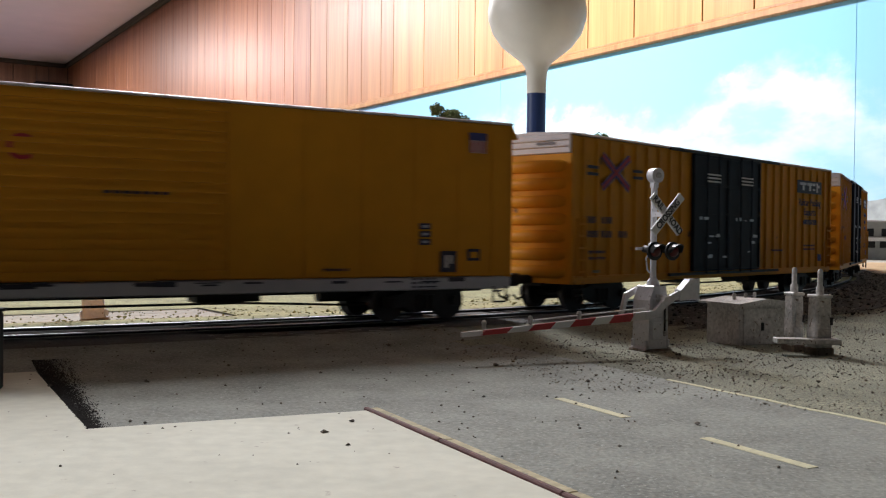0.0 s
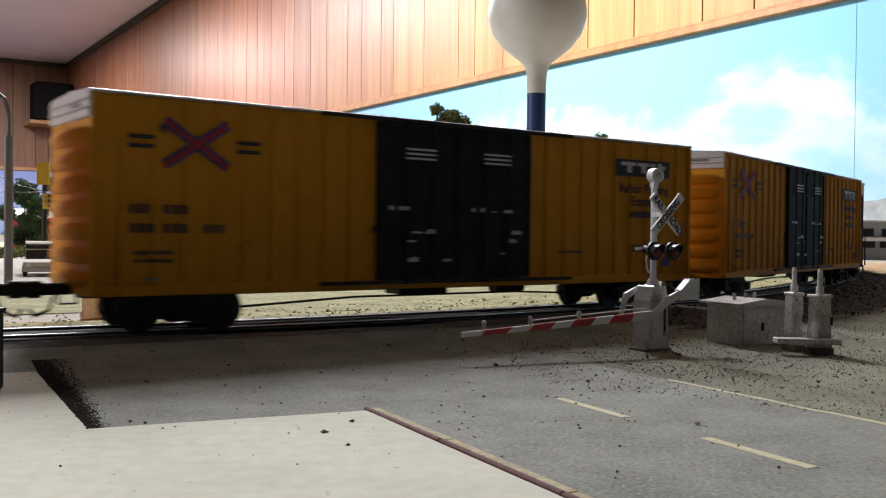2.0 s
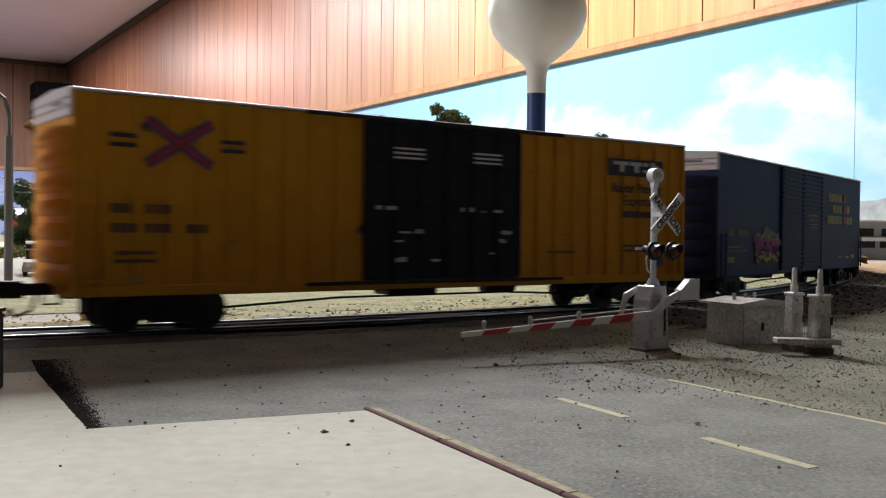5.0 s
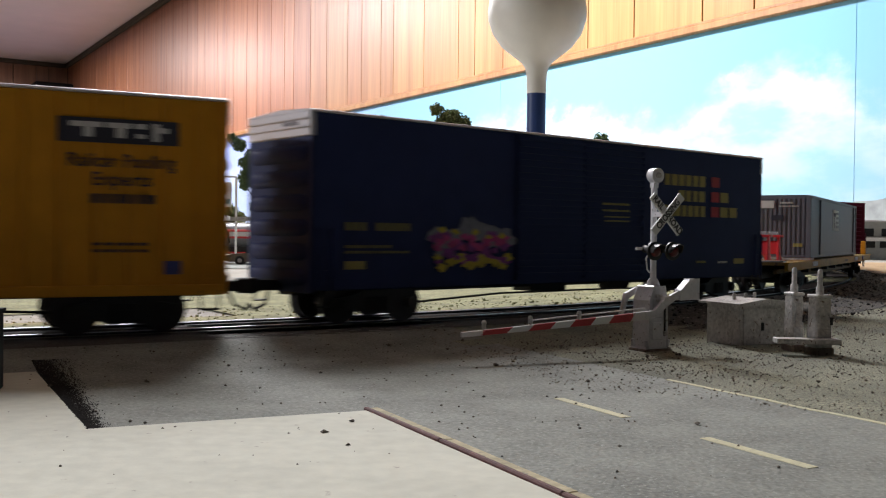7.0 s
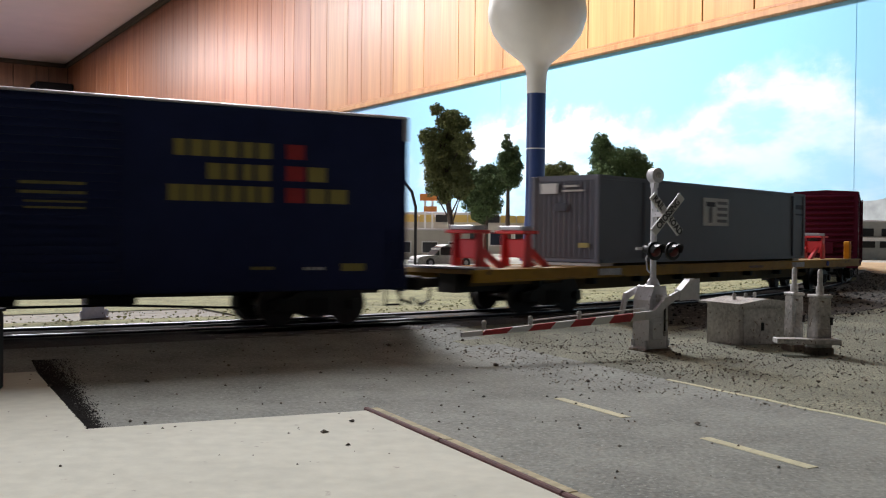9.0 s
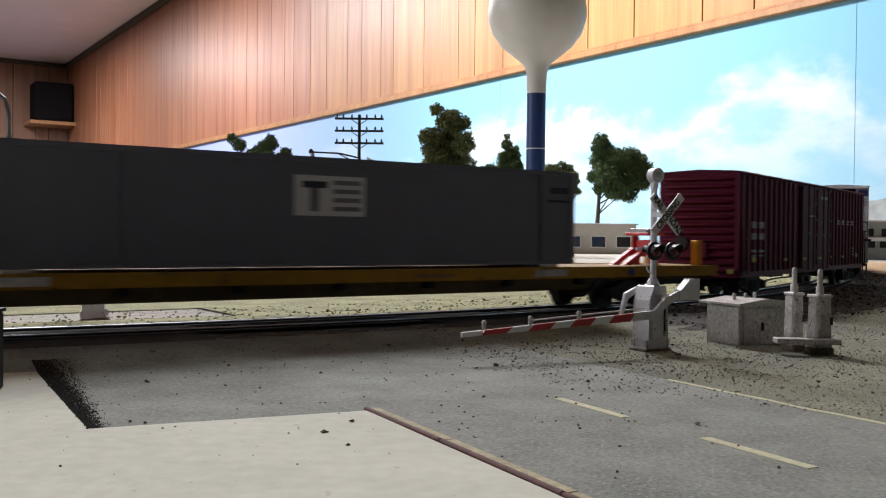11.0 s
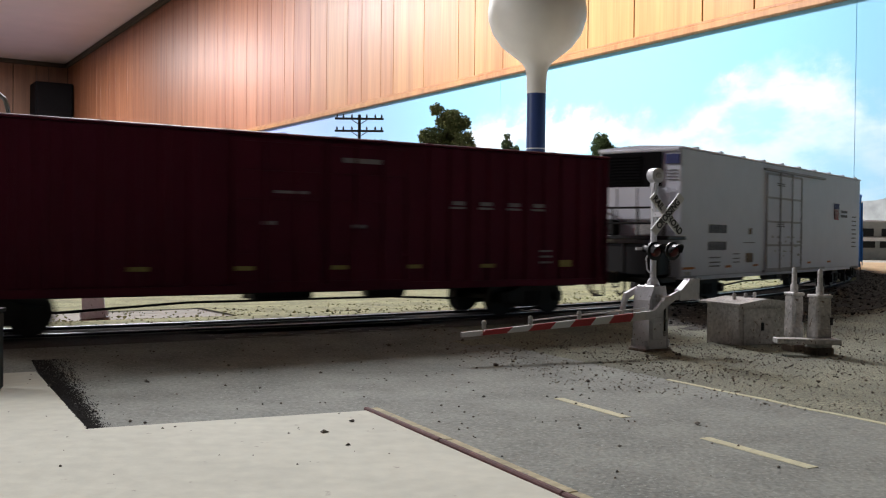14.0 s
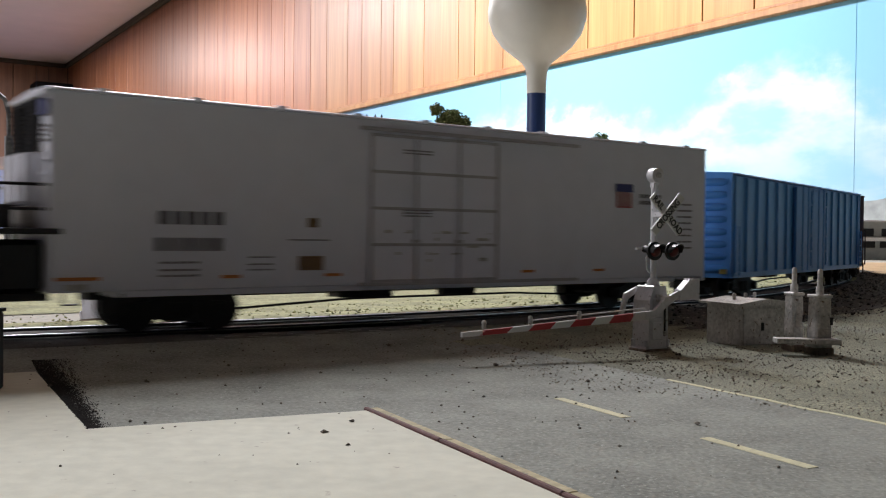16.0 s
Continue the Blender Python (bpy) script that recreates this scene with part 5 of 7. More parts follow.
part("sign_plate", Build().box((0, 0, (yz0 + yz1) / 2), (0.0088, 0.0020, yz1 - yz0)), M["sign_yellow"], yp)
part("housing", Build().box((0.0060, 0, 0.0495), (0.0105, 0.0060, 0.0115)), M["sign_yellow"], yp, "yellow signal housing", bevel=0.0006)
for dz in (-0.0036, 0.0, 0.0036):
    part("lens", Build().cyl((0.0060, -0.0032, 0.0495 + dz), (0.0060, -0.0038, 0.0495 + dz), 0.0013, 10), M["lens"], yp)
    part("visor", Build().box((0.0060, -0.0044, 0.0511 + dz), (0.0092, 0.0028, 0.0004)), M["sill"], yp)
tl = thing("traffic_light", "black traffic light beside a grey steel pole", "traffic light", pose(-0.2014, 0.6000, 0))
tz = 0.0709
part("pole", Build().cyl((0, 0, 0), (0, 0, tz), 0.0028, 12, 0.0024), M["sill"], tl)
part("housing", Build().box((0.0068, 0, 0.0623), (0.0058, 0.0050, 0.0190)), M["black"], tl, bevel=0.0005)
part("visor", Build().box((0.0068, -0.0034, 0.0672), (0.0052, 0.0030, 0.0006)).box((0.0068, -0.0034, 0.0616), (0.0052, 0.0030, 0.0006)), M["black"], tl)
part("arm", Build().tube([(0, 0, 0.0553), (-0.034, 0.002, 0.0581)], 0.0006, 6), M["weathered"], tl)
for px, zz, w_, h_, yy in ((-0.2932, 0.0805, 0.0135, 0.0195, 0.80), (-0.2547, 0.0795, 0.0098, 0.0245, 0.76)):
    rs = thing("shop_sign", "red hanging shop sign on a thin pole", "sign", pose(px, yy, 0), "red shop signs")
    part("board", Build().box((0, 0, zz), (w_, 0.0020, h_)), M["sign_red"], rs, bevel=0.0003)
    part("post", Build().cyl((w_ * 0.35, 0.0016, 0), (w_ * 0.35, 0.0016, zz + h_ / 2), 0.0008, 6), M["darkmetal"], rs)
    part("bar", Build().box((0, -0.0012, zz + h_ * 0.18), (w_ * 0.62, 0.0003, h_ * 0.12)), M["orange_ink"], rs)
    part("bar", Build().box((0, -0.0012, zz - h_ * 0.15), (w_ * 0.5, 0.0003, h_ * 0.12)), M["orange_ink"], rs)
wires = thing("overhead_wire", "thin dark overhead wires between street poles", "wire", pose(0, 0, 0))
for a, b in (((-0.3281, 0.7200, 0.0674), (-0.2963, 0.7200, 0.0569)), ((-0.3280, 0.7200, 0.0558), (-0.2285, 0.6200, 0.0560))):
    a, b = Vector(a), Vector(b)
    part("wire", Build().tube([a, (a + b) / 2 - Vector((0, 0, 0.002)), b], 0.0003, 5), M["black"], wires)
house(-0.5740, 1.3500, 0, 0.05, 0.04, 0.0458, M["sign_red"], "small red building with a white gable", M["white"], 2, gable=0.012)
house(-0.2856, 1.1200, 0, 0.06, 0.04, 0.0454, M["maroon"], "dark red shed wall behind the trailer", None, 2)
for k in range(8):
    r = random.Random(k)
    x, y = -0.4321 + r.uniform(-0.03, 0.06), 0.95 + r.uniform(0, 0.1)
    bu = thing("bush", "low green and yellow shrub", "bush", pose(x, y, 0), "street shrubs")
    vs, fs = [], []
    for _ in range(260):
        p = Vector((r.gauss(0, 0.006), r.gauss(0, 0.005), abs(r.gauss(0.004, 0.003))))
        a = Vector((r.uniform(-1, 1), r.uniform(-1, 1), r.uniform(-1, 1))).normalized() * 0.0016
        b = a.cross(Vector((r.uniform(-1, 1), r.uniform(-1, 1), r.uniform(-1, 1)))).normalized() * 0.0016
        n = len(vs)
        vs += [p + a, p - a + b, p - a - b]
        fs.append((n, n + 1, n + 2))
    part("foliage", Build().add(vs, fs), M["leaf_olive"] if k % 2 else M["yellow_green"], bu)

solid("turf_strip", drape((-0.62, 1.18), (-0.36, 1.26), (-0.70, 2.30), (-1.10, 2.20), 8, 8, 0.0006), M["turf"], "yellow-green grass beyond the street", "grass", kind="stuff")

solid("road", drape((-0.27, 0.735), (0.03, 0.735), (0.05, 1.04), (-0.33, 1.04), 10, 8, 0.0006), M["asphalt"], "grey forecourt and street of the model town", "road", kind="structure")

# far right: long shed and painted hills
sh = house(0.6397, 1.35, 0, 0.20, 0.05, 0.0516, M["shed_grey"], "long grey shed with a white eave", windows=0)
part("eave", Build().box((0, -0.028, 0.0281), (0.21, 0.004, 0.0050)), M["white"], sh)
for k in range(5):
    part("window", Build().box((-0.066 + k * 0.035, -0.0255, 0.0375), (0.024, 0.002, 0.0105)), M["car_glass"], sh)
    part("bay", Build().box((-0.066 + k * 0.035, -0.0255, 0.0210), (0.028, 0.002, 0.0090)), M["car_glass"], sh)
pts = [(-0.32, 0.0)] + [(-0.32 + 0.585 * i / 24, 0.098 + 0.010 * math.sin(i * 0.55 + 2.2) + 0.003 * math.sin(i * 1.9)) for i in range(25)] + [(0.265, 0.0)]
hills = solid("painted_hills", Build().prism(pts, -0.001, 0.001), M["hill"], "grey-green hills painted along the foot of the backdrop", "backdrop", Matrix.Translation(room(0.95, WALL_N - 0.008, 0)) @ RT, kind="structure")
tan = drape((0.24, 0.72), (0.9, 0.62), (0.95, 1.15), (0.36, 1.15), 10, 10, 0.0006)
solid("dirt_lot", tan, M["tan_dirt"], "tan dirt lot beyond the track curve", "ground", kind="structure")

# loudspeaker on a shelf in the far corner
spk = thing("loudspeaker", "black loudspeaker standing on a corner shelf", "loudspeaker", Matrix.Translation((-3.285, 8.149, 0.934)) @ RT)
part("cabinet", Build().box((0, 0, 0.16), (0.24, 0.30, 0.32)), M["speaker"], spk, bevel=0.01)
part("grille", Build().box((-0.123, 0, 0.16), (0.010, 0.27, 0.29)), M["speaker"], spk, bevel=0.004)
she = thing("wall_shelf", "small wooden wall shelf under the loudspeaker", "shelf", Matrix.Translation((-3.285, 8.149, 0.934)) @ RT)
part("board", Build().box((0.015, 0.0, -0.015), (0.31, 0.38, 0.03)), M["panel"], she, bevel=0.003)


# ---------------------------------------------------------------- train
TRAIN = []  # thing, place along the track at the start, truck spacing, trucks, wheelsets

TRUCK_MESH = {}


def truck_meshes():
    if TRUCK_MESH:
        return TRUCK_MESH
    side = Build()
    side.prism([(-0.0130, 0.0036), (-0.0130, 0.0066), (-0.0085, 0.0072), (-0.0040, 0.0092), (0.0040, 0.0092), (0.0085, 0.0072), (0.0130, 0.0066),
                (0.0130, 0.0036), (0.0075, 0.0036), (0.0040, 0.0022), (-0.0040, 0.0022), (-0.0075, 0.0036)], -0.0011, 0.0011)
    for x in (-0.0022, 0.0, 0.0022):
        side.cyl((x, -0.0013, 0.0030), (x, -0.0013, 0.0070), 0.0008, 6)
    for x in (-0.0103, 0.0103):
        side.cyl((x, -0.0020, 0.0051), (x, 0.0, 0.0051), 0.0016, 8)
    TRUCK_MESH["side"] = side.mesh("sideframe", M["darkmetal"])
    TRUCK_MESH["bolster"] = Build().box((0, 0, 0.0065), (0.0042, 0.0205, 0.0032)).mesh("bolster", M["darkmetal"])
    w = Build()
    w.cyl((0, -0.0110, 0), (0, 0.0110, 0), 0.0009, 8)
    turn = Matrix.Rotation(math.pi / 2, 4, "X")
    for sg in (-1, 1):
        prof = [(0.0009, -0.0014), (0.0040, -0.0012), (0.0042, -0.0014), (0.0050, -0.0014), (0.0051, 0.0006), (0.0057, 0.0008), (0.0057, 0.0014), (0.0012, 0.0014)]
        if sg > 0:
            prof = [(r, -z) for r, z in reversed(prof)]
        w.lathe(prof, (0, 0, 0), 18, Matrix.Translation((0, sg * 0.0081, 0)) @ turn)
    TRUCK_MESH["wheelset"] = w.mesh("wheelset", M["wheel"], smooth=True)
    return TRUCK_MESH


def running_gear(car, s0, spacing, floor_z):
    """Two trucks with their wheelsets; registers the car in the train."""
    tm = truck_meshes()
    trucks, wheels = [], []
    for sd in (-1, 1):
        t = part("truck", tm["bolster"], None, car, "dark steel four-wheel truck")
        for sg in (-1, 1):
            part("sideframe", tm["side"], None, t, at=Matrix.Translation((0, sg * 0.0118, 0)) @ pose(0, 0, 0, 0, 0, 0 if sg < 0 else 180))
        for x in (-0.0103, 0.0103):
            w = part("wheelset", tm["wheelset"], None, t, at=pose(x, 0, 0.0051))
            wheels.append((w, x, 0.0051))
        t.matrix_basis = pose(sd * spacing / 2, 0, 0)
        part("bolster_pad", Build().cyl((sd * spacing / 2, 0, 0.007), (sd * spacing / 2, 0, floor_z + 0.001), 0.004, 10), M["darkmetal"], car)
        trucks.append((t, sd))
    TRAIN.append((car, s0, spacing, trucks, wheels))


def coupler(car, L, sd, z=0.0102):
    b = Build().box((sd * (L / 2 + 0.0035), 0, z), (0.008, 0.0026, 0.0028))
    b.box((sd * (L / 2 + 0.0085), 0.0006, z), (0.0036, 0.0044, 0.0040))
    part("coupler", b, M["darkmetal"], car, "dark knuckle coupler", bevel=0.0004)
    h = Build().tube([(sd * (L / 2 + 0.004), -0.0014, z - 0.001), (sd * (L / 2 + 0.0055), -0.0024, z - 0.0048), (sd * (L / 2 + 0.0088), -0.0022, z - 0.0062), (sd * (L / 2 + 0.0098), -0.0012, z - 0.0046)], 0.0004, 6)
    part("brake_hose", h, M["darkmetal"], car)


def ladder(car, x, W, z0, z1, material, rungs=6, side=-1):
    y = side * (W / 2 + 0.0009)
    b = Build()
    for dx in (-0.0022, 0.0022):
        b.box((x + dx, y, (z0 + z1) / 2), (0.0004, 0.0006, z1 - z0))
    for i in range(rungs):
        b.box((x, y, z0 + (i + 0.5) * (z1 - z0) / rungs), (0.0044, 0.0004, 0.0004))
    part("ladder", b, material, car)


def end_wall(car, L, W, z0, z1, sd, material, ribs, rib_h, cap=None, cap_h=0.0):
    """A pressed steel end with raised horizontal ribs, and a pale cap above where there is one."""
    x = sd * L / 2
    b = Build().box((x - sd * 0.0004, 0, (z0 + z1 - cap_h) / 2), (0.0012, W - 0.0006, z1 - cap_h - z0))
    wall = part("end_wall", b, material, car)
    step = (z1 - cap_h - z0 - 0.002) / ribs
    for i in range(ribs):
        z = z0 + 0.001 + (i + 0.5) * step
        h, d = step * rib_h, 0.0017
        yy = W / 2 - 0.0022
        vs, n, b = [], 6, Build()
        for y, k in ((-yy, 0.25), (-yy + 0.0022, 1), (yy - 0.0022, 1), (yy, 0.25)):
            for j in range(n):
                a = math.pi * j / (n - 1)
                vs.append((x + sd * (0.0001 + d * k * math.sin(a)), y, z + h / 2 * math.cos(a) * (0.5 + 0.5 * k)))
        fs = [(q * n + j, q * n + j + 1, (q + 1) * n + j + 1, (q + 1) * n + j) for q in range(3) for j in range(n - 1)]
        part("end_rib", b.add(vs, fs), material, wall, smooth=True)
    if cap:
        c = Build().box((x - sd * 0.0002, 0, z1 - cap_h / 2), (0.0018, W - 0.0004, cap_h - 0.0002))
        plate = part("end_cap", c, cap, car, "pale galvanised end cap under the roof", bevel=0.0003)
        for k in (0.30, 0.62):
            part("cap_ridge", Build().box((x + sd * 0.0009, 0, z1 - cap_h * k), (0.0006, W * 0.92, 0.0006)), cap, plate, bevel=0.0002)
        part("cap_stencil", Build().box((x + sd * 0.00082, -W * 0.2, z1 - cap_h * 0.46), (0.0003, W * 0.22, 0.0008)), M["grey_ink"], plate)


def bar(car, x0, x1, z0, z1, W, material, name="decal", label=""):
    b = Build().box(((x0 + x1) / 2, -(W / 2 + 0.00008), (z0 + z1) / 2), (x1 - x0, 0.0001, z1 - z0))
    return part(name, b, material, car, label)


def text_row(car, x0, x1, z, h, W, material, n, seed=1, name="lettering"):
    """A row of unreadable lettering as plain bars."""
    r = random.Random(seed)
    b, w = Build(), (x1 - x0) / n
    for i in range(n):
        q = b if h < 0.002 else Build()
        q.box((x0 + (i + 0.5) * w, -(W / 2 + 0.00008), z), (w * r.uniform(0.62, 0.85), 0.0001, h))
        if q is not b:
            part(name, q, material, car)
    if b.v:
        tagged(part(name, b, material, car), kind="stuff")


def roof(car, L, W, top, material, ribs=14):
    h = W / 2
    b = Build().prism([(-h - 0.0003, top - 0.0005), (h + 0.0003, top - 0.0005), (h + 0.0004, top - 0.0003), (h + 0.0002, top), (h - 0.0004, top + 0.0003), (0, top + 0.0011), (-h + 0.0004, top + 0.0003), (-h - 0.0002, top), (-h - 0.0004, top - 0.0003)],
                      -L / 2 - 0.0002, L / 2 + 0.0002, Matrix.Rotation(math.pi / 2, 4, "Z"))
    part("roof", b, material, car, "roof with rounded eaves and pressed ribs", smooth=True)
    rib = Build().prism([(-W / 2, top), (W / 2, top), (W / 2, top + 0.0004), (0, top + 0.0015), (-W / 2, top + 0.0004)], -0.0004, 0.0004, Matrix.Rotation(math.pi / 2, 4, "Z")).mesh("roof_rib", material)
    for i in range(ribs):
        part("roof_rib", rib, None, car, at=pose(-L / 2 + (i + 0.5) * L / ribs, 0, 0))


def posts(car, xs, W, z0, z1, material, width=0.0016, depth=0.0009):
    me = Build().prism([(-width / 2, 0.0), (width / 2, 0.0), (width * 0.32, -depth), (-width * 0.32, -depth)], 0, z1 - z0, Matrix(((1, 0, 0, 0), (0, 0, 1, 0), (0, 1, 0, 0), (0, 0, 0, 1)))).mesh("side_post", material)
    for x in xs:
        for sg in (-1, 1):
            part("side_post", me, None, car, at=Matrix.Translation((x, sg * (W / 2 - depth), z0)) @ pose(0, 0, 0, 0, 0, 0 if sg < 0 else 180))


def door(car, x0, x1, z0, z1, W, material, rows=4, rods=2, rib="h", label="", proud=0.0006, gear=None):
    for sg in (-1, 1):
        y = sg * (W / 2)
        d = part("door", Build().box(((x0 + x1) / 2, y - sg * 0.0001, (z0 + z1) / 2), (x1 - x0 - 0.0003, 0.0009, z1 - z0)), material, car, label, bevel=0.0002)
        fr = Build()
        for i in range(rows + 1):
            z = z0 + 0.0004 + i * (z1 - z0 - 0.0008) / rows
            fr.box(((x0 + x1) / 2, y + sg * proud, z), (x1 - x0 - 0.001, 0.0006, 0.0008))
        for x in (x0 + 0.0006, x1 - 0.0006):
            fr.box((x, y + sg * proud, (z0 + z1) / 2), (0.0008, 0.0006, z1 - z0 - 0.001))
        part("door_frame", fr, gear or material, d)
        for k in range(rods):
            x = x0 + (k + 1) * (x1 - x0) / (rods + 1)
            rd = Build().cyl((x, y + sg * (proud + 0.0007), z0 - 0.001), (x, y + sg * (proud + 0.0007), z1 + 0.0006), 0.00035, 6)
            rd.box((x, y + sg * (proud + 0.0007), z0 + (z1 - z0) * 0.28), (0.0022, 0.0006, 0.0009))
            part("door_rod", rd, gear or material, d)


def ribbed_door(car, x0, x1, W, z0, z1, n, material, label):
    rib = Build().box((0, 0, 0), (x1 - x0, 0.0015, (z1 - z0) / n * 0.45)).mesh("door_rib", material)
    for sg in (-1, 1):
        d = part("door", Build().box(((x0 + x1) / 2, sg * (W / 2 - 0.0002), (z0 + z1) / 2), (x1 - x0, 0.0006, z1 - z0)), material, car, label)
        for i in range(n):
            part("door_rib", rib, None, d, at=pose((x0 + x1) / 2, sg * (W / 2 + 0.0002), z0 + (i + 0.5) * (z1 - z0) / n))


def underframe(car, L, W, bot, spacing, rod=True, sill=None, box_x=0.0):
    b = Build().box((0, 0, bot + 0.0006), (L - 0.004, 0.007, 0.0034))
    b.box((box_x, 0.004, bot - 0.0012), (0.018, 0.008, 0.0034))
    b.cyl((box_x + 0.024, -0.004, bot - 0.001), (box_x + 0.036, -0.004, bot - 0.001), 0.0022, 10)
    part("underframe", b, M["darkmetal"], car)
    if rod:
        r = Build().tube([(-spacing / 2 + 0.015, -0.0075, bot - 0.0042), (-0.03, -0.0075, bot - 0.0026), (0.03, -0.0075, bot - 0.0026), (spacing / 2 - 0.015, -0.0075, bot - 0.0042)], 0.00035, 6)
        part("brake_rod", r, M["darkmetal"], car, "thin black brake rod under the floor")
    for x in (-L / 2 + 0.004, L / 2 - 0.004):
        for sg in (-1, 1):
            s = Build().tube([(x - 0.0022, sg * W / 2, bot + 0.001), (x - 0.0022, sg * W / 2, bot - 0.0036), (x + 0.0022, sg * W / 2, bot - 0.0036), (x + 0.0022, sg * W / 2, bot + 0.001)], 0.0003, 5)
            part("stirrup_step", s, M["darkmetal"], car)


def shell(car, L, W, bot, top, material, inset=0.0009):
    part("body", Build().box((0, 0, (bot + top) / 2), (L, W - 2 * inset, top - bot - 0.001)), material, car, bevel=0.0003)


def on_side(car, mesh, x, z, W, name, label=""):
    return part(name, mesh, None, car, label, at=Matrix.Translation((x, -(W / 2 + 0.0001), z)) @ pose(0, 0, 0, 90, 0, 0))


# yellow double-door high-cube box car
def pooling_car(s0, label):
    L, W, top, bot, sp = 0.2109, 0.0328, 0.0567, 0.0090, 0.1615
    P = M["yellow_car"]
    c = thing("box_car", label, "box car", group="freight train")
    shell(c, L, W, bot + 0.0008, top, P)
    for sg in (-1, 1):
        part("side_sill", Build().box((0, sg * (W / 2 - 0.0004), bot + 0.0012), (L - 0.002, 0.0012, 0.0026)), P, c, bevel=0.0002)
    roof(c, L, W, top, M["pale_roof"])
    for sd in (-1, 1):
        end_wall(c, L, W, bot, top, sd, P, 7, 0.72, M["pale_roof"], 0.0064)
        coupler(c, L, sd)
        for sg in (-1, 1):
            part("corner_post", Build().box((sd * (L / 2 - 0.0006), sg * (W / 2 - 0.0004), (bot + top) / 2), (0.0014, 0.0012, top - bot - 0.001)), P, c, bevel=0.0002)
        ladder(c, sd * (L / 2 - 0.0045), W, bot + 0.002, bot + 0.021, P, 5)
    xs = [-0.0985 + i * 0.0078 for i in range(9)]
    posts(c, xs + [-x for x in xs], W, bot + 0.0024, top - 0.0012, P)
    for x0, x1 in ((-0.0282, 0.0), (0.0, 0.0282)):
        door(c, x0, x1, 0.0116, top - 0.0012, W, M["blackdoor"], 4, 2, label="black plug door with lock rods")
        for k in range(3):
            bar(c, (x0 + x1) / 2 - 0.0052, (x0 + x1) / 2 + 0.0052, 0.0479 - k * 0.0013, 0.0485 - k * 0.0013, W + 0.003, M["white_ink"])
        r = random.Random(int(x0 * 1e4) + 3)
        for k in range(9):
            x = r.uniform(x0 + 0.003, x1 - 0.006)
            z = r.choice((0.0165, 0.0185, 0.022, 0.0245, 0.031))
            bar(c, x, x + r.uniform(0.0012, 0.0036), z, z + r.uniform(0.0004, 0.0014), W + 0.003, M["sill"])
    for z in (0.0108, top - 0.0006):
        part("door_track", Build().box((0, -W / 2 - 0.0006, z), (0.092, 0.0010, 0.0010)), M["darkmetal"], c)
    # crossing emblem in red and blue strokes
    for k, (m, w_) in enumerate(((M["blue_ink"], 0.0026), (M["red_ink"], 0.0011))):
        b = Build()
        for sg in (-1, 1):
            b.box((0, 0, 0), (0.0195, 0.00008, w_), Matrix.Translation((-0.0803, -(W / 2 + 0.0001 + 0.00008 * k), 0.0455)) @ pose(0, 0, 0, 0, sg * 33, 0))
        part("emblem", b, m, c)
    for x, z in ((-0.094, 0.0455), (-0.0666, 0.0455)):
        for dz in (-0.0011, 0.0011):
            bar(c, x - 0.0032, x + 0.0032, z + dz - 0.0005, z + dz + 0.0005, W, M["ink"])
    for x0, x1, z, n in ((-0.0971, -0.0920, 0.0296, 3), (-0.0890, -0.0824, 0.0296, 3), (-0.0971, -0.0905, 0.0250, 3), (-0.0890, -0.0824, 0.0250, 3), (-0.0787, -0.0728, 0.0250, 3)):
        text_row(c, x0, x1, z, 0.0022, W, M["faded_ink"], n, int(-x0 * 1e4))
    text_row(c, -0.096, -0.086, 0.0192, 0.0009, W, M["ink"], 6, 3)
    text_row(c, -0.096, -0.086, 0.0172, 0.0009, W, M["ink"], 5, 4)
    bar(c, 0.0665, 0.0938, 0.0447, 0.0504, W, M["ink"], "logo_plate", "black logo plate with white strokes")
    for x, z, w_, h_ in ((0.0728, 0.0489, 0.0072, 0.0012), (0.0732, 0.0472, 0.0021, 0.0024), (0.0800, 0.0489, 0.0056, 0.0012), (0.0804, 0.0472, 0.0021, 0.0024),
                         (0.0849, 0.0489, 0.0026, 0.0012), (0.0850, 0.0466, 0.0021, 0.0010), (0.0885, 0.0476, 0.0016, 0.0042), (0.0900, 0.0482, 0.0026, 0.0012)):
        part("logo_stroke", Build().box((x, -(W / 2 + 0.00018), z), (w_, 0.0001, h_)), M["white_ink"], c)
    on_side(c, lettering("Railcar Pooling", 0.0044, M["ink"], squash=0.93), 0.0808, 0.0405, W, "slogan")
    on_side(c, lettering("Experts", 0.0044, M["ink"]), 0.0808, 0.0362, W, "slogan")
    text_row(c, 0.0735, 0.0885, 0.0318, 0.0022, W, M["ink"], 7, 9)
    bar(c, 0.0905, 0.0945, 0.0140, 0.0172, W, M["blue_ink"])
    text_row(c, 0.074, 0.087, 0.0212, 0.0007, W, M["ink"], 5, 5)
    text_row(c, 0.074, 0.087, 0.0196, 0.0007, W, M["ink"], 6, 6)
    text_row(c, 0.040, 0.052, 0.0192, 0.0007, W, M["ink"], 6, 7)
    bar(c, -0.0935, -0.0895, 0.0124, 0.0133, W, M["turf"])
    underframe(c, L, W, bot, sp)
    running_gear(c, s0, sp, bot)
    return c


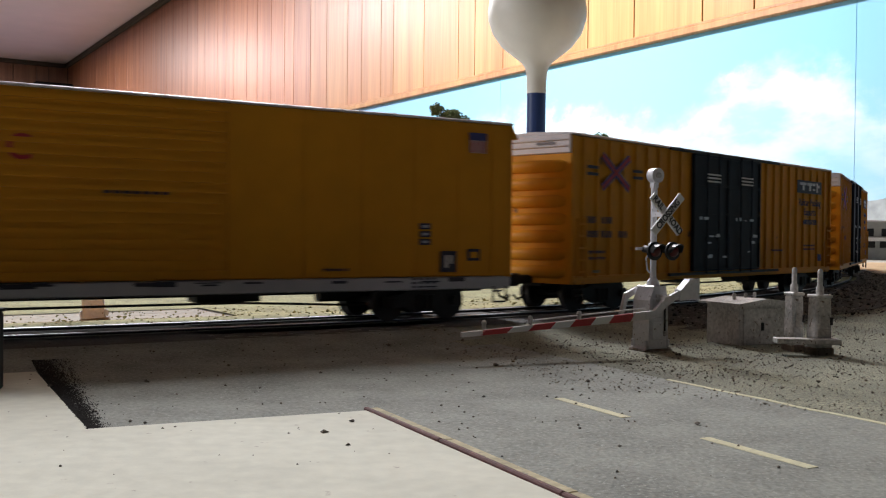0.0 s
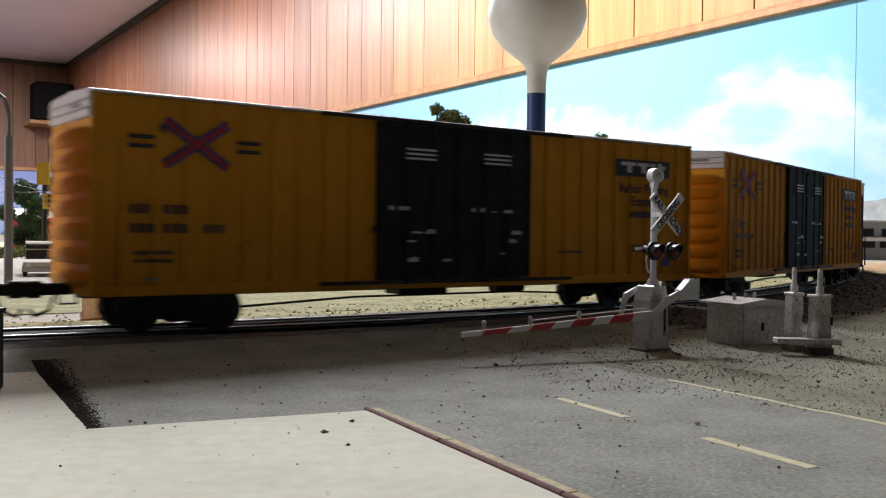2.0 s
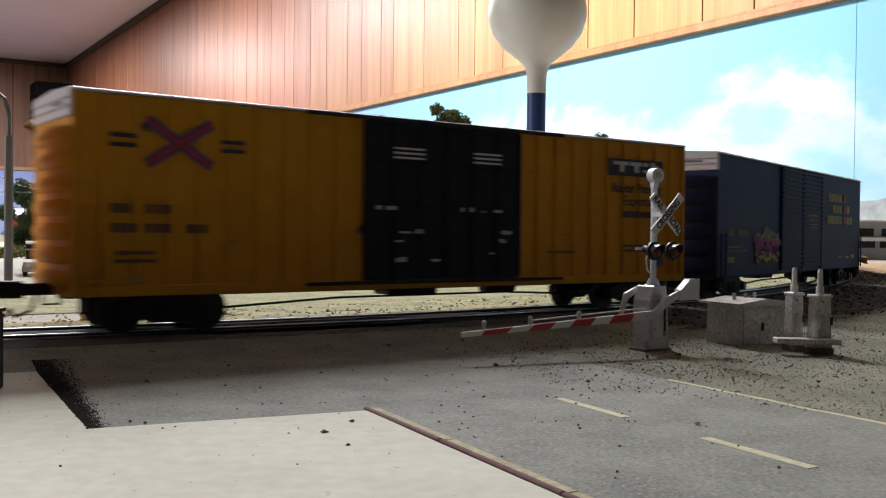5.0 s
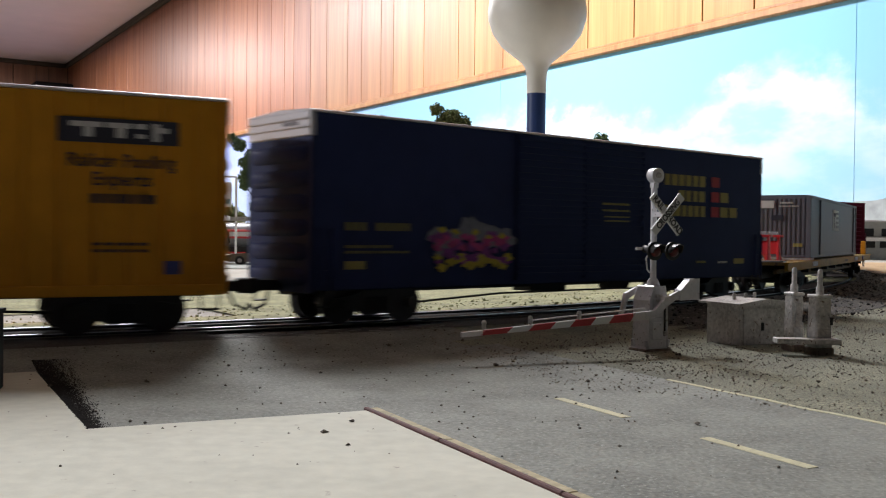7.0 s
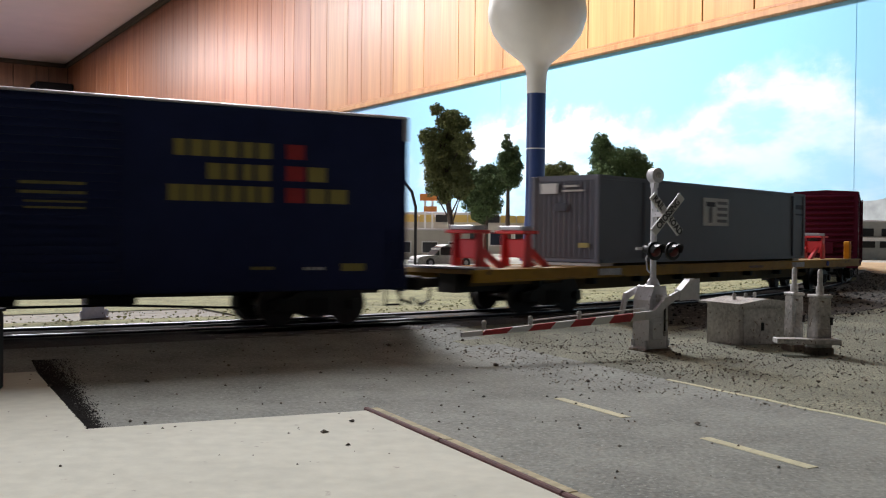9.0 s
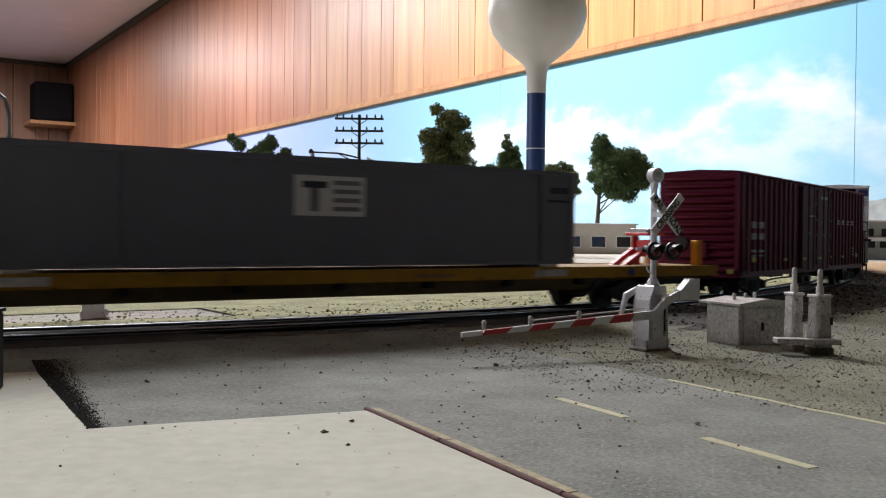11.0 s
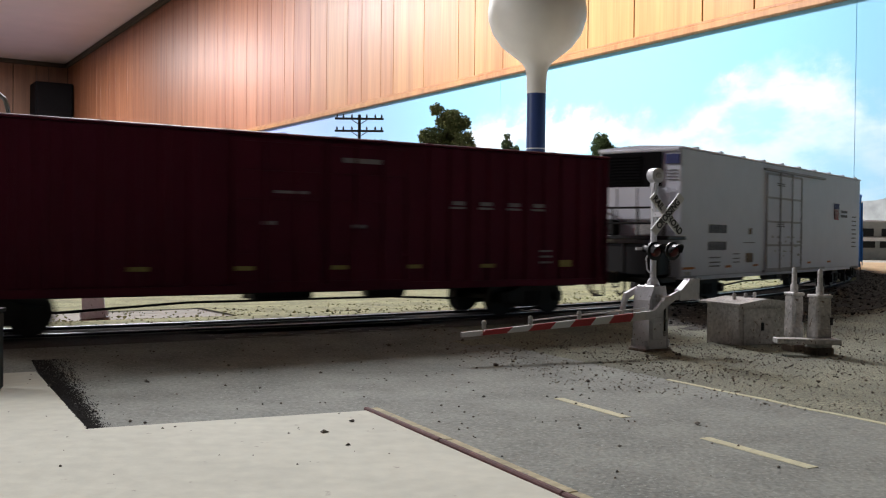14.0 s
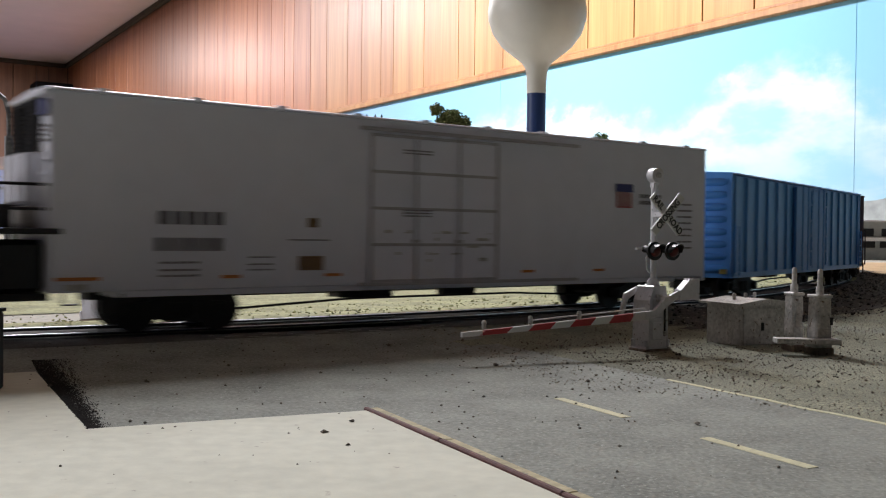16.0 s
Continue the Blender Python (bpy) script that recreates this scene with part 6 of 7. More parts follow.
# yellow smooth-side car with a silver sill
def silver_sill_car(s0):
    L, W, top, bot, sp = 0.2217, 0.0328, 0.0573, 0.0083, 0.165
    P = M["armour_yellow"]
    c = thing("box_car", "orange-yellow smooth-sided box car with a silver side sill", "box car", group="freight train")
    shell(c, L, W, 0.0118, top, P, inset=0.0003)
    part("side_sill", Build().box((0, 0, 0.0103), (L, W - 0.0002, 0.0036)), M["sill"], c, "silver side sill with dark streaks", bevel=0.0003)
    # pale roof colour paints the bright highlight along this car's eave
    roof(c, L, W, top, M["pale_roof"])
    for sd in (-1, 1):
        end_wall(c, L, W, 0.0118, top, sd, P, 8, 0.6)
        coupler(c, L, sd)
        part("corner_gusset", Build().prism([(0, 0), (sd * 0.0022, 0), (0, 0.004)], -W / 2, W / 2, pose(sd * L / 2, 0, top - 0.0045)), P, c)
    ribbed_door(c, -0.0288, 0.0238, W, 0.0128, 0.0562, 17, P, "wide yellow door pressed with fine horizontal ribs")
    for x in (-0.0295, 0.0245):
        part("door_edge", Build().box((x, -(W / 2), 0.0345), (0.0008, 0.0007, 0.044)), P, c)
    for x in (0.045, 0.062, 0.078, 0.0925, 0.104):
        part("panel_seam", Build().box((x, -(W / 2 - 0.0002), 0.0345), (0.0004, 0.0002, 0.044)), P, c)
    # shield: blue head over a pale striped field
    bar(c, 0.0955, 0.1015, 0.0516, 0.0538, W + 0.001, M["blue_ink"], "shield")
    bar(c, 0.0957, 0.1013, 0.0480, 0.0516, W + 0.001, M["white_ink"], "shield")
    for k in range(4):
        bar(c, 0.0960 + k * 0.0014, 0.0967 + k * 0.0014, 0.0481, 0.0515, W + 0.0013, M["red_ink"], "shield")
    for k in range(3):
        bar(c, 0.0795, 0.0832, 0.0213 + k * 0.0022, 0.0230 + k * 0.0022, W, M["ink"])
        bar(c, 0.0803, 0.0824, 0.0218 + k * 0.0022, 0.0225 + k * 0.0022, W + 0.0003, M["sill"])
    bar(c, 0.0864, 0.0918, 0.0136, 0.0196, W, M["ink"])
    bar(c, 0.0878, 0.0890, 0.0148, 0.0184, W + 0.0003, M["white_ink"])
    bar(c, 0.0894, 0.0905, 0.0160, 0.0184, W + 0.0003, M["white_ink"])
    bar(c, 0.0955, 0.0998, 0.0168, 0.0202, W, M["ink"])
    bar(c, 0.0963, 0.0990, 0.0176, 0.0194, W + 0.0003, P)
    on_side(c, lettering("C", 0.0082, M["red_ink"]), -0.0245, 0.0428, W + 0.0012, "letter", "large red letter")
    text_row(c, -0.0065, 0.0095, 0.0335, 0.0007, W + 0.0012, M["ink"], 7, 11)
    text_row(c, -0.0065, 0.0085, 0.0322, 0.0007, W + 0.0012, M["ink"], 6, 12)
    bar(c, 0.0045, 0.0082, 0.0212, 0.0222, W + 0.0012, M["ink"])
    text_row(c, 0.050, 0.058, 0.0145, 0.0007, W, M["ink"], 6, 13)
    for k in range(3):
        text_row(c, 0.077, 0.0855, 0.0095 + k * 0.0011, 0.0004, W, M["ink"], 4, 14 + k)
    r = random.Random(8)
    for k in range(26):
        x = r.uniform(-0.1, 0.1)
        bar(c, x, x + r.uniform(0.002, 0.009), 0.0110 + r.uniform(-0.0004, 0.0008), 0.0113 + r.uniform(-0.0002, 0.0008), W, M["ink"], "grime_streak")
    underframe(c, L, W, 0.0083, sp, box_x=0.03)
    running_gear(c, s0, sp, 0.0083)


# dark navy box car
def navy_car(s0):
    L, W, top, bot, sp = 0.212, 0.0328, 0.0562, 0.0086, 0.1615
    P = M["navy"]
    c = thing("box_car", "dark navy box car with yellow lettering and a painted graffiti panel", "box car", group="freight train")
    shell(c, L, W, bot, top, P, inset=0.0003)
    roof(c, L, W, top, M["pale_roof"])
    for sd in (-1, 1):
        end_wall(c, L, W, bot, top, sd, P, 6, 0.72, M["pale_roof"], 0.0068)
        coupler(c, L, sd)
        ladder(c, sd * (L / 2 - 0.0035), W, bot + 0.001, bot + 0.017, P, 5)
    for x0, x1 in ((-0.031, -0.0005), (0.0, 0.0297)):
        ribbed_door(c, x0, x1, W, 0.0112, 0.0552, 22, P, "navy door with fine horizontal ribs")
    for x in (-0.0315, -0.0003, 0.0302):
        part("door_edge", Build().box((x, -(W / 2 + 0.0001), 0.033), (0.0009, 0.001, 0.045)), P, c)
    # two-tone road name, unlettered blocks
    text_row(c, 0.0418, 0.0675, 0.0450, 0.0040, W, M["yellow_ink"], 6, 21, "name_block")
    text_row(c, 0.0505, 0.0672, 0.0394, 0.0040, W, M["yellow_ink"], 4, 22, "name_block")
    text_row(c, 0.0409, 0.0676, 0.0339, 0.0040, W, M["yellow_ink"], 7, 23, "name_block")
    for k, cols in ((0, "r"), (1, "ry"), (2, "ryy")):
        for q, ch in enumerate(cols):
            bar(c, 0.0712 + q * 0.0060, 0.0762 + q * 0.0060, 0.0432 - k * 0.0056, 0.0470 - k * 0.0056, W, M["red_ink"] if ch == "r" else M["yellow_ink"], "name_block")
    text_row(c, -0.0960, -0.0885, 0.0262, 0.0022, W, M["dim_yellow"], 3, 24)
    text_row(c, -0.0858, -0.0735, 0.0262, 0.0022, W, M["dim_yellow"], 6, 34)
    text_row(c, -0.0960, -0.0800, 0.0208, 0.0008, W, M["dim_yellow"], 7, 25)
    text_row(c, -0.0960, -0.0740, 0.0193, 0.0007, W, M["dim_yellow"], 9, 35)
    text_row(c, -0.0960, -0.0890, 0.0158, 0.0022, W, M["yellow_ink"], 3, 36)
    for k, z in enumerate((0.0352, 0.0330, 0.0308, 0.0296)):
        text_row(c, 0.0078 + 0.001 * (k > 1), 0.0220, z, 0.0007, W + 0.0012, M["yellow_ink"], 6, 26 + k)
    bar(c, 0.0868, 0.0935, 0.0143, 0.0163, W, M["yellow_ink"])
    text_row(c, 0.062, 0.068, 0.0152, 0.0008, W, M["yellow_ink"], 4, 31)
    text_row(c, 0.076, 0.082, 0.0150, 0.0008, W, M["white_ink"], 4, 32)
    # graffiti: lumpy blobs of spray colour in layers
    r = random.Random(5)
    layers = ((M["spray_grey"], 9, 0.0195, 0.0262, 0.0052), (M["spray_purple"], 15, 0.0165, 0.0242, 0.0027), (M["spray_yellow"], 13, 0.0150, 0.0186, 0.0021),
              (M["spray_pink"], 16, 0.0200, 0.0240, 0.0019), (M["spray_yellow"], 5, 0.0235, 0.0262, 0.0015), (M["spray_purple"], 8, 0.0160, 0.0200, 0.0013))
    for k, (m, n, z0, z1, size) in enumerate(layers):
        for i in range(n):
            u = (i + 0.5) / n
            x = -0.0650 + u * 0.0300 + r.uniform(-0.001, 0.001)
            z = r.uniform(z0, z1) - 0.0040 * (abs(u - 0.45) ** 1.5 if k == 0 else 0)
            pts = [(x + size * r.uniform(0.5, 1.25) * math.cos(a), z + 0.66 * size * r.uniform(0.4, 1.25) * math.sin(a)) for a in [2 * math.pi * q / 11 for q in range(11)]]
            part("graffiti", Build().prism(pts, -(W / 2 + 0.00012 + 0.00005 * k + 0.000003 * i), -(W / 2 - 0.0001)), m, c, "sprayed pink, purple and yellow graffiti")
    underframe(c, L, W, bot, sp)
    running_gear(c, s0, sp, bot)


# maroon ribbed box car
def maroon_car(s0, P, label, L=0.2135, top=0.0499, marks=True, sp=0.155, nine=13, n=11, deep=0.001):
    W, bot = 0.0328, 0.0088
    c = thing("box_car", label, "box car", group="freight train")
    shell(c, L, W, bot, top, P)
    roof(c, L, W, top, P)
    for sg in (-1, 1):
        part("side_sill", Build().box((0, sg * (W / 2 - 0.0004), bot + 0.001), (L - 0.002, 0.0012, 0.002)), P, c)
    for sd in (-1, 1):
        end_wall(c, L, W, bot, top, sd, P, nine, 0.62)
        coupler(c, L, sd)
        ladder(c, sd * (L / 2 - 0.0035), W, bot + 0.001, bot + 0.020, P, 6)
        part("end_plate", Build().box((sd * (L / 2 + 0.0016), 0.002, bot + 0.0105), (0.0012, 0.0125, 0.0062)), P, c, bevel=0.0003)
        wheel = Build().lathe([(0.0026, -0.0003), (0.0030, 0.0), (0.0026, 0.0003), (0.0004, 0.0003), (0.0004, -0.0003)], (0, 0, 0), 14, Matrix.Translation((sd * (L / 2 + 0.0026), 0.006, bot + 0.013)) @ pose(0, 0, 0, 0, 90, 0))
        part("brake_wheel", wheel, M["darkmetal"], c)
        part("uncoupling_tab", Build().box((sd * (L / 2 + 0.0012), -W / 2 + 0.003, bot + 0.0025), (0.0008, 0.0026, 0.0018)), M["yellow_ink"], c)
    xs = [-L / 2 + 0.0045 + i * (L / 2 - 0.036) / (n - 1) for i in range(n)]
    posts(c, xs + [-x for x in xs], W, bot + 0.002, top - 0.001, P, 0.0024, deep)
    for x0, x1 in ((-0.0217, 0.0043), (0.0047, 0.0303)):
        door(c, x0, x1, bot + 0.002, top - 0.0015, W, P, 5, 2)
    if marks:
        for x in (-0.0892, -0.0795):
            for z in (0.0296, 0.0250):
                text_row(c, x - 0.0032, x + 0.0032, z, 0.0026, W, M["stencil"], 3, int(-x * 1e4))
            bar(c, x - 0.003, x + 0.003, 0.0186, 0.0196, W, M["stencil"])
            text_row(c, x - 0.003, x + 0.003, 0.0172, 0.0006, W, M["stencil"], 4, 3)
        for x in (0.0475, 0.0575, 0.0680, 0.0775):
            bar(c, x - 0.0026, x + 0.0026, 0.0318, 0.0324, W, M["stencil"])
            bar(c, x - 0.0018, x + 0.0024, 0.0329, 0.0340, W, M["stencil"])
        bar(c, 0.0092, 0.0212, 0.0433, 0.0446, W + 0.002, M["stencil"])
        bar(c, -0.0105, -0.0010, 0.0345, 0.0352, W + 0.002, M["stencil"])
        text_row(c, -0.014, -0.010, 0.0268, 0.0010, W + 0.002, M["stencil"], 2, 5)
        text_row(c, 0.012, 0.0165, 0.0262, 0.0010, W + 0.002, M["stencil"], 2, 6)
        for x in (-0.0890, -0.0450, -0.0185, 0.0085, 0.0325, 0.0585, 0.0888):
            bar(c, x - 0.0025, x + 0.0025, 0.0146, 0.0157 + 0.001 * (abs(x) > 0.08), W + 0.002 * (abs(x) < 0.03), M["yellow_ink"])
        for z in (0.0160, 0.0178, 0.0195):
            text_row(c, 0.078, 0.0835, z, 0.0006, W, M["stencil"], 3, 8)
    underframe(c, L, W, bot, sp)
    running_gear(c, s0, sp, bot)
    return c


# white mechanical refrigerator car
def white_reefer(s0):
    L, W, top, bot, sp = 0.2282, 0.0328, 0.0562, 0.0086, 0.162
    P = M["reefer_white"]
    c = thing("refrigerator_car", "white smooth-sided refrigerator car with a black cooling grille", "refrigerator car", group="freight train")
    shell(c, L, W, bot + 0.001, top, P, inset=0.0002)
    part("side_sill", Build().box((0, 0, bot + 0.0014), (L - 0.03, W - 0.0012, 0.0026)), P, c)
    roof(c, L, W, top, P, 10)
    for i in range(10):
        part("roof_bracket", Build().box((-L / 2 + (i + 0.5) * L / 10, -W / 2 - 0.0002, top + 0.0003), (0.0026, 0.0012, 0.0008)), P, c)
    end_wall(c, L, W, bot, top, 1, P, 5, 0.5)
    x = -L / 2
    part("cooling_grille", Build().box((x - 0.0004, 0.0032, 0.0485), (0.0016, 0.0238, 0.0122)), M["speaker"], c, "black louvred cooling unit grille")
    lv = Build()
    for i in range(10):
        lv.box((x - 0.0014, 0.0062, 0.0432 + i * 0.0011), (0.0008, 0.0150, 0.0004))
    part("louvre", lv, M["speaker"], c)
    part("end_marking", Build().box((x - 0.0005, -0.0130, 0.0520), (0.0008, 0.0052, 0.0034)), M["blue_ink"], c)
    part("end_cap", Build().box((x - 0.0006, 0, 0.0553), (0.0016, W - 0.001, 0.0012)), P, c, bevel=0.0003)
    cover = part("unit_cover", Build().box((x - 0.0016, 0.0032, 0.0362), (0.0036, 0.0226, 0.0118)), P, c, "white cooling unit cover", bevel=0.0005)
    for y in (-0.0040, 0.0040):
        part("cover_seam", Build().box((x - 0.0035, 0.0032 + y, 0.0362), (0.0002, 0.0003, 0.0110)), M["grey_ink"], cover)
    for k in range(4):
        part("lettering", Build().box((x - 0.0005, -0.0128, 0.0480 - k * 0.0011), (0.0002, 0.0042, 0.0004)), M["grey_ink"], c)
    # end platform, fuel tank and guard rails
    part("end_platform", Build().box((x - 0.0048, 0, 0.0240), (0.0146, W + 0.0012, 0.0013)), M["black"], c, "black running board across the end", bevel=0.0002)
    part("end_sill", Build().box((x - 0.0055, 0, 0.0092), (0.0120, 0.0290, 0.0016)), M["darkmetal"], c)
    tank = part("fuel_tank", Build().box((x - 0.0056, 0.0005, 0.0160), (0.0106, 0.0268, 0.0116)), M["black"], c, "black fuel tank and engine housing", bevel=0.0010)
    for y in (-0.0085, 0.0005, 0.0090):
        part("tank_strap", Build().box((x - 0.0057, y, 0.0160), (0.0112, 0.0009, 0.0120)), M["darkmetal"], tank, bevel=0.0002)
    part("control_box", Build().box((x - 0.0030, 0.0105, 0.0276), (0.0052, 0.0060, 0.0056)), M["darkmetal"], c, bevel=0.0004)
    part("motor_case", Build().box((x - 0.0024, -0.0040, 0.0272), (0.0040, 0.0070, 0.0050)), M["weathered"], c, bevel=0.0004)
    for z in (0.0290, 0.0345):
        part("guard_rail", Build().tube([(x, -0.0148, z), (x - 0.0110, -0.0148, z), (x - 0.0110, 0.0148, z), (x, 0.0148, z)], 0.0004, 6), M["black"], c)
    for y in (-0.0148, -0.005, 0.005, 0.0148):
        part("rail_post", Build().cyl((x - 0.0110, y, 0.0240), (x - 0.0110, y, 0.0345), 0.0004, 6), M["black"], c)
    lad = Build().cyl((x - 0.0010, -0.0152, 0.0246), (x - 0.0010, -0.0152, 0.0420), 0.0003, 5).cyl((x - 0.0010, -0.0118, 0.0246), (x - 0.0010, -0.0118, 0.0420), 0.0003, 5)
    for k in range(5):
        lad.cyl((x - 0.0010, -0.0152, 0.0268 + k * 0.0034), (x - 0.0010, -0.0118, 0.0268 + k * 0.0034), 0.00025, 5)
    part("end_ladder", lad, P, c)
    coupler(c, L + 0.019, -1)
    coupler(c, L, 1)
    # plug door with hanger rail and rods
    door(c, -0.0302, 0.0160, 0.0108, 0.0520, W, P, 4, 2, proud=0.0004, gear=M["door_gear"])
    for z in (0.0532, 0.0104):
        part("door_rail", Build().box((0.008, -W / 2 - 0.0006, z), (0.082, 0.0012, 0.0009)), M["door_gear"], c)
    for k, z in enumerate((0.0478, 0.0470, 0.0310, 0.0302, 0.0294)):
        text_row(c, -0.0195, -0.0095, z, 0.0004, W + 0.0022, M["grey_ink"], 6, 40 + k)
    r = random.Random(3)
    for k in range(22):
        xx, zz = r.uniform(-0.027, 0.012), r.choice((0.0165, 0.0185, 0.0205, 0.0225, 0.0245))
        bar(c, xx, xx + r.uniform(0.0008, 0.003), zz, zz + r.uniform(0.0003, 0.001), W + 0.0022, M["weathered"])
    text_row(c, -0.0896, -0.0723, 0.0276, 0.0032, W, M["grey_ink"], 5, 50)
    text_row(c, -0.0905, -0.0728, 0.0212, 0.0032, W, M["grey_ink"], 7, 51)
    for k, z in enumerate((0.0168, 0.0150, 0.0136)):
        text_row(c, -0.0890, -0.0790, z, 0.0005, W, M["grey_ink"], 5, 52 + k)
        text_row(c, -0.0660, -0.0590, z + 0.0012, 0.0004, W, M["grey_ink"], 4, 55 + k)
    bar(c, -0.0516, -0.0444, 0.0145, 0.0182, W, M["brown_ink"])
    bar(c, -0.0490, -0.0460, 0.0258, 0.0282, W, M["brown_ink"])
    bar(c, -0.0545, -0.0425, 0.0223, 0.0226, W, M["grey_ink"])
    for xx in (-0.1080, -0.0706, -0.0413, 0.0285, 0.0597):
        w_ = 0.005 if xx < -0.1 else 0.0026
        bar(c, xx - w_, xx + w_, 0.0128, 0.0136, W, M["orange_ink"])
    bar(c, -0.1110, -0.1060, 0.0106, 0.0120, W, M["weathered"])
    bar(c, 0.0672, 0.0757, 0.0393, 0.0420, W, M["blue_ink"], "shield")
    bar(c, 0.0678, 0.0751, 0.0340, 0.0392, W, M["red_ink"], "shield")
    for k in range(3):
        bar(c, 0.0686 + k * 0.0022, 0.0695 + k * 0.0022, 0.0344, 0.0391, W + 0.0003, M["white_ink"], "shield")
    text_row(c, 0.0790, 0.0900, 0.0382, 0.0013, W, M["grey_ink"], 5, 60)
    text_row(c, 0.0790, 0.0900, 0.0360, 0.0013, W, M["grey_ink"], 6, 61)
    for k in range(8):
        text_row(c, 0.0985, 0.1065, 0.0205 + k * 0.0022, 0.0006, W, M["grey_ink"], 3, 62 + k)
    underframe(c, L - 0.02, W, bot, sp, box_x=-0.02)
    running_gear(c, s0, sp, bot)


# yellow flat car with hitches and a grey container on it
def flat_car(s0):
    L, W, sp = 0.309, 0.0310, 0.222
    c = thing("flat_car", "long yellow container flat car with red hitches", "flat car", group="freight train")
    for sg in (-1, 1):
        beam = part("side_beam", Build().box((0, sg * (W / 2 - 0.0007), 0.0124), (L, 0.0014, 0.0036)), M["flat_yellow"], c, "yellow side channel")
        for z in (0.0108, 0.0140):
            part("beam_flange", Build().box((0, sg * (W / 2 - 0.0002), z), (L + 0.0002, 0.0016, 0.0005)), M["flat_yellow"], beam)
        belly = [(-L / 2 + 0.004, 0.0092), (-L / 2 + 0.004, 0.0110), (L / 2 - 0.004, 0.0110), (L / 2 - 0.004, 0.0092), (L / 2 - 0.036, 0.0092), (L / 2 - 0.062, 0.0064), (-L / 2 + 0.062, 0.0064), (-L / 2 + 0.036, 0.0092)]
        part("belly_girder", Build().prism(belly, sg * 0.0095 - 0.0006, sg * 0.0095 + 0.0006), M["dark_yellow"], c, "dark brown-yellow fishbelly girder under the side channel")
    part("deck", Build().box((0, 0, 0.0135), (L - 0.001, W - 0.0026, 0.0012)), M["deck"], c, "worn yellow deck plates")
    part("centre_sill", Build().box((0, 0, 0.0100), (L - 0.01, 0.008, 0.006)), M["darkmetal"], c)
    for i in range(9):
        part("cross_bearer", Build().box((-0.12 + i * 0.03, 0, 0.0106), (0.002, W - 0.004, 0.0045)), M["darkmetal"], c)
    for x, face in ((-0.1400, 1), (-0.1160, 1), (0.1330, -1)):
        h = Build().box((0, -0.0046, 0.0054), (0.0048, 0.0012, 0.0108), None, 0.7).box((0, 0.0046, 0.0054), (0.0048, 0.0012, 0.0108), None, 0.7).box((0, 0, 0.0112), (0.0082, 0.0120, 0.0011)).box((0, 0, 0.0060), (0.0010, 0.0090, 0.0060))
        hitch = part("hitch", h, M["hitch_red"], c, "red trailer hitch stand", bevel=0.0003, at=pose(x, 0, 0.0141))
        part("hitch_strut", Build().box((face * 0.0100, 0.0030, 0.0052), (0.0190, 0.0014, 0.0018), pose(0, 0, 0.0012, 0, 30 * face, 0)).box((face * 0.0100, -0.0030, 0.0052), (0.0190, 0.0014, 0.0018), pose(0, 0, 0.0012, 0, 30 * face, 0)), M["hitch_red"], hitch)
        part("hitch_plate", Build().prism([(-0.0036, 0.0118), (0.0036, 0.0118), (0.0030, 0.0130), (-0.0030, 0.0130)], -0.0042, 0.0042), M["sill"], hitch, "dull silver coupling plate", bevel=0.0002)
    for x in (-0.0845, 0.0745):
        part("container_pedestal", Build().box((x, 0, 0.0146), (0.0075, W - 0.002, 0.0012)), M["weathered"], c, bevel=0.0002)
        part("label_plate", Build().box((x, -W / 2 - 0.0002, 0.0124), (0.0135, 0.0003, 0.0022)), M["weathered"], c)
    part("logo_disc", Build().cyl((0.1105, -W / 2 - 0.0003, 0.0122), (0.1105, -W / 2, 0.0122), 0.0014, 12), M["blue_ink"], c)
    text_row(c, 0.023, 0.037, 0.0122, 0.0010, W, M["brown_ink"], 9, 70)
    for sg in (-1, 1):
        part("end_post", Build().box((L / 2 - 0.007, sg * 0.0118, 0.0186), (0.0028, 0.0030, 0.0092)), M["yellow_car"], c, bevel=0.0003)
    part("platform_step", Build().box((-L / 2 + 0.005, 0, 0.0146), (0.008, W - 0.004, 0.0006)), M["silver"], c)
    for sd in (-1, 1):
        coupler(c, L, sd)
    running_gear(c, s0, sp, 0.0075)
    # container: corrugated ends, smooth sides
    off, CL, CW, z0, z1 = -0.0020, 0.175, 0.0282, 0.0152, 0.0449
    k = thing("shipping_container", "grey intermodal container riding on the flat car", "container", group="freight train")
    G = M["grey_box"]
    part("body", Build().box((off, 0, (z0 + z1) / 2), (CL - 0.0016, CW - 0.0008, z1 - z0 - 0.0004)), G, k)
    for sd in (-1, 1):
        for y in (-1, 1):
            part("corner_post", Build().box((off + sd * (CL / 2 - 0.001), y * (CW / 2 - 0.001), (z0 + z1) / 2), (0.0022, 0.0022, z1 - z0)), G, k, bevel=0.0002)
        for i in range(11):
            part("end_rib", Build().box((off + sd * (CL / 2 - 0.0006), -CW / 2 + 0.0033 + i * (CW - 0.0066) / 10, (z0 + z1) / 2), (0.0007, 0.0012, z1 - z0 - 0.003)), G, k, bevel=0.0002)
    for z in (z0 + 0.0006, z1 - 0.0006):
        part("rail", Build().box((off, -CW / 2 + 0.0002, z), (CL - 0.004, 0.0010, 0.0012)).box((off, CW / 2 - 0.0002, z), (CL - 0.004, 0.0010, 0.0012)), G, k)
    for x in (-0.0591, 0.0723):
        part("lifting_post", Build().box((x, -CW / 2 + 0.0001, (z0 + z1) / 2), (0.0022, 0.0008, z1 - z0 - 0.002)), G, k)
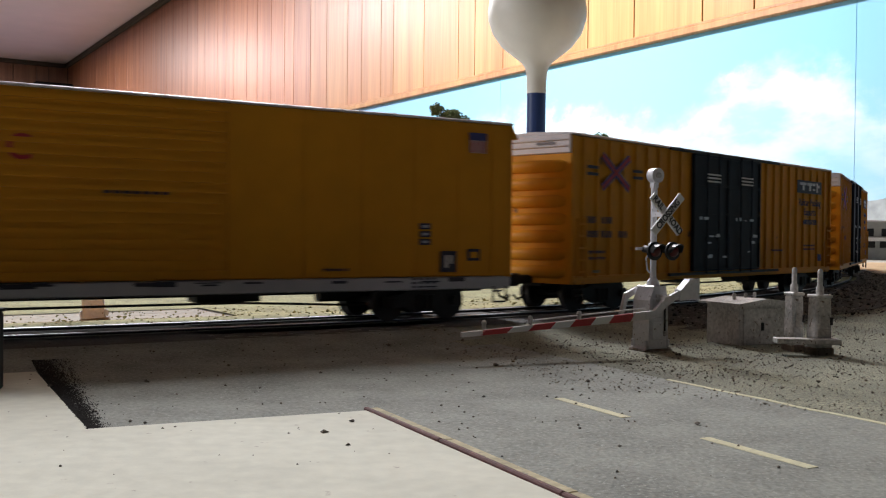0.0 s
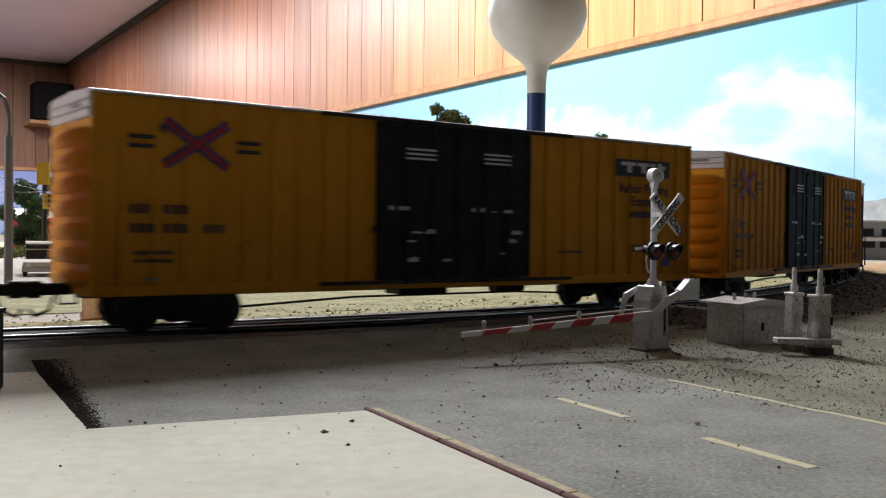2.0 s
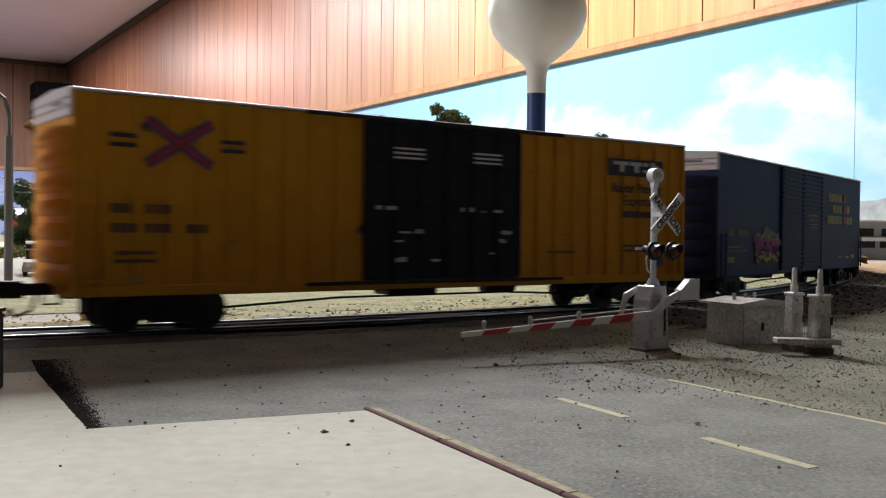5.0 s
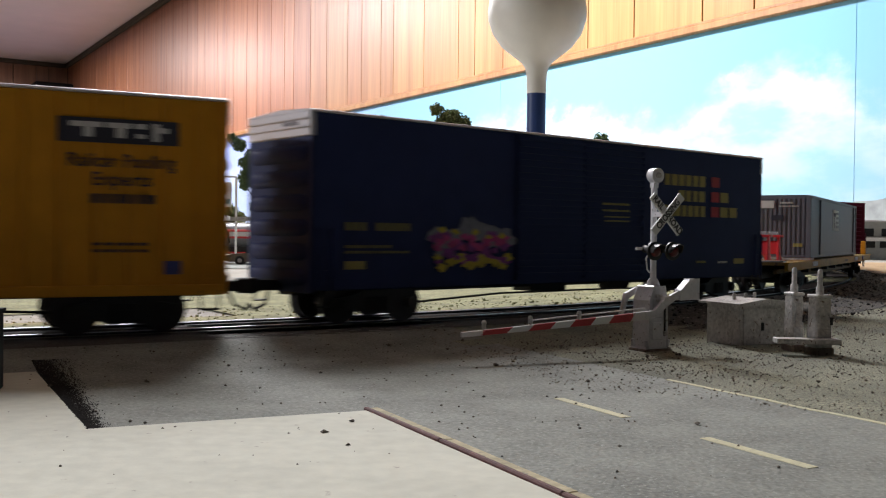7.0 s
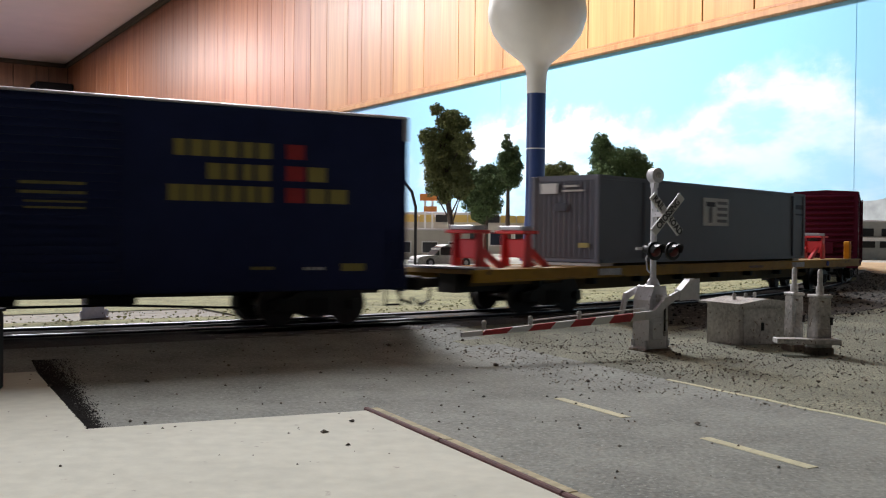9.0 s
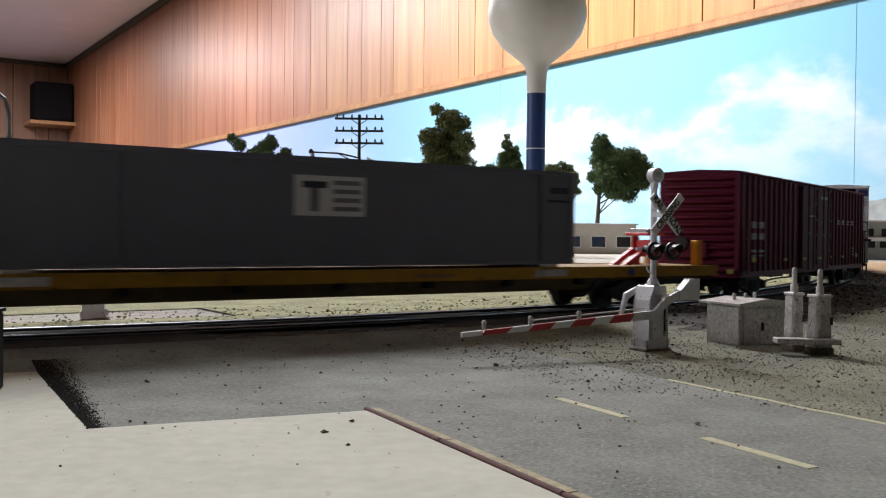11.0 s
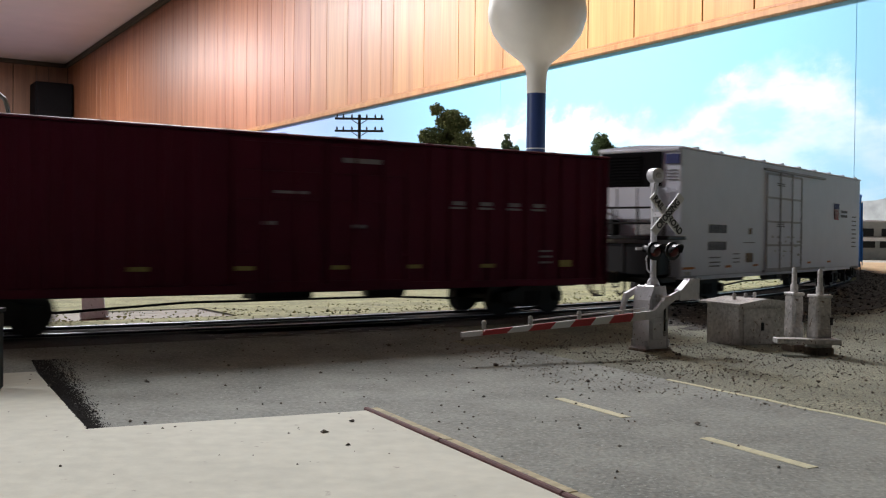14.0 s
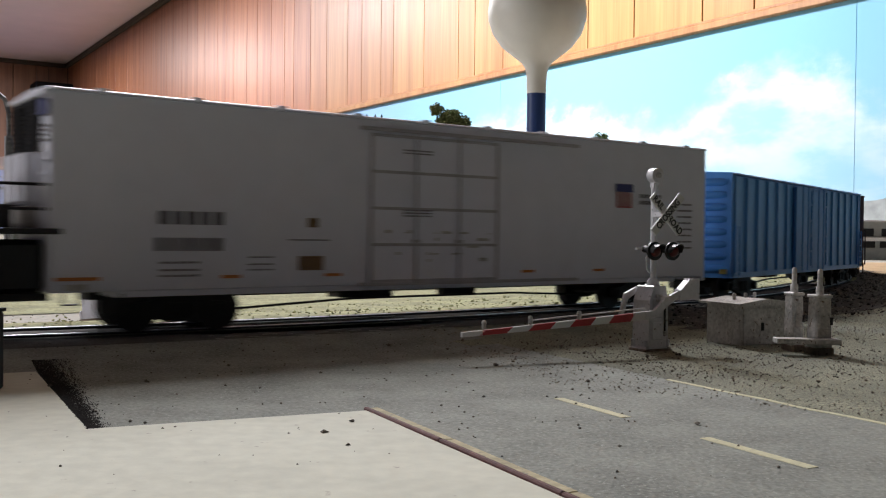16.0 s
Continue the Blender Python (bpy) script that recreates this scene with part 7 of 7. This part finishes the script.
    cw = CW - 0.0006
    lx = -0.0118
    bar(k, lx - 0.0032, lx + 0.0186, 0.0290, 0.0400, cw, M["white_ink"], "sign_panel", "white logo panel with dark bars")
    for i in range(4):
        bar(k, lx + 0.0085, lx + 0.0172, 0.0304 + i * 0.0024, 0.0316 + i * 0.0024, cw + 0.0003, M["grey_ink"])
    bar(k, lx + 0.0014, lx + 0.0042, 0.0302, 0.0366, cw + 0.0003, M["grey_ink"])
    bar(k, lx - 0.0010, lx + 0.0066, 0.0366, 0.0384, cw + 0.0004, M["ink"])
    ex = off - CL / 2 - 0.0003
    for y, z, w_, h_, m in ((0.0062, 0.0407, 0.0070, 0.0036, M["white_ink"]), (-0.0030, 0.0414, 0.0058, 0.0008, M["weathered"]), (-0.0040, 0.0398, 0.0090, 0.0006, M["weathered"]),
                            (0.0012, 0.0342, 0.0052, 0.0026, M["ink"]), (-0.0084, 0.0212, 0.0042, 0.0016, M["yellow_ink"])):
        part("decal", Build().box((ex, y, z), (0.0003, w_, h_)), m, k)
    bar(k, 0.0752, 0.0830, 0.0378, 0.0398, cw, M["ink"], "decal")
    bar(k, 0.0740, 0.0835, 0.0350, 0.0358, cw, M["ink"], "decal")
    part("roof", Build().box((off, 0, z1), (CL - 0.003, CW - 0.003, 0.0006)), G, k)
    TRAIN.append((k, s0, sp, [], []))


silver_sill_car(-0.0982)
pooling_car(0.1387, "yellow ribbed high-cube box car with black plug doors")
pooling_car(0.3688, "yellow ribbed high-cube box car with black plug doors")
navy_car(0.5987)
flat_car(0.8747)
maroon_car(1.1515, M["maroon"], "maroon ribbed box car with white and yellow stencils")
white_reefer(1.4064)
maroon_car(1.6400, M["blue_car"], "light blue ribbed box car with a plain door", L=0.204, top=0.0490, marks=False, nine=8, n=6, deep=0.0012)
maroon_car(1.8650, M["brown_car"], "dark brown ribbed box car at the end", L=0.204, top=0.0490, marks=False, nine=8)



def motions():
    rows_t = [i * 0.1 for i in range(161)]
    spin_t = [i * 0.05 for i in range(321)]
    for car, s0, spacing, trucks, wheels in TRAIN:
        walk(car, [(t, car_pose(s0 - rolled(t), spacing)) for t in rows_t])
        for truck, side in trucks:
            rows = []
            for t in rows_t:
                s = s0 - rolled(t) + side * spacing / 2
                d = track(s + 0.011) - track(s - 0.011)
                heading = math.degrees(math.atan2(d.y, d.x))
                body = math.degrees(car_pose(s0 - rolled(t), spacing).to_euler().z)
                turn = (heading - body + 180) % 360 - 180
                rows.append((t, pose(side * spacing / 2, 0, 0, 0, 0, turn)))
            walk(truck, rows)
        for wheel, x, r in wheels:
            walk(wheel, [(t, pose(x, 0, r, 0, -math.degrees(rolled(t) / r), 0)) for t in spin_t])


motions()
